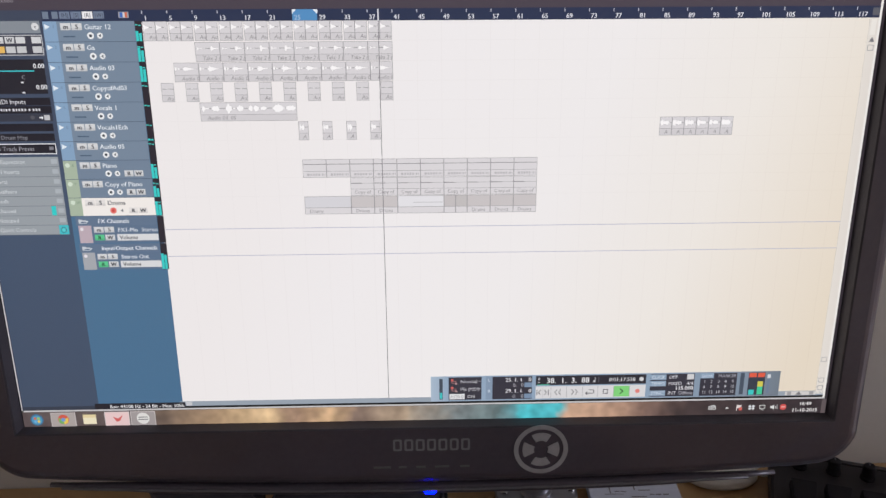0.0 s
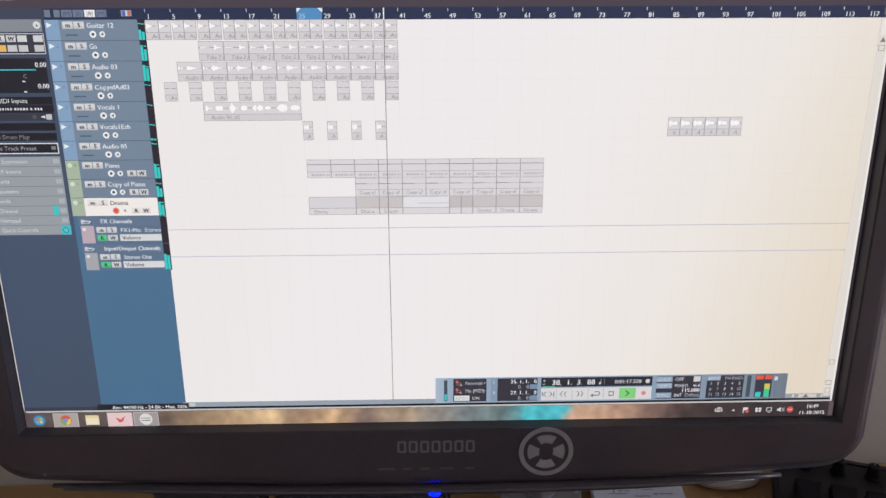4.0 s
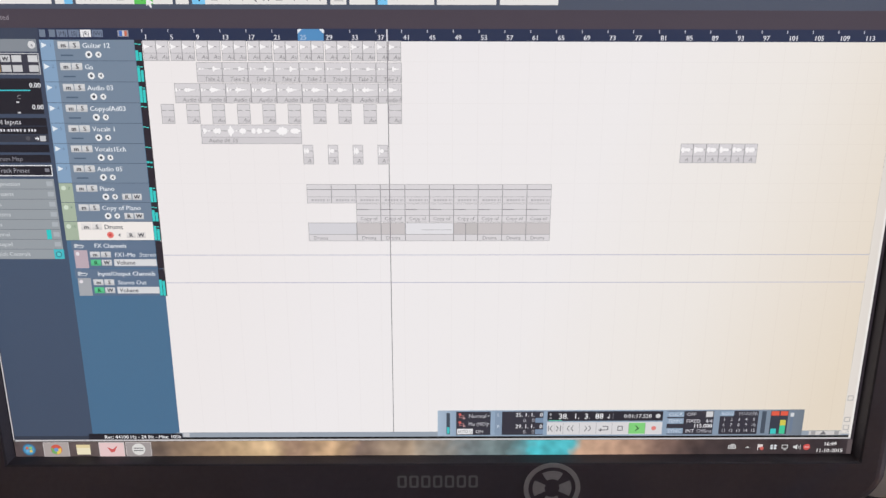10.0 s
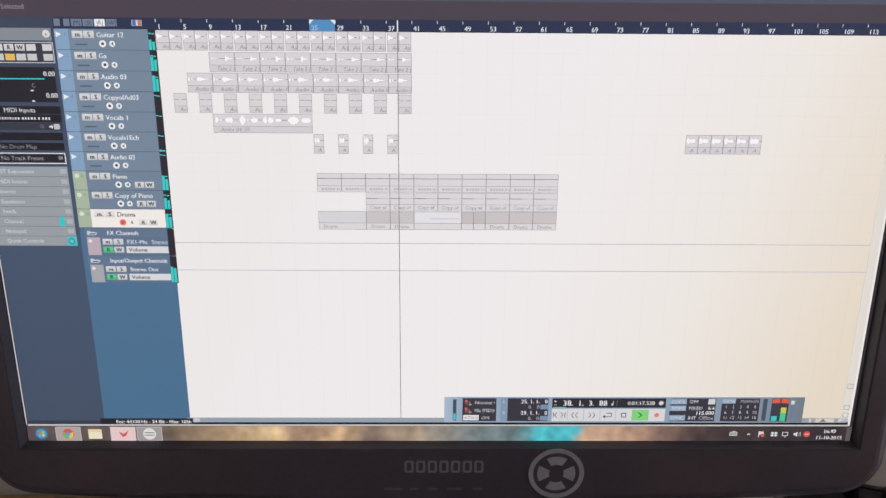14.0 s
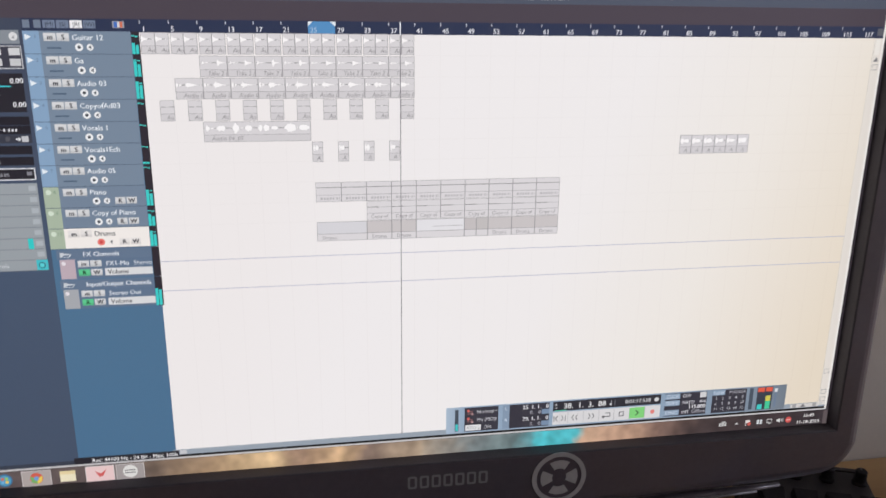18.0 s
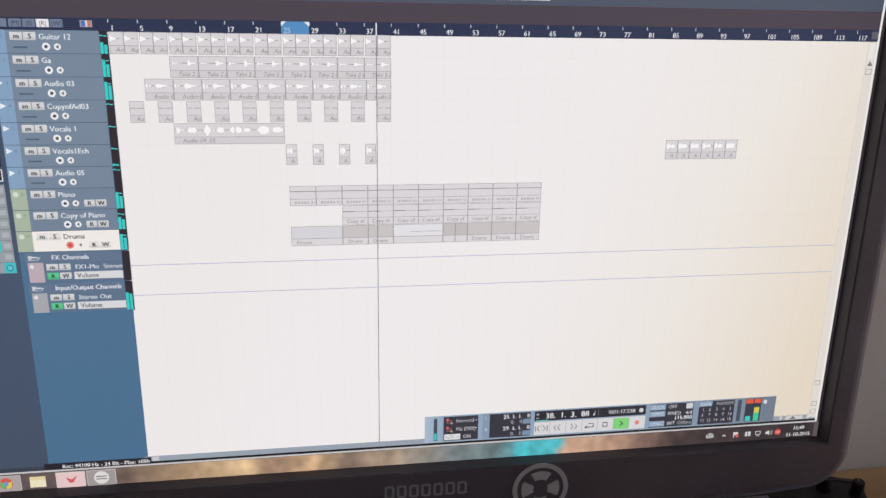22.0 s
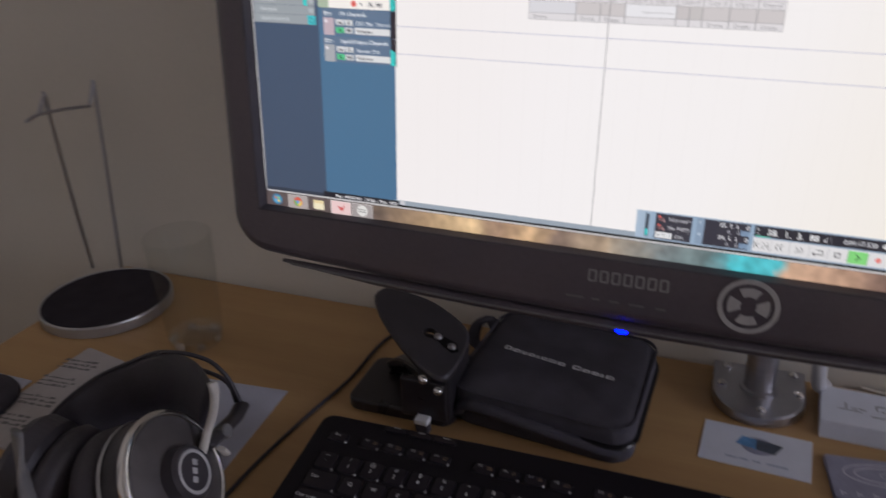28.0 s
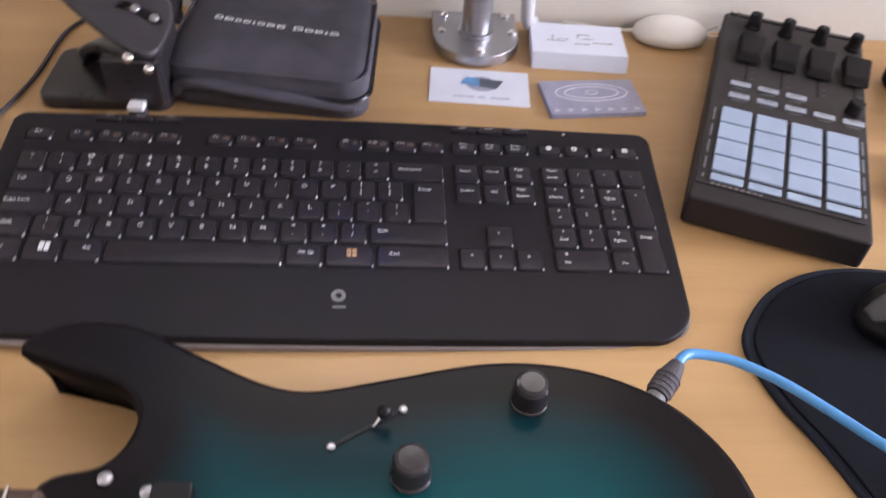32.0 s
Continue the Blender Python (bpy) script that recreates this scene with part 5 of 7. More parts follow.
key(3.75, 3, 5.75), key(9.5, 3, 1.3, legend=("Alt Gr",), size=0.2, off=0.1), key(10.8, 3, 1.7, legend=("menu",), size=0.3, off=0.1, mat=ORANGE), key(12.5, 3, 2.5, legend=("Ctrl",), size=0.2, off=-0.6)
key(-0.1, -2.15, 1, 0.62, legend=("Esc",), size=0.19)
for i in range(12):
    key((1.35, 6.25, 11.0)[i // 4] + (i % 4) * 1.02, -2.15, 0.98, 0.62, legend=("F%d" % (i + 1),), size=0.2, mat=LIGHTG, off=-0.12)
for i, s in enumerate((("Print", "Scrn"), ("Scroll", "Lock"), ("Pause", "Break"))):
    key(15.3 + i * 1.0, -2.17, 1, 0.62, legend=s, size=0.14)
for i, s in enumerate((("Insert",), ("Home",), ("Page", "Up"), ("Delete",), ("End",), ("Page", "Down"))):
    key(15.3 + (i % 3), -1 + i // 3, legend=s, size=0.17)
key(16.27, 2, legend=("^",), size=0.2)
for i, s in enumerate("<v>"):
    key(15.27 + i * 0.98, 3, legend=(s,), size=0.2)
for i in range(4):
    key(18.6 + i, -2.17, 1, 0.62, legend=(("ring", "ring", "star", "list")[i],), size=0.2)
for i, s in enumerate((("Num", "Lock"), ("/",), ("*",), ("-",))):
    key(18.55 + i, -1, legend=s, size=0.19 if i == 0 else 0.2)
for i, (s, w) in enumerate(zip("789456123", ("Home", "^", "PgUp", "<", "", ">", "End", "v", "PgDn"))):
    key(18.55 + i % 3, i // 3, legend=(s, w) if w else (s,), size=0.19)
key(21.55, 0, 1, 2, legend=("+",), size=0.2), key(21.55, 2, 1, 2, legend=("Enter",), size=0.19), key(18.55, 3, 2, legend=("0", "Ins"), size=0.18, off=-0.5), key(20.55, 3, legend=(".", "Del"), size=0.14)
letters([s for k in KEY_LIST for s in k[4] if s not in ("win", "menu", "ring", "star", "list")])


def symbol_print(n):
    """A small outlined pictogram, its width and inner strokes by the key's number."""
    x0, x1, y0, y1 = 0.0026, 0.0050 + 0.0009 * (n % 3), -0.0005, 0.0022
    bm = bmesh.new()
    for a, b, c, d in ((x0, y0, x1, y0 + 0.0004), (x0, y1 - 0.0004, x1, y1), (x0, y0, x0 + 0.0004, y1), (x1 - 0.0004, y0, x1, y1)):
        box(a, b, 0.00012, c, d, 0.0002, bm=bm)
    for k in range(1 + n % 2):
        box(x0 + 0.0008, y0 + 0.0008 + k * 0.0008, 0.00012, x1 - 0.0008, y0 + 0.0012 + k * 0.0008, 0.00019, bm=bm)
    return bm


for u, r, w, h, legend, mat, size, off in KEY_LIST:
    top_y = (1 - r) * KU
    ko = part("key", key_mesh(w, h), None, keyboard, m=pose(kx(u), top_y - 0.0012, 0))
    if not legend:
        continue
    bm = bmesh.new()
    n = len(legend)
    for i, s in enumerate(legend):
        y = (0.06 + (n - 1) * 0.16 - i * 0.34 * (1.0 if h > 0.8 else 0.5) - (0.0 if h > 0.8 else 0.1) * (n - 1)) * KU * (1 if h < 1.5 else 1) + (h - 1) * KU / 2 * (1 if h > 1 else 0) + 0.001
        x = off * KU - 0.0005
        if s in ("win", "menu"):
            for dx in (-1, 1):
                for dy in (-1, 1):
                    box(x + dx * 0.0017 - 0.0014, y + dy * 0.0017 - 0.0014, 0, x + dx * 0.0017 + 0.0014, y + dy * 0.0017 + 0.0014, 0.0001, bm=bm)
        elif s == "ring":
            lathe([(0.0009, 0), (0.0009, 0.0001), (0.0021, 0.0001), (0.0021, 0)], 16, pose(x, y, 0), bm=bm, close=False)
        elif s == "star":
            slab([((0.0022, 0.001)[k % 2] * math.sin(k * math.pi / 5) + x, (0.0022, 0.001)[k % 2] * math.cos(k * math.pi / 5) + y) for k in range(10)][::-1], 0, 0.0001, bm=bm)
        elif s == "list":
            for k in range(4):
                box(x - 0.0021, y - 0.0019 + k * 0.0011, 0, x + 0.0021, y - 0.0012 + k * 0.0011, 0.0001, bm=bm)
        else:
            join(bm, word_bm(s, size * (0.6 if size > 0.25 else 0.74) * KU, pose(x, y, 0)))
    part("legend", bm, mat, ko, m=pose(0, 0, 0.00012))
    if legend[0][0] == "F" and h < 0.8 and len(legend[0]) > 1:
        part("symbol", symbol_print(int(legend[0][1:])), ORANGE2, ko, "small orange symbol")
for u in (2.1, 3.2, 4.3, 15.3, 16.35, 17.4):
    b = part("media_key", slab(round_rect(-0.009, -0.0022, 0.009, 0.0022, 0.002, 4), -0.0018, 0.0004, 0.0006, 2), KEYM, keyboard, m=pose(kx(u), (1 + 3.25) * KU, 0))
    part("legend", box(-0.003, 0.0032, -0.0015, 0.003, 0.0046, -0.0014), LIGHTG, b)
mark = lathe([(0.0021, -0.0015), (0.0021, -0.0014), (0.0045, -0.0014), (0.0045, -0.0015)], 24, pose(kx(10.85), -0.0695, 0), close=False)
box(kx(10.62), -0.0712, -0.0015, kx(10.8), -0.0698, -0.0013, bm=mark)
box(kx(10.68), -0.0772, -0.0015, kx(11.1), -0.0786, -0.0014, bm=mark)
part("maker_mark", mark, GREYP, keyboard, "small pale grey round mark")
part("indicator", lathe([(0.0012, -0.0016), (0.0012, -0.0013)], 10, pose(kx(19.3), (1 + 3.3) * KU, 0)), LIGHTG, keyboard)

# ---- pad controller ----
pads = thing("pad_controller", "black pad controller with white pads, faders and knobs, on the desk", "controller", pose(0.337, 0.0674, DZ, 0, 0, -21.5))
HT = 0.027
part("body", slab(round_rect(-0.0605, -0.1455, 0.0625, 0.142, 0.004, 4), 0.003, HT, 0.0022), surface("matt_black_case", (0.02, 0.0165, 0.0175), 0.5, vary=0.2, scale=40, bump=0.15, fine=900, spec=0.3), pads)
part("base", slab(round_rect(-0.058, -0.139, 0.058, 0.139, 0.004, 4), 0.0, 0.0035), RUBBER, pads)
part("top_plate", slab(round_rect(-0.0582, -0.1275, 0.0582, 0.135, 0.002, 3), HT - 0.0002, HT + 0.0008, 0.0003, 2), surface("dark_anodised_plate", (0.026, 0.0215, 0.0215), 0.5, 0.0, vary=0.15, scale=30, bump=0.1, spec=0.3), pads)
part("rear_lip", box(-0.056, 0.1362, HT - 0.0002, 0.056, 0.1412, HT + 0.0022, 0.0008), surface("shiny_dark_trim", (0.05, 0.045, 0.045), 0.22, vary=0.2, scale=60, bump=0.0), pads, "shiny rear trim strip")
CAPM = surface("matt_black_cap", (0.012, 0.0102, 0.011), 0.65, vary=0.2, scale=60, bump=0.2, fine=900, spec=0.2)
# Pale colour for bars that paint light leaking at the pad rows' ends.
SHINE = surface("painted_pad_leak", (0.16, 0.17, 0.19), 0.5, vary=0.2, scale=80, bump=0.0)
ROW_Y = (-0.0257, -0.0492, -0.0715, -0.0935, -0.1135)
for r in range(5):
    y1, y0 = ROW_Y[r], (ROW_Y[r + 1] + 0.0018 if r < 4 else -0.1228)
    if r == 4:
        y1 -= 0.001
    for c in range(4):
        x = -0.0372 + c * 0.0265
        part("pad" if r < 4 else "long_button", slab(round_rect(x - 0.0116, y0, x + 0.0116, y1, 0.0014, 3), HT + 0.0008, HT + (0.0032 if r < 4 else 0.0024), 0.0007, 2), PADM, pads)
    for sx in (-0.0545, 0.0565):
        part("painted_light_bar", box(sx, y0 + 0.002, HT + 0.0008, sx + 0.0016, y1 - 0.002, HT + 0.0013), SHINE, pads)
for r, n in ((0, 3), (1, 5)):
    for c in range(n):
        x, y = -0.0375 + c * 0.0222, (0.0147, -0.0042)[r]
        b = part("small_button", slab(round_rect(x - 0.0083, y - 0.0036, x + 0.0083, y + 0.0036, 0.0012, 3), HT + 0.0008, HT + 0.0024, 0.0006, 2), BTNM, pads)
        part("print", box(x - 0.0045, y + 0.0002, HT + 0.00242, x + 0.0045, y + 0.0014, HT + 0.0025), GREYP, b)
        part("label_print", box(x - 0.0055, y - 0.0062, HT + 0.0008, x + 0.0055, y - 0.0052, HT + 0.0009), GREYP, pads)
for x in (-0.0355, -0.0055, 0.0245, 0.0545):
    x *= 0.97
    k = part("knob", lathe([(0.0068, HT + 0.0008), (0.0068, HT + 0.0028), (0.0058, HT + 0.0042), (0.0054, HT + 0.014), (0.0046, HT + 0.0152), (0, HT + 0.0152)], 24, pose(x, 0.1195, 0)), CAPM, pads, smooth=False)
    part("pointer", box(x - 0.0005, 0.1195, HT + 0.01522, x + 0.0005, 0.1242, HT + 0.0154), GREYP, k)
    part("fader_slot", box(x - 0.001, 0.024, HT + 0.0008, x + 0.001, 0.1, HT + 0.00095), CAPM, pads)
    for j in range(5):
        part("scale_mark", box(x + 0.004, 0.028 + j * 0.0095, HT + 0.0008, x + 0.0062, 0.0286 + j * 0.0095, HT + 0.0009), GREYP, pads)
    cap = bmesh.new()
    lo = [cap.verts.new((x + u, v, HT + 0.003)) for u, v in ((-0.0104, 0.05), (0.0104, 0.05), (0.0114, 0.084), (-0.0114, 0.084))]
    hi = [cap.verts.new((x + u, v, z)) for u, v, z in ((-0.0088, 0.0555, HT + 0.009), (0.0088, 0.0555, HT + 0.009), (0.0108, 0.082, HT + 0.0138), (-0.0108, 0.082, HT + 0.0138))]
    cap.faces.new(hi), cap.faces.new(lo[::-1])
    for i in range(4):
        cap.faces.new((lo[i], lo[(i + 1) % 4], hi[(i + 1) % 4], hi[i]))
    bmesh.ops.bevel(cap, geom=cap.edges[:], offset=0.0009, segments=2, affect="EDGES")
    part("fader_cap", cap, CAPM, pads, "long sloping black fader cap")
part("encoder", lathe([(0.0066, HT + 0.0008), (0.0062, HT + 0.0105), (0.005, HT + 0.0115), (0, HT + 0.0115)], 26, pose(0.0515, 0.0122, 0)), CAPM, pads)
marksm = bmesh.new()
for i in range(9):
    box(-0.0475 + i * 0.0042, -0.1262, HT + 0.0008, -0.0449 + i * 0.0042, -0.1242, HT + 0.0009, bm=marksm)
part("maker_mark", marksm, GREYP, pads, "row of dim grey printed bars")

# ---- cards ----
def flat_card(name, x, y, turn, w, h, t, mat, label, z=DZ):
    return tagged(part(name, slab(round_rect(-w / 2, -h / 2, w / 2, h / 2, 0.0008, 2), 0, t), mat, None, m=pose(x, y, z, 0, 0, turn)), label, "card")


c1 = flat_card("business_card", 0.0957, 0.1212, -3.6, 0.085, 0.052, 0.0006, PAPER, "white business card with a small blue device picture")
pic = slab([(0.0135 * math.cos(radians(a)), 0.011 * math.sin(radians(a))) for a in range(0, 360, 15)], 0.0007, 0.00078)
part("picture_disc", pic, CARDG, c1, m=pose(0.002, 0.004, 0))
part("picture", slab([(-0.016, -0.0015), (-0.0115, 0.0095), (0.0, 0.0085), (0.0, -0.0045)], 0.0008, 0.0009), surface("pale_blue_print", (0.12, 0.3, 0.55), 0.5, vary=0.35, scale=90, bump=0.0), c1, m=pose(0.0, 0.004, 0))
part("picture", slab([(0.0, -0.0045), (0.0, 0.0085), (0.0205, 0.0062), (0.0145, -0.0068)], 0.0008, 0.0009), surface("dark_slate_print", (0.07, 0.085, 0.11), 0.5, vary=0.3, scale=120, bump=0.0), c1, m=pose(0.0, 0.004, 0))
for i, w in enumerate((0.009, 0.007, 0.006, 0.016)):
    part("print_line", box(-0.022 + i * 0.0105, -0.0172, 0.0007, -0.022 + i * 0.0105 + w, -0.0152, 0.0008), surface("pale_blue_ink", (0.42, 0.47, 0.58), 0.6, vary=0.1, scale=200, bump=0.0), c1)
stack = thing("card_stack", "low stack of white business cards with a handwritten mark", "cards", pose(0.1885, 0.1845, DZ, 0, 0, -3.2))
for i in range(14):
    ox, oy = random.uniform(-0.0005, 0.0005), random.uniform(-0.0004, 0.0004) - 0.0075 * (1 - i / 13)
    part("card", slab(round_rect(-0.0425 + ox, -0.0250 + oy, 0.0425 + ox, 0.0272 + oy, 0.0006, 2), i * 0.00092, i * 0.00092 + 0.0008), PAPER, stack)
script = bmesh.new()
INKZ = 13 * 0.00092 + 0.0008
for x, y, w, h in ((-0.029, -0.0045, 0.018, 0.0008), (-0.0235, -0.003, 0.001, 0.009), (-0.0185, -0.001, 0.0045, 0.0011), (-0.0125, -0.001, 0.0045, 0.0011), (0.0, 0.008, 0.0115, 0.001), (0.0, 0.002, 0.001, 0.006), (0.004, 0.001, 0.011, 0.001), (-0.004, -0.0085, 0.014, 0.001), (0.0135, -0.0055, 0.0045, 0.0014), (0.0195, -0.0055, 0.005, 0.0014), (0.026, -0.0055, 0.0055, 0.0014)):
    box(x, y, INKZ + 0.0001, x + w, y + h, INKZ + 0.0002, bm=script)
part("handwriting", script, GREYP, stack, "thin dark handwritten strokes drawn as bars")
grey = thing("printed_cards", "few grey printed cards with white rings, stacked on the desk", "cards", pose(0.1905, 0.1075, DZ, 0, 0, 5.5))
CARD_INK = surface("white_card_ink", (0.62, 0.62, 0.68), 0.5, vary=0.08, scale=150, bump=0.0)
for i, (ox, oy, tr) in enumerate(((-0.001, -0.0008, 0.8), (0.0006, 0.0004, -0.6), (-0.0008, 0.0, 1.2), (0.0, 0.0, 0.0))):
    card = part("card", slab(round_rect(-0.041, -0.0245, 0.041, 0.0245, 0.0012, 2), 0.0, 0.00088), CARDG, grey, m=pose(ox, oy, 0.0009 * i, 0, 0, tr))
rings = bmesh.new()
for ra, rb, rr in ((0.0315, 0.0125, 0.00075), (0.0235, 0.0085, 0.00075), (0.005, 0.003, 0.0005)):
    sweep([(0.001 + ra * math.cos(radians(a)), 0.006 + rb * math.sin(radians(a)), 0.00092) for a in range(0, 361, 10)], rr, 6, 0.2, bm=rings)
part("ring_print", rings, CARD_INK, card, "white printed rings")
lt = bmesh.new()
for i in range(7):
    x = -0.0365 + i * 0.0115
    box(x, -0.0212, 0.0009, x + 0.0012, -0.0162, 0.00098, bm=lt), box(x + 0.0014, -0.0195, 0.0009, x + 0.0042, -0.0178, 0.00098, bm=lt)
part("printed_row", lt, CARD_INK, card, "row of white printed bars")

# ---- cd wallet ----
wallet = thing("disc_wallet", "black nylon zip wallet with a white printed line", "wallet", pose(-0.0715, 0.1405, DZ, 0, 0, -6.5))


def pillow(hx, hy, z0, z1, r, puff, seg=8):
    """A stuffed slab with a domed top and soft corners."""
    bm = bmesh.new()
    base = round_rect(-hx, -hy, hx, hy, r, seg)
    rings = []
    for s, z in ((0.96, z0), (0.995, z0 + 0.003), (1.0, z0 + 0.008), (1.0, z1 - 0.012), (0.99, z1 - 0.006), (0.955, z1 - 0.0022), (0.86, z1), (0.6, z1 + puff * 0.7), (0.3, z1 + puff)):
        rings.append([bm.verts.new((x * s, y * s, z + 0.0009 * math.sin(9 * x / hx + 3 * y / hy) * (1 if s < 0.9 else 0.4))) for x, y in base])
    n = len(base)
    for a, b in zip(rings, rings[1:]):
        for i in range(n):
            bm.faces.new((a[i], a[(i + 1) % n], b[(i + 1) % n], b[i]))
    bm.faces.new(rings[-1]), bm.faces.new(list(reversed(rings[0])))
    return bm


def slump(bm):
    """The far edge is shorter and stands a little higher than the near one."""
    for v in bm.verts:
        t = min(1.0, max(0.0, (v.co.y / 0.068 + 1) / 2))
        if v.co.x > 0:
            v.co.x *= 1 + 0.02 * (1 - t) - 0.1 * t
        v.co.z *= 1 + 0.13 * t * (1 - 0.35 * math.cos(v.co.x / 0.04))
    return bm


part("body", slump(pillow(0.0805, 0.068, 0.0, 0.038, 0.02, 0.0012)), NYLON, wallet, smooth=True)
zip_path = [(x * 1.006, y * 1.006, 0.019) for x, y in round_rect(-0.0805, -0.068, 0.0805, 0.068, 0.02, 8)]
part("zip_band", slump(sweep(zip_path + zip_path[:2], 0.003, 8, 0.7)), LACQ, wallet, "dark zip band")
part("piping", slump(sweep([(x * 0.985, y * 0.985, 0.0352) for x, y in round_rect(-0.0805, -0.068, 0.0805, 0.068, 0.02, 8)] + [(0.0793, 0.0473, 0.0352)], 0.0013, 8)), NYLON, wallet, smooth=True)
part("front_fold", sweep(spline([(-0.07, -0.066, 0.012), (-0.055, -0.0705, 0.025), (0.0, -0.071, 0.021), (0.05, -0.069, 0.015), (0.072, -0.064, 0.011)], 6), 0.006, 10, 0.8), NYLON, wallet, smooth=True)
part("wrist_loop", sweep(spline([(-0.076, 0.035, 0.03), (-0.088, 0.046, 0.038), (-0.099, 0.038, 0.034), (-0.094, 0.02, 0.026), (-0.078, 0.018, 0.022)], 6), 0.006, 8, 0.4), NYLON, wallet, smooth=True)
x = -0.0535
for w, h in ((5.5, 6.5), (6, 5), (4, 5), (5, 5), (2, 5), (5, 5), (5.5, 5), (5.5, 5), (0, 0), (6.5, 6.5), (5.5, 5), (5.5, 5), (2, 5), (6, 5)):
    if w:
        y = -0.0015 - (x + 0.0535) * 0.085
        z = 0.0388 + 0.0049 * (y / 0.068 + 1) / 2 * (1 - 0.35 * math.cos(x / 0.04)) + 0.0006
        mk = box(x, y, z, x + w * 0.00118, y + 0.0009, z + 0.0006)
        if w > 3:
            box(x, y + 0.0011, z, x + 0.0013, y + h * 0.0008, z + 0.0006, bm=mk), box(x + w * 0.00118 - 0.0013, y + 0.0011, z, x + w * 0.00118, y + h * 0.0006, z + 0.0006, bm=mk)
            box(x + 0.0015, y + h * 0.0008 - 0.0009, z, x + w * 0.00118 - 0.0015, y + h * 0.0008, z + 0.0006, bm=mk)
        else:
            box(x + 0.0003, y + 0.0011, z, x + 0.0016, y + h * 0.0008, z + 0.0006, bm=mk)
        part("printed_mark", mk, WHITEP, wallet, "pale printed mark")
    x += (w + 1.6) * 0.00118 if w else 0.0055

# ---- clamp stand ----
CLAMPM = surface("glossy_clamp_plastic", (0.023, 0.02, 0.023), 0.3, vary=0.25, scale=40, bump=0.1, fine=700)
clampst = thing("spring_clamp", "black plastic spring clamp with steel rivets on a flat base", "clamp", pose(-0.2, 0.115, DZ))


def strap(path, w, t, up=(0, 0, 1), tip=1.0):
    """A flat rounded strap along a path."""
    bm = bmesh.new()
    pts = [Vector(q) for q in path]
    rings = []
    full = w
    for i, q in enumerate(pts):
        w = full * (1 + (tip - 1) * i / (len(pts) - 1))
        d = (pts[min(i + 1, len(pts) - 1)] - pts[max(i - 1, 0)]).normalized()
        side = d.cross(Vector(up)).normalized()
        nrm = side.cross(d).normalized()
        f = i / (len(pts) - 1)
        k = math.sqrt(max(0.12, 1 - ((f - 0.85) / 0.16) ** 2)) if f > 0.85 else 1.0
        rings.append([bm.verts.new(q + side * a * w / 2 * k + nrm * b * t / 2) for a, b in ((-1, -0.6), (-0.85, -1), (0.85, -1), (1, -0.6), (1, 0.6), (0.85, 1), (-0.85, 1), (-1, 0.6))])
    for a, b in zip(rings, rings[1:]):
        for k in range(8):
            bm.faces.new((a[k], a[(k + 1) % 8], b[(k + 1) % 8], b[k]))
    bm.faces.new(rings[0]), bm.faces.new(rings[-1])
    bmesh.ops.recalc_face_normals(bm, faces=bm.faces[:])
    return bm


part("base_pad", slab(round_rect(-0.052, -0.046, 0.05, 0.028, 0.012, 5), 0.0, 0.012, 0.003), CLAMPM, clampst)
JAW = Matrix(((0.687, -0.7025, 0.1856, 0.0211), (0.7266, 0.6642, -0.1755, -0.0171), (0.0, 0.2555, 0.9668, 0.0678), (0, 0, 0, 1)))


def jaw_plate():
    """A broad rounded plate with a round hole through it."""
    rim = spline([(-0.0235, 0.0685, 0), (-0.014, 0.0785, 0), (-0.003, 0.0765, 0), (0.021, 0.0525, 0), (0.0325, 0.03, 0), (0.0385, 0.006, 0), (0.034, -0.01, 0), (0.018, -0.028, 0), (-0.006, -0.043, 0), (-0.018, -0.03, 0), (-0.0247, 0.0015, 0), (-0.027, 0.04, 0)], 5, True)
    hx, hy, hr = 0.0047, 0.0094, 0.0062
    bm = bmesh.new()
    rows = []
    for inner, shrink, z in ((True, 0, -0.006), (False, 0.0016, -0.006), (False, 0, -0.0048), (False, 0, -0.0018), (False, 0.0018, -0.0002), (False, 0.004, 0.0), (True, 0, 0.0)):
        row = []
        for q in rim:
            d = Vector((q.x - hx, q.y - hy))
            u = d.normalized()
            k = hr if inner else d.length - shrink
            row.append(bm.verts.new((hx + u.x * k, hy + u.y * k, z)))
        rows.append(row)
    n = len(rim)
    for p, q in zip(rows, rows[1:] + rows[:1]):
        for i in range(n):
            bm.faces.new((p[i], p[(i + 1) % n], q[(i + 1) % n], q[i]))
    bmesh.ops.recalc_face_normals(bm, faces=bm.faces[:])
    return bm


part("upper_jaw", jaw_plate(), BLACK, clampst, "matt black rounded jaw with a round hole", m=JAW)
part("slot_plate", slab([(0.006, 0.0028), (0.0115, 0.004), (0.021, -0.012), (0.0175, -0.021), (0.011, -0.0195)], 0.0, 0.0012, 0.0004, 2), LACQ, clampst, "glossy black slot plate", m=JAW)
for rx, ry in ((0.0088, 0.0009), (0.0145, -0.0146)):
    part("rivet", lathe([(0.0038, 0.001), (0.0036, 0.0024), (0.0024, 0.0036), (0, 0.004)], 18, pose(rx, ry, 0)), STEEL, clampst, "dull steel rivet", m=JAW, smooth=True)
part("lower_jaw", strap(spline([(0.03, -0.034, 0.044), (0.012, -0.016, 0.04), (-0.012, 0.004, 0.03), (-0.03, 0.016, 0.014)], 8), 0.022, 0.008), CLAMPM, clampst)
part("hinge_plate", box(0.006, -0.052, 0.011, 0.048, -0.044, 0.05, 0.002), CLAMPM, clampst, "glossy black hinge plate")
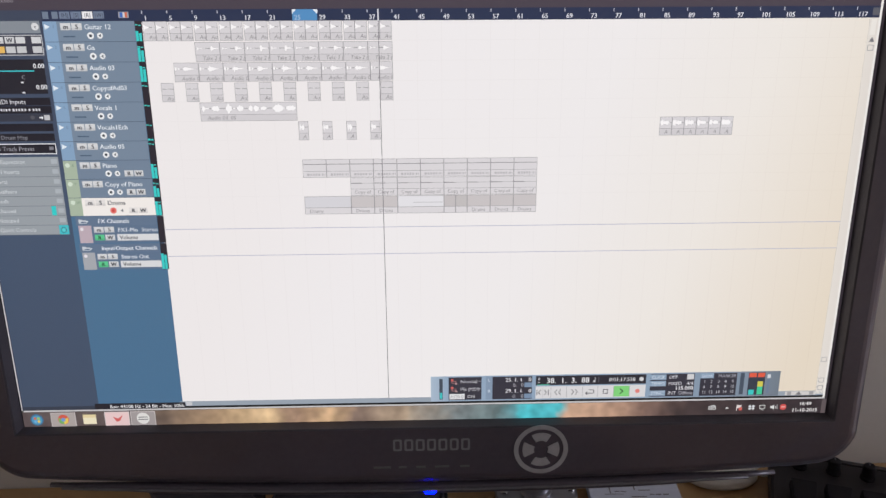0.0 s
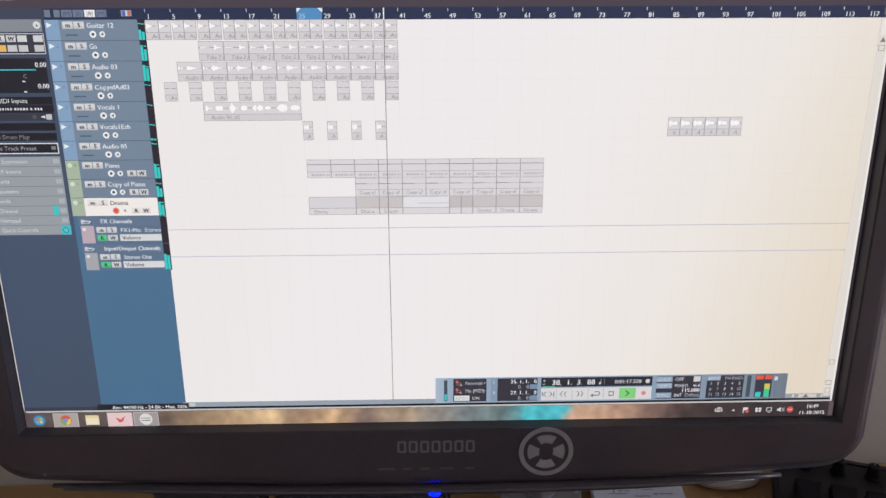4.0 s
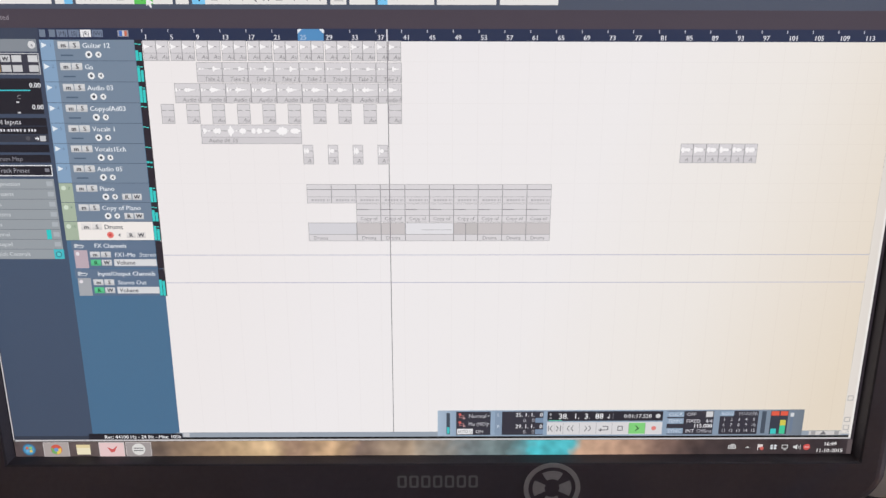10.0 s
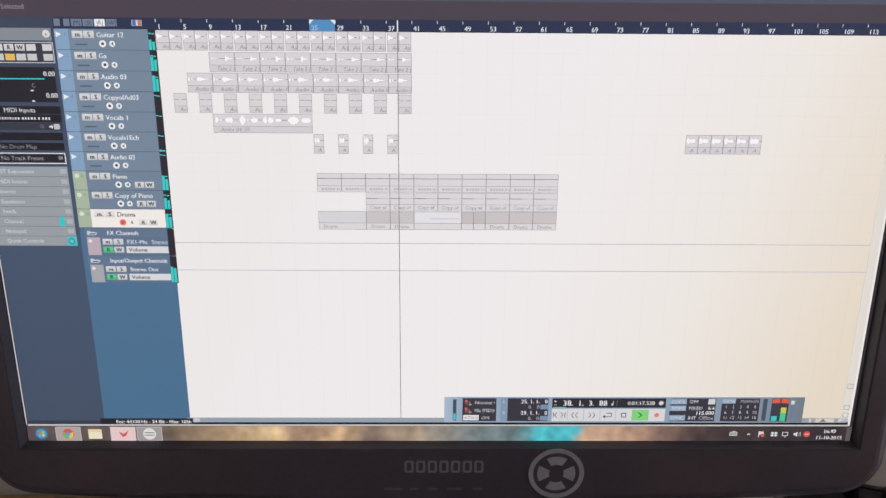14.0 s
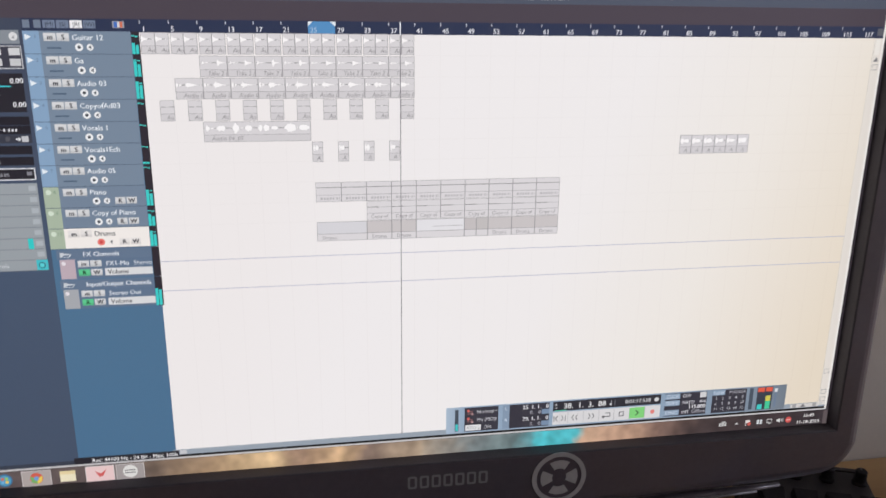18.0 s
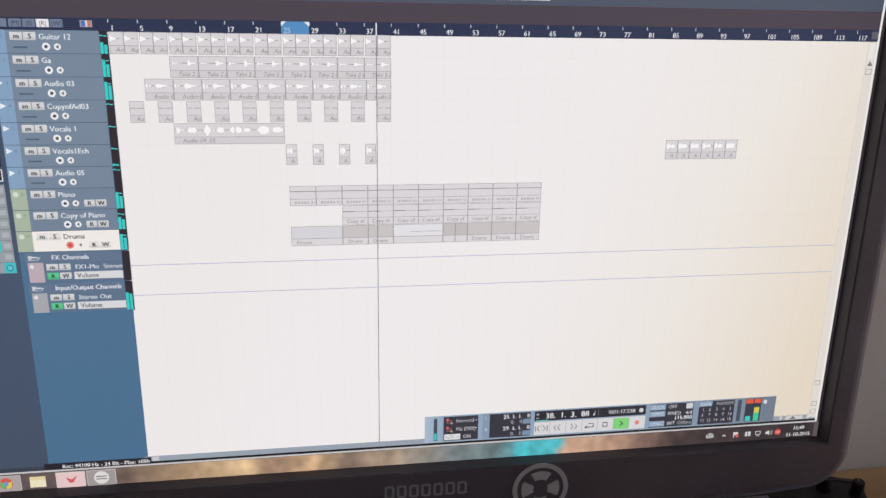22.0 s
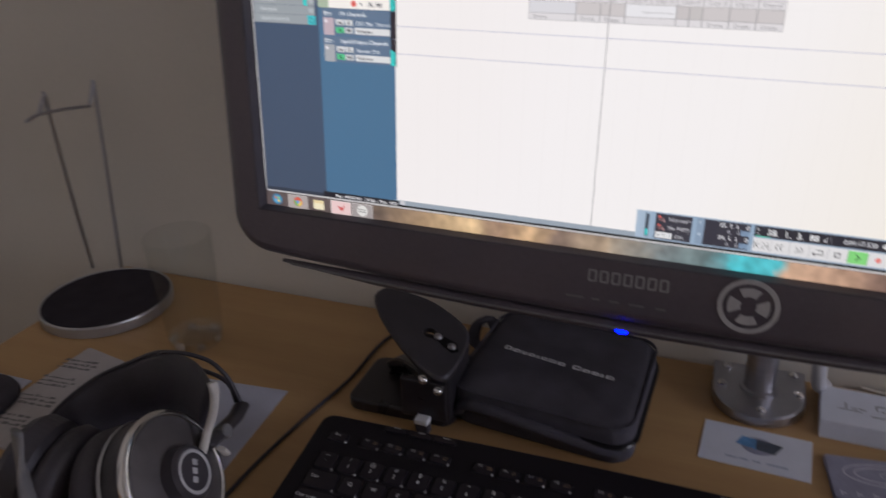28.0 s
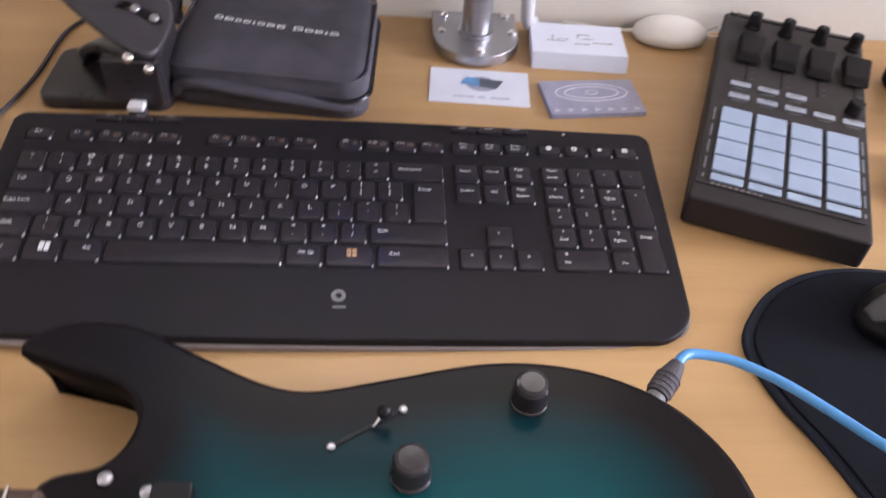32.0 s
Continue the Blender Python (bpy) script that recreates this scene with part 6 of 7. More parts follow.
part("hinge_plate", box(0.004, 0.0, 0.05, 0.05, 0.008, 0.06, 0.002), CLAMPM, clampst, "glossy black hinge plate")
part("hinge_side", box(0.044, -0.05, 0.011, 0.05, 0.006, 0.054, 0.002), CLAMPM, clampst, "glossy black side plate")
for rx, ry, rz in ((0.029, -0.054, 0.054), (0.042, -0.054, 0.045)):
    part("rivet", lathe([(0.0042, -0.001), (0.004, 0.0012), (0.0028, 0.0026), (0, 0.0031)], 18, pose(rx, ry, rz, 50, 10, 0)), CHROME, clampst, smooth=True)

tagged(part("usb_plug", box(-0.0062, -0.005, 0, 0.0062, 0.005, 0.005, 0.0012), WHITEP, None, m=pose(-0.1725, 0.0585, DZ + 0.011, 0, 0, -3)), "small white plug lying behind the keyboard", "plug")
tray = tagged(part("usb_lead", box(-0.006, -0.0045, 0, 0.006, 0.0045, 0.0109, 0.0015), RUBBER, None, m=pose(-0.1725, 0.0595, DZ, 0, 0, 2)), "black flat lead end behind the keyboard", "lead")
tagged(part("black_cable", sweep(spline([(-0.225, 0.233, DZ + 0.0021), (-0.262, 0.19, DZ + 0.0021), (-0.268, 0.11, DZ + 0.0021), (-0.279, 0.047, DZ + 0.0021), (-0.288, -0.02, DZ + 0.0021), (-0.292, -0.08, DZ + 0.0021), (-0.302, -0.17, DZ + 0.0021), (-0.33, -0.27, DZ + 0.0021)], 10), 0.0017, 10), RUBBER, None, smooth=True), "thin black cable lying on the desk", "cable")

# ---- small things along the wall ----
soap = thing("pebble_mouse", "cream oval pebble-shaped plastic pod with a cord", "pod", pose(0.282, 0.213, DZ, 0, 0, -4))
part("shell", lathe([(0, 0.0), (0.6, 0.0), (0.92, 0.1), (1.0, 0.3), (0.95, 0.55), (0.75, 0.82), (0.4, 0.97), (0, 1.0)], 40, Matrix.Diagonal((0.036, 0.022, 0.021, 1))), CREAM, soap, smooth=True)
part("cord", sweep(spline([(0.034, 0.004, 0.009), (0.045, 0.008, 0.014), (0.05, 0.0, 0.012), (0.042, -0.004, 0.008), (0.034, 0.0, 0.009)], 6), 0.0014, 8), CREAM, soap, smooth=True)
part("cord", sweep(spline([(-0.034, 0.0, 0.008), (-0.05, 0.004, 0.004), (-0.075, 0.012, 0.002), (-0.1, 0.016, 0.0016)], 6), 0.0016, 8), CREAM, soap, smooth=True)

clipb = thing("microphone_clip", "black wedge-shaped plastic clip lying on the desk", "clip", pose(0.484, 0.092, DZ))
rough_edge = random.Random(7)
worn = [(q.x + rough_edge.uniform(-0.0011, 0.0011), q.y + rough_edge.uniform(-0.0011, 0.0011)) for q in spline([(-0.018, 0.062, 0), (-0.009, 0.064, 0), (0.012, 0.057, 0), (0.036, 0.046, 0), (0.041, 0.022, 0), (0.032, 0.002, 0), (0.018, -0.02, 0), (0.004, -0.031, 0), (-0.014, -0.03, 0), (-0.019, -0.014, 0), (-0.02, 0.014, 0)], 4, True)]
part("body", slab(worn, 0.0, 0.02, 0.005), CAPM, clipb)
part("fold", slab([(0.008 + (x - 0.008) * 0.62 + 0.006, 0.012 + (y - 0.012) * 0.6) for x, y in worn], 0.0195, 0.0245, 0.004), NAVYR, clipb, "raised dark fold")
part("knob", lathe([(0.006, 0.02), (0.006, 0.025), (0.005, 0.0265), (0, 0.0265)], 20, pose(-0.011, 0.008, 0)), RUBBER, clipb)
part("tab", box(-0.018, -0.041, 0.0, 0.002, -0.026, 0.012, 0.005), CAPM, clipb)
for i, (x, y, mat, lab) in enumerate(((0.424, 0.0115, CAPM, "small black memory stick with a cap"), (0.4425, -0.0025, CAPM, "small black memory stick with a cap"), (0.4605, -0.0155, NAVYP, "small translucent blue memory stick"))):
    st = thing("memory_stick", lab, "memory stick", pose(x, y, DZ, 0, 0, -36), "memory sticks on the desk")
    w = 0.0099 if i < 2 else 0.0112
    part("body", slab(round_rect(-w, -0.029, w, 0.008, 0.003, 3), 0, 0.0105, 0.003), mat, st)
    part("cap", slab(round_rect(-w * 0.94, 0.009, w * 0.94, 0.029, 0.003, 3), 0.0004, 0.0098, 0.003), mat, st)
    part("label_mark", box(-w * 0.5, 0.016, 0.0099, w * 0.5, 0.02, 0.01), GREYP, st)
bag = thing("cloth_bag", "low dark cloth bag lying on the desk by the wall", "bag", pose(0.608, 0.115, DZ))
part("body", pillow(0.062, 0.045, 0.0, 0.062, 0.03, 0.008), NAVY, bag, smooth=True)
part("strap", sweep(spline([(-0.04, -0.02, 0.0655), (-0.01, -0.005, 0.07), (0.03, 0.01, 0.0665), (0.058, 0.02, 0.05)], 8), 0.0035, 8, 0.5), RUBBER, bag, smooth=True)
cord = tagged(part("wall_cord", sweep(spline([(0.57, 0.187, DZ + 0.0022), (0.6, 0.206, DZ + 0.0024), (0.6155, 0.2155, DZ + 0.006), (0.623, 0.218, DZ + 0.03), (0.631, 0.2195, DZ + 0.065), (0.645, 0.2205, DZ + 0.14), (0.66, 0.221, DZ + 0.3), (0.665, 0.221, DZ + 0.5)], 8), 0.0021, 10), RUBBER, None, smooth=True), "black cord running down the wall to the desk", "cord")

# ---- mouse pad, mouse ----
pad_outline = spline([(0.2395, -0.158, 0), (0.2525, -0.132, 0), (0.276, -0.1085, 0), (0.309, -0.0935, 0), (0.348, -0.09, 0), (0.395, -0.1, 0), (0.44, -0.125, 0), (0.474, -0.165, 0), (0.470, -0.215, 0), (0.455, -0.265, 0), (0.432, -0.32, 0), (0.38, -0.345, 0), (0.325, -0.335, 0), (0.287, -0.295, 0), (0.264, -0.235, 0), (0.246, -0.195, 0)], 6, True)
mpad = thing("mouse_pad", "navy cloth mouse pad with a padded wrist rest", "mouse pad")
part("base", slab([(q.x, q.y) for q in pad_outline], DZ, DZ + 0.005, 0.0025, 3), NAVYR, mpad, "dark blue rubber edge with its sheen painted in")
part("cloth_top", slab([(0.356 + (q.x - 0.356) * 0.95, -0.21 + (q.y + 0.21) * 0.95) for q in pad_outline], DZ + 0.005, DZ + 0.0062, 0.0012, 2), NAVY, mpad)
rest = bmesh.new()
bmesh.ops.create_uvsphere(rest, u_segments=28, v_segments=14, radius=1)
rest.transform(pose(0.358, -0.288, DZ + 0.005) @ Matrix.Diagonal((0.078, 0.046, 0.017, 1)))
part("wrist_rest", rest, NAVYR, mpad, smooth=True)
MOUSEM = surface("black_mouse_shell", (0.008, 0.0072, 0.008), 0.5, spec=0.12, vary=0.2, scale=40, bump=0.05)
mouse = thing("computer_mouse", "black mouse with a grey top panel, on the mouse pad", "mouse", pose(0.368, -0.1385, DZ + 0.0062, 0, 0, 99))
part("shell", lathe([(0, 0.0), (0.8, 0.0), (1.0, 0.18), (0.97, 0.45), (0.8, 0.75), (0.45, 0.95), (0, 1.0)], 36, Matrix.Diagonal((0.03, 0.056, 0.025, 1))), MOUSEM, mouse, smooth=True)


def mouse_panel():
    """A grey skin over the middle of the shell, pointed at the front."""
    bm = bmesh.new()
    rows = []
    for i in range(15):
        y = -0.92 + 1.84 * i / 14
        half = 0.5 * math.sqrt(max(0.02, 1 - ((y + 0.2) / 1.2) ** 2)) if y > -0.2 else 0.5
        row = []
        for j in range(9):
            x = half * (j - 4) / 4
            r = min(1.0, math.hypot(x, y))
            z = 1.0 - 0.55 * r ** 3.2
            row.append(bm.verts.new((x * 0.0302, y * 0.0563, z * 0.0253 + 0.0004)))
        rows.append(row)
    for a, b in zip(rows, rows[1:]):
        for j in range(8):
            bm.faces.new((a[j], a[j + 1], b[j + 1], b[j]))
    edge = bmesh.ops.extrude_face_region(bm, geom=bm.faces[:])
    for v in edge["geom"]:
        if isinstance(v, bmesh.types.BMVert):
            v.co.z -= 0.0025
    bmesh.ops.recalc_face_normals(bm, faces=bm.faces[:])
    return bm


part("top_panel", mouse_panel(), surface("grey_mouse_panel", (0.034, 0.032, 0.033), 0.5, vary=0.15, scale=40, bump=0.05), mouse, "matt grey top panel", smooth=True)
part("wheel", lathe([(0.006, -0.003), (0.0075, -0.0015), (0.0075, 0.0015), (0.006, 0.003)], 20, pose(0, 0.025, 0.0215, 0, 90, 0)), RUBBER, mouse)

# ---- guitar ----
G_TOP = 0.043
guitar = thing("electric_guitar", "electric guitar body with a teal burst top, lying on the desk", "guitar", pose(0, 0, DZ))
G_OUT = spline([(-0.167, -0.194, 0), (-0.148, -0.178, 0), (-0.112, -0.1785, 0), (-0.07, -0.2, 0), (-0.025, -0.2195, 0), (0.022, -0.2115, 0), (0.079, -0.2, 0), (0.13, -0.2055, 0), (0.172, -0.229, 0), (0.197, -0.275, 0), (0.192, -0.35, 0), (0.168, -0.42, 0), (0.115, -0.455, 0), (0.05, -0.448, 0), (-0.01, -0.425, 0), (-0.055, -0.43, 0), (-0.11, -0.445, 0), (-0.135, -0.43, 0), (-0.11, -0.395, 0), (-0.098, -0.362, 0), (-0.136, -0.352, 0), (-0.136, -0.275, 0), (-0.108, -0.262, 0), (-0.0985, -0.246, 0), (-0.1, -0.23, 0), (-0.114, -0.2165, 0), (-0.145, -0.2055, 0)], 6, True)


from mathutils.geometry import delaunay_2d_cdt


def guitar_body():
    """A slab with rounded rims; its burst follows the distance from the rim."""
    bm = bmesh.new()
    uv = bm.loops.layers.uv.new("burst")
    pts = [Vector((q.x, q.y)) for q in G_OUT]
    n = len(pts)
    area = sum(pts[i].x * pts[(i + 1) % n].y - pts[(i + 1) % n].x * pts[i].y for i in range(n))
    if area < 0:
        pts.reverse()

    def inset(ring, d):
        out = []
        m = len(ring)
        for i in range(m):
            t = (ring[(i + 1) % m] - ring[i - 1]).normalized()
            out.append(ring[i] + Vector((-t.y, t.x)) * d)
        for _ in range(2):
            out = [(out[i - 1] + out[i] * 2 + out[(i + 1) % m]) / 4 for i in range(m)]
        return out
    rims = [(inset(pts, 0.0095), 0.0, 0), (inset(pts, 0.0085), 0.012, 0), (inset(pts, 0.005), 0.021, 0), (inset(pts, 0.0015), 0.029, 0), (pts, G_TOP - 0.007, 0)]
    p1 = inset(pts, 0.0015)
    p2 = inset(p1, 0.003)
    rims += [(p1, G_TOP - 0.002, 0.0), (p2, G_TOP - 0.0002, 0.05)]
    rows = [([bm.verts.new((p.x, p.y, z)) for p in ring], d) for ring, z, d in rims]
    depth = {}
    for vs, d in rows:
        for v in vs:
            depth[v] = d
    for (a, _), (b, _) in zip(rows, rows[1:]):
        for i in range(n):
            bm.faces.new((a[i], a[(i + 1) % n], b[(i + 1) % n], b[i]))
    bm.faces.new(list(reversed(rows[0][0])))
    rim = rows[-1][0]
    ring2 = [Vector((v.co.x, v.co.y)) for v in rim]
    dots = [Vector((-0.17 + 0.009 * i + 0.0045 * (j % 2), -0.46 + 0.008 * j)) for i in range(42) for j in range(37)]
    dots = [d for d in dots if min((d - q).length for q in ring2) > 0.005]
    vs2, _, fs2, *_ = delaunay_2d_cdt(ring2 + dots, [], [list(range(n))], 1, 1e-7)
    top_verts = [rim[i] if i < n and (Vector(q) - ring2[i]).length < 1e-6 else bm.verts.new((q[0], q[1], G_TOP - 0.0002)) for i, q in enumerate(vs2)]
    for f in fs2:
        try:
            bm.faces.new([top_verts[i] for i in f])
        except ValueError:
            pass
    edge_pts = np.array([(p.x, p.y) for p in pts])
    for f in bm.faces:
        for lp in f.loops:
            v = lp.vert
            if v in depth:
                d = depth[v]
            else:
                d = float(np.sqrt(((edge_pts - (v.co.x, v.co.y)) ** 2).sum(1)).min()) / 0.085
            lp[uv].uv = (min(1.0, d), 0.5)
    return bm


gb = part("body", guitar_body(), BURST, guitar, smooth=False)
gb.data.materials.append(surface("dark_lacquered_side", (0.005, 0.0036, 0.0044), 0.55, vary=0.2, scale=40, bump=0.05, spec=0.06))
for p in gb.data.polygons:
    p.use_smooth = abs(p.normal.z) < 0.98
    if p.normal.z < 0.35:
        p.material_index = 1
for kx_, ky_ in ((0.034, -0.268), (0.0935, -0.2265)):
    part("control_knob", lathe([(0.0098, G_TOP), (0.0098, G_TOP + 0.0012), (0.0092, G_TOP + 0.002), (0.0088, G_TOP + 0.0135), (0.0078, G_TOP + 0.0155), (0.006, G_TOP + 0.0163), (0, G_TOP + 0.0165)], 32, pose(kx_, ky_, 0)), surface("black_nickel", (0.035, 0.03, 0.032), 0.24, 0.35, vary=0.25, scale=50, bump=0.05), guitar, "dark glossy metal knob", smooth=False)
part("switch_plate", sweep([(-0.002, -0.2525, G_TOP + 0.0004), (0.029, -0.2335, G_TOP + 0.0004)], 0.001, 8, 0.4), LACQ, guitar)
for sx, sy in ((-0.0035, -0.2535), (0.0305, -0.2325)):
    part("screw", lathe([(0.0023, G_TOP), (0.0021, G_TOP + 0.0012), (0.001, G_TOP + 0.0018), (0, G_TOP + 0.0018)], 14, pose(sx, sy, 0)), STEEL, guitar)
part("switch_lever", sweep([(0.0165, -0.2425, G_TOP + 0.0008), (0.0215, -0.2395, G_TOP + 0.009)], 0.0015, 8), CHROME, guitar)
part("lever_tip", sweep(spline([(0.0195, -0.2407, G_TOP + 0.0062), (0.0212, -0.2397, G_TOP + 0.009), (0.023, -0.2386, G_TOP + 0.012)], 4), 0.0036, 10, taper=lambda s: math.sin(math.pi * (0.12 + 0.76 * s))), LACQ, guitar)
part("pickup", slab(round_rect(-0.0795, -0.335, -0.0615, -0.275, 0.003, 3), G_TOP, G_TOP + 0.008, 0.001, 2), LACQ, guitar)
for sx, sy in ((-0.0825, -0.277), (-0.1025, -0.2705)):
    part("screw", lathe([(0.0036, G_TOP), (0.0034, G_TOP + 0.002), (0.0016, G_TOP + 0.0032), (0, G_TOP + 0.0034)], 14, pose(sx, sy, 0)), STEEL, guitar)
part("neck_end", box(-0.2, -0.352, G_TOP - 0.016, -0.125, -0.278, G_TOP + 0.008, 0.003), surface("dark_rosewood", (0.05, 0.025, 0.018), 0.5, vary=0.3, scale=60), guitar)
for i in range(3):
    part("fret", box(-0.14 - i * 0.014, -0.352, G_TOP + 0.008, -0.1385 - i * 0.014, -0.278, G_TOP + 0.0092, 0.0004), CHROME, guitar)
part("jack_cup", lathe([(0.010, -0.001), (0.010, 0.0012), (0.006, 0.002), (0.0052, 0.0005)], 24, pose(0.1605, -0.2265, 0.026, -60, 0, -38), close=False), CHROME, guitar)
lead = thing("guitar_lead", "bright blue guitar lead with a black jack plug", "cable")
pa, pb, pc_, pd = Vector((0.158, -0.2245, DZ + 0.027)), Vector((0.166, -0.2135, DZ + 0.03)), Vector((0.1765, -0.2005, DZ + 0.032)), Vector((0.181, -0.195, DZ + 0.033))
part("plug", sweep([pa, pb], 0.0052, 16), GREYP, lead, "dull grey plug collar")
part("plug_grip", sweep([pb, pb.lerp(pc_, 0.2), pb.lerp(pc_, 0.8), pc_, pd], 0.0068, 18, taper=lambda s: (0.92, 1.0, 0.97, 0.85, 0.6)[round(s * 4)]), RUBBER, lead, "ribbed black grip")
for i in range(4):
    part("rib", lathe([(0.0069, -0.0007), (0.0073, 0), (0.0069, 0.0007)], 18, Matrix.Translation(pb.lerp(pc_, 0.15 + 0.2 * i)) @ (pc_ - pb).to_track_quat("Z", "Y").to_matrix().to_4x4(), close=False), RUBBER, lead)
part("cord", sweep(spline([pc_.lerp(pd, 0.5), (0.1868, -0.1885, DZ + 0.032), (0.197, -0.186, DZ + 0.0305), (0.2165, -0.189, DZ + 0.0285), (0.2395, -0.201, DZ + 0.0265), (0.2605, -0.218, DZ + 0.025), (0.2845, -0.2405, DZ + 0.024), (0.32, -0.275, DZ + 0.0255), (0.36, -0.31, DZ + 0.022), (0.42, -0.37, DZ + 0.008), (0.48, -0.42, DZ + 0.0035)], 10), 0.003, 12), BLUEC, lead, smooth=True)

# ---- left end of the desk ----
disc = thing("round_stand_base", "round dark disc with a silver rim lying on the desk", "stand base", pose(-0.6005, 0.159, DZ) @ Matrix.Diagonal((1.08, 1.08, 1, 1)))
part("rim", lathe([(0.060, 0.0), (0.0665, 0.001), (0.067, 0.0118), (0.0664, 0.0134), (0.0653, 0.0138), (0.0646, 0.0128)], 64, close=False), SILVER, disc, "silver rim")
part("top", lathe([(0.0, 0.0126), (0.0646, 0.0126), (0.0646, 0.0), (0, 0.0)], 64), FELT, disc, "dark felt top")
glassy = thing("drinking_glass", "clear empty drinking glass with a thick base", "glass", pose(-0.455, 0.126, DZ))
part("bowl", lathe([(0.0287, 0.012), (0.0335, 0.122), (0.0328, 0.1235), (0.0318, 0.122), (0.0272, 0.0122)], 48, close=False), THIN, glassy, "thin clear wall", smooth=True)
part("thick_base", lathe([(0, 0.0), (0.021, 0.0), (0.0255, 0.001), (0.0272, 0.0035), (0.0278, 0.0075), (0.0285, 0.0115), (0.0262, 0.0135), (0.022, 0.0118), (0.013, 0.0095), (0, 0.0085)], 13), THICK, glassy, "thick faceted clear base")
# Glossy beads added round the base to stand in for its glints.
for a in (12, 74, 138, 200, 262, 318):
    foot = bmesh.new()
    bmesh.ops.create_uvsphere(foot, u_segments=14, v_segments=8, radius=1)
    foot.transform(pose(0, 0, 0, 0, 0, a) @ pose(0.0235, 0, 0.0048) @ Matrix.Diagonal((0.0036, 0.005 + 0.002 * (a % 3), 0.0044, 1)))
    part("glint_bead", foot, CAST, glassy, "rounded clear bead added for glints", smooth=True)
wire = tagged(part("wire_stand", sweep(spline([(-0.69, 0.232, DZ + 0.002), (-0.655, 0.196, 0.87), (-0.624, 0.166, 0.985), (-0.623, 0.164, 0.992), (-0.622, 0.157, 0.985), (-0.622, 0.150, 0.977), (-0.622, 0.134, 0.974), (-0.622, 0.150, 0.9765), (-0.625, 0.19, 0.972), (-0.627, 0.222, 0.966), (-0.628, 0.228, 0.968), (-0.629, 0.238, 0.985), (-0.63, 0.2405, 0.98), (-0.638, 0.238, 0.87), (-0.645, 0.233, DZ + 0.002)], 6), 0.0018, 8), STEEL, None, smooth=True), "thin bent wire stand leaning at the wall", "stand")
sheet = tagged(part("paper_sheet", slab([(-0.3165, 0.076), (-0.310, -0.05), (-0.455, -0.055), (-0.452, 0.067)], DZ, DZ + 0.0006), PAPER2, None), "white paper sheet under the headphones", "paper")
leaf = thing("printed_leaflet", "pale folded leaflet with small dark print", "leaflet", pose(-0.541, 0.014, DZ, 0, 0, 4))
part("leaf", slab([(-0.01, 0.066), (0.043, 0.052), (0.03, -0.09), (-0.03, -0.085)], 0.0, 0.002), LEAFP, leaf)
ink = random.Random(11)
for i in range(4):
    pb2 = bmesh.new()
    for j in range(3):
        x = -0.02 + ink.uniform(0, 0.004)
        y = 0.04 - i * 0.03 - j * 0.006
        while x < 0.018:
            w = ink.uniform(0.002, 0.007)
            box(x, y, 0.0021, x + w, y + ink.uniform(0.0012, 0.0038), 0.0022, bm=pb2)
            x += w + ink.uniform(0.001, 0.003)
    part("print", pb2, GREYP, leaf)
pouch = thing("round_pouch", "dark round pouch with a grey strap on white paper", "pouch", pose(-0.613, -0.035, DZ))
part("paper", slab(round_rect(-0.045, -0.055, 0.045, 0.05, 0.001, 2), 0, 0.0006), PAPER2, pouch)
part("body", lathe([(0, 0.0006), (0.04, 0.0006), (0.044, 0.004), (0.042, 0.008), (0.032, 0.011), (0, 0.012)], 36, pose(0.02, 0.0, 0)), NYLON, pouch, smooth=True)
part("strap", strap(spline([(-0.05, -0.05, 0.006), (-0.02, -0.035, 0.012), (0.01, -0.024, 0.014), (0.04, -0.014, 0.012), (0.056, -0.008, 0.006)], 6), 0.022, 0.003), LEAFP, pouch)
part("tag", box(-0.046, 0.028, 0.001, -0.012, 0.047, 0.006, 0.001), REDP, pouch)

# ---- headphones ----
HP0 = Vector((-0.295, -0.1053, DZ))
phones = thing("headphones", "black studio headphones with silver ringed cups, lying on paper", "headphones", Matrix.Translation(HP0))
HC = pose(0, 0, 0.0543, 64, 0, 101)
# the near cup's face looks along its local z, away from the far cup
part("cup_shell", lathe([(0, -0.03), (0.042, -0.03), (0.047, -0.024), (0.049, -0.006), (0.048, 0.0), (0.042, 0.002), (0, 0.002)], 56), BLACK, phones, m=HC, smooth=False)
part("cup_ring", lathe([(0.0488, -0.004), (0.0502, 0.0), (0.0496, 0.003), (0.047, 0.0052), (0.0448, 0.004), (0.0442, 0.002)], 64, close=False), CHROME, phones, "bright silver ring", m=HC, smooth=True)
part("rear_ring", lathe([(0.0478, -0.024), (0.0492, -0.0215), (0.0488, -0.019)], 64, close=False), SILVER, phones, "thin silver rear ring", m=HC, smooth=True)
part("cup_face", lathe([(0, 0.007), (0.02, 0.0065), (0.038, 0.0045), (0.0444, 0.0022)], 56, close=False), surface("dark_metal_mesh", (0.085, 0.075, 0.075), 0.5, 0.3, vary=0.3, scale=60, bump=0.6, fine=1600), phones, m=HC, smooth=True)
hub = part("hub", lathe([(0.0205, 0.004), (0.0198, 0.016), (0.0178, 0.0188), (0, 0.0188)], 40), BLACK, phones, m=HC)
part("hub_ring", lathe([(0.0134, 0.0189), (0.0142, 0.0196), (0.0154, 0.0196), (0.0161, 0.0189)], 40, close=False), LIGHTG, hub, "pale grey ring")
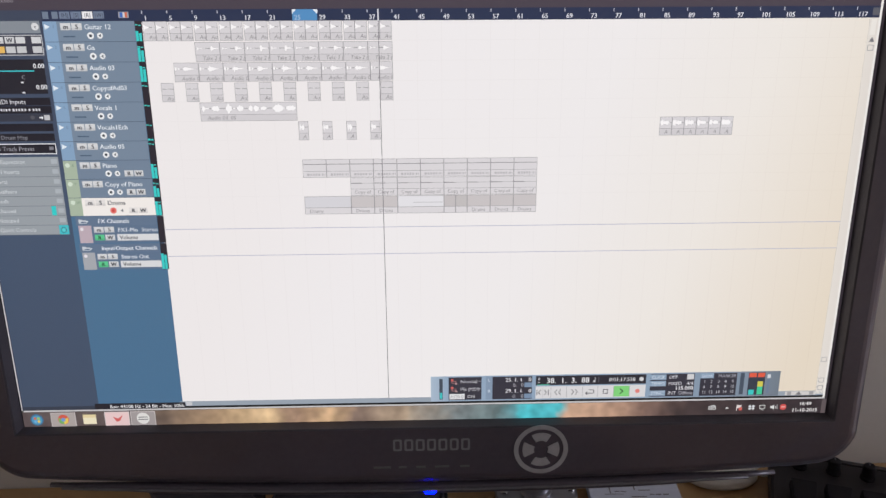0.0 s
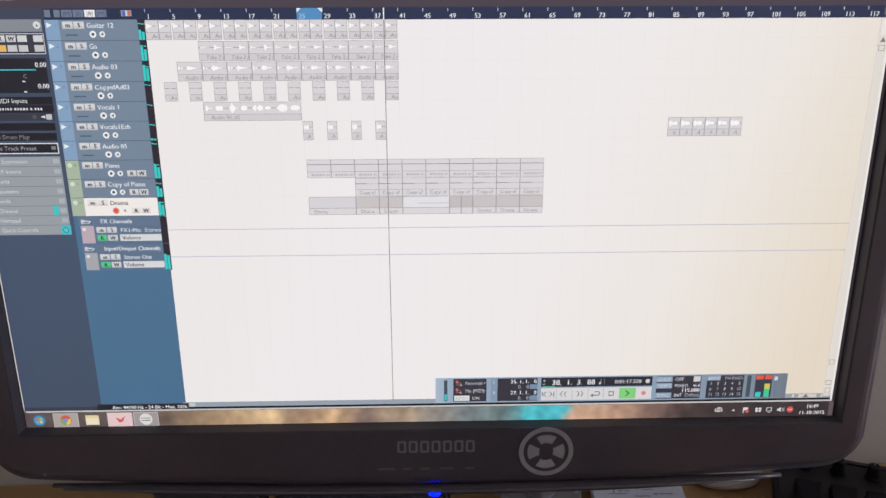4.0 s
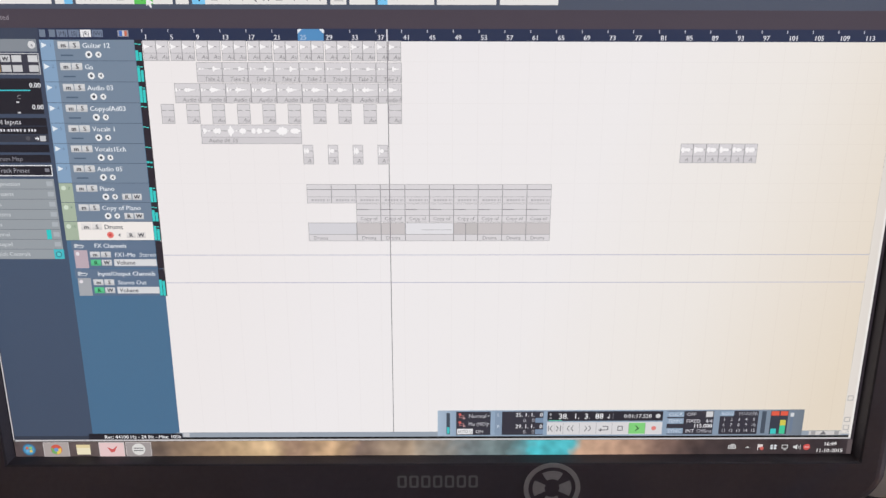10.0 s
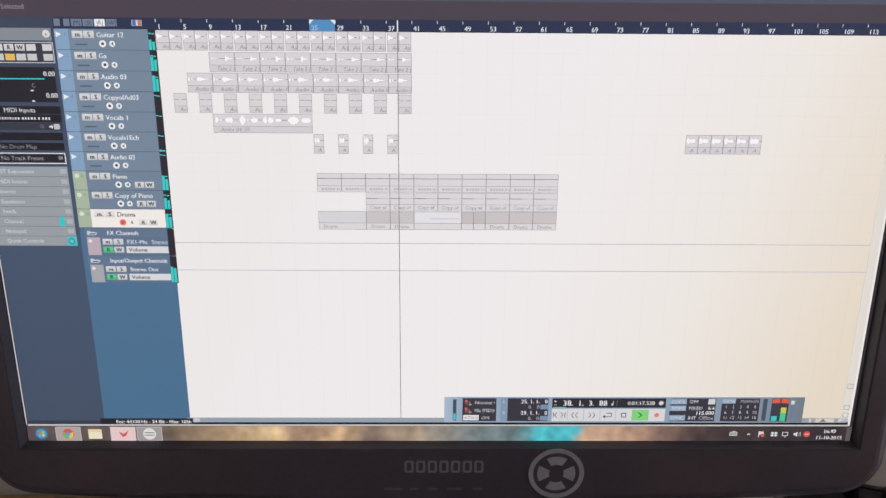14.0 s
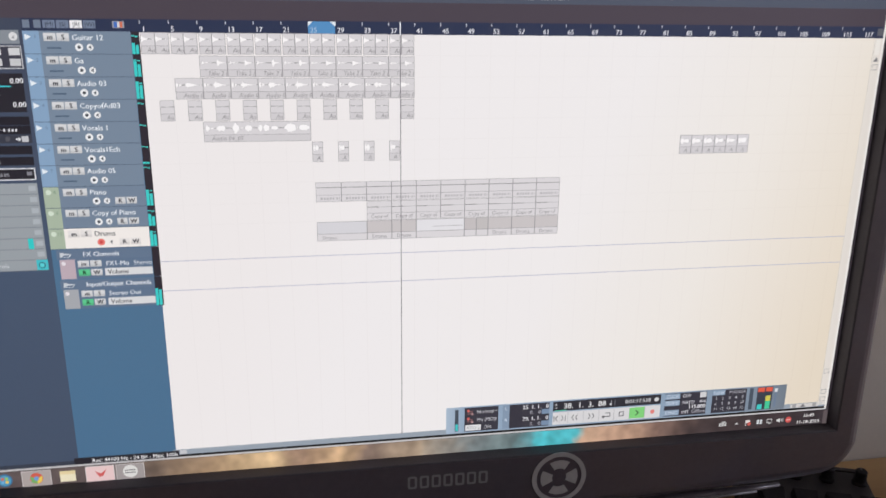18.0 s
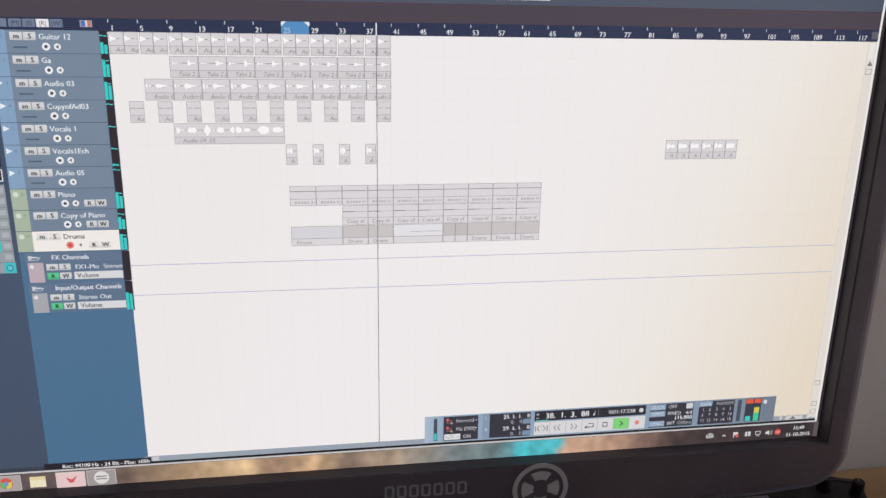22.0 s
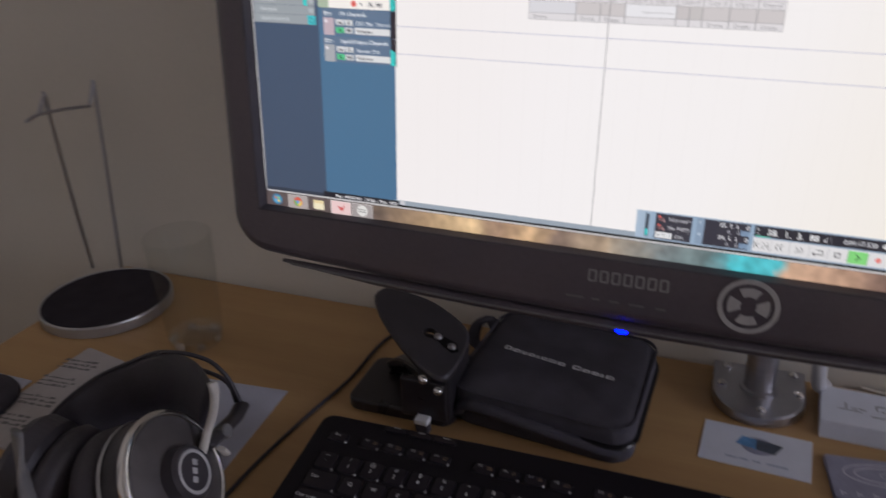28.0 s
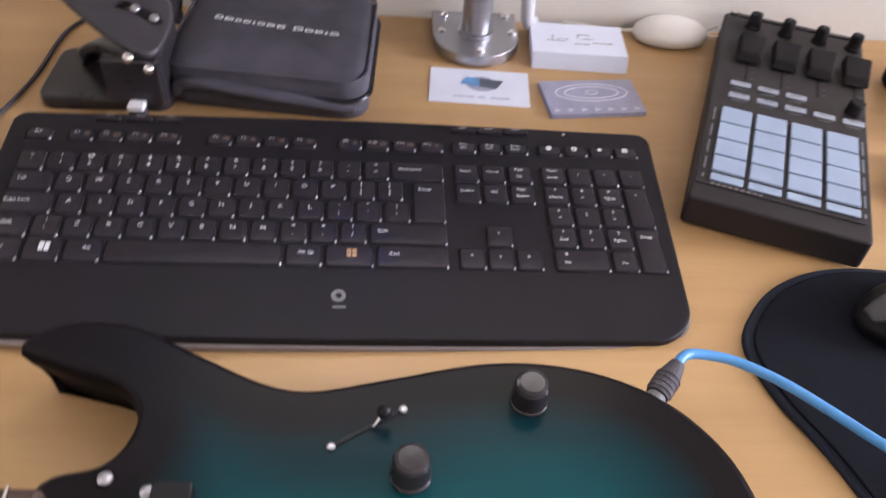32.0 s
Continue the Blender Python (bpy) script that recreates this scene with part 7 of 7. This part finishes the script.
for i in range(3):
    part("maker_mark", box(-0.0088 + i * 0.0062, -0.0024, 0.0189, -0.0046 + i * 0.0062, 0.0024, 0.0191), LIGHTG, hub, "pale printed bar", m=pose(0, 0, 0, 0, 0, -138))
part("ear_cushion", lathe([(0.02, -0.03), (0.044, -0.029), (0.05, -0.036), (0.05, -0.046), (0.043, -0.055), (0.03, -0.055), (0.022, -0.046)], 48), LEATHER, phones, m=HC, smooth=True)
FC = pose(-0.118, -0.02, 0.046, 72, 0, -80)
part("far_cup", lathe([(0, -0.02), (0.036, -0.02), (0.043, -0.014), (0.044, 0.0), (0.04, 0.006), (0, 0.008)], 48), BLACK, phones, m=FC)
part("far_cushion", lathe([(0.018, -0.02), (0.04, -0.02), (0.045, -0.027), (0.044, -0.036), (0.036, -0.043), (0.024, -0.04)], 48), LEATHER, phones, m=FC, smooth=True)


def head_strap():
    """A wide leather strap standing on edge in a loop from cup to cup, padded in the middle."""
    edge = spline([(-0.2912, -0.055, 0.8532), (-0.3237, -0.03, 0.8497), (-0.3598, -0.01, 0.837), (-0.3896, -0.005, 0.8265), (-0.4151, -0.01, 0.8144), (-0.4361, -0.025, 0.8066), (-0.4467, -0.05, 0.7989), (-0.44, -0.09, 0.7986)], 6)
    mid = Vector((-0.365, -0.09, 0))
    bm = bmesh.new()
    prev = None
    for k, q in enumerate(edge):
        out = Vector((q.x - mid.x, q.y - mid.y, 0)).normalized()
        drop = min(0.05, q.z - DZ - 0.004)
        cur = []
        for f, b in ((0, 0.0), (0.06, 0.0012), (0.35, 0.003), (0.7, 0.0025), (1.0, 0.0)):
            cur.append(bm.verts.new(q - Vector((0, 0, drop * f)) - out * (0.016 * f + b)))
        for f, b in ((1.0, 0.002), (0.7, 0.004), (0.35, 0.0045), (0.06, 0.003)):
            cur.append(bm.verts.new(q - Vector((0, 0, drop * f)) + out * (b - 0.016 * f)))
        if prev:
            for j in range(9):
                bm.faces.new((prev[j], prev[(j + 1) % 9], cur[(j + 1) % 9], cur[j]))
        else:
            bm.faces.new(cur)
        prev = cur
    bm.faces.new(prev)
    bmesh.ops.recalc_face_normals(bm, faces=bm.faces[:])
    bm.transform(Matrix.Translation(-HP0))
    return bm


def band(pts, r, squash=1.0):
    bm = sweep(spline(pts, 6), r, 10, squash)
    bm.transform(Matrix.Translation(-HP0))
    return bm


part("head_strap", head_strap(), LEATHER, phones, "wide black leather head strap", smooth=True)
part("band_wire", band([(-0.3019, -0.02, 0.7903), (-0.3104, -0.002, 0.7914), (-0.316, 0.0, 0.8048), (-0.3215, 0.0, 0.8172), (-0.3325, -0.001, 0.8284), (-0.3467, -0.003, 0.8335), (-0.3617, -0.006, 0.8355), (-0.391, 0.0, 0.826), (-0.418, -0.005, 0.8135), (-0.44, -0.022, 0.805), (-0.452, -0.05, 0.796), (-0.446, -0.09, 0.793)], 0.0019), BLACK, phones, smooth=True)
part("band_wire", band([(-0.316, 0.0, 0.7915), (-0.325, 0.006, 0.803), (-0.34, 0.007, 0.81), (-0.37, 0.008, 0.81), (-0.42, 0.002, 0.795), (-0.455, -0.04, 0.782), (-0.45, -0.09, 0.78)], 0.0019), BLACK, phones, smooth=True)
part("strap_edge", band([(-0.2895, -0.0545, 0.8535), (-0.2885, -0.0562, 0.843), (-0.2885, -0.0615, 0.831), (-0.289, -0.071, 0.82), (-0.2885, -0.081, 0.809)], 0.0038, 0.6), BEIGE, phones, "pale stitched strap end", smooth=True)
part("far_ring", band([(-0.366, -0.157, 0.868), (-0.3675, -0.1605, 0.845), (-0.371, -0.1615, 0.811), (-0.376, -0.16, 0.785)], 0.0068, 0.4), GREYP, phones, "dull grey edge of the far cup", smooth=True)
part("slider", band([(-0.2885, -0.075, 0.812), (-0.2905, -0.058, 0.8085), (-0.296, -0.04, 0.802), (-0.303, -0.02, 0.794), (-0.3105, -0.001, 0.79)], 0.0068, 0.6), BLACK, phones, smooth=True)
part("slider_knob", lathe([(0.0056, 0), (0.0056, 0.006), (0.0048, 0.0072), (0, 0.0072)], 24), GREYP, phones, m=Matrix.Translation(Vector((-0.29, -0.055, 0.8078)) - HP0) @ pose(0, 0, 0, 64, 0, 101))
part("slider_tab", band([(-0.2835, -0.066, 0.803), (-0.2845, -0.062, 0.797), (-0.2865, -0.058, 0.791)], 0.0036, 0.6), BEIGE, phones, "pale tab")
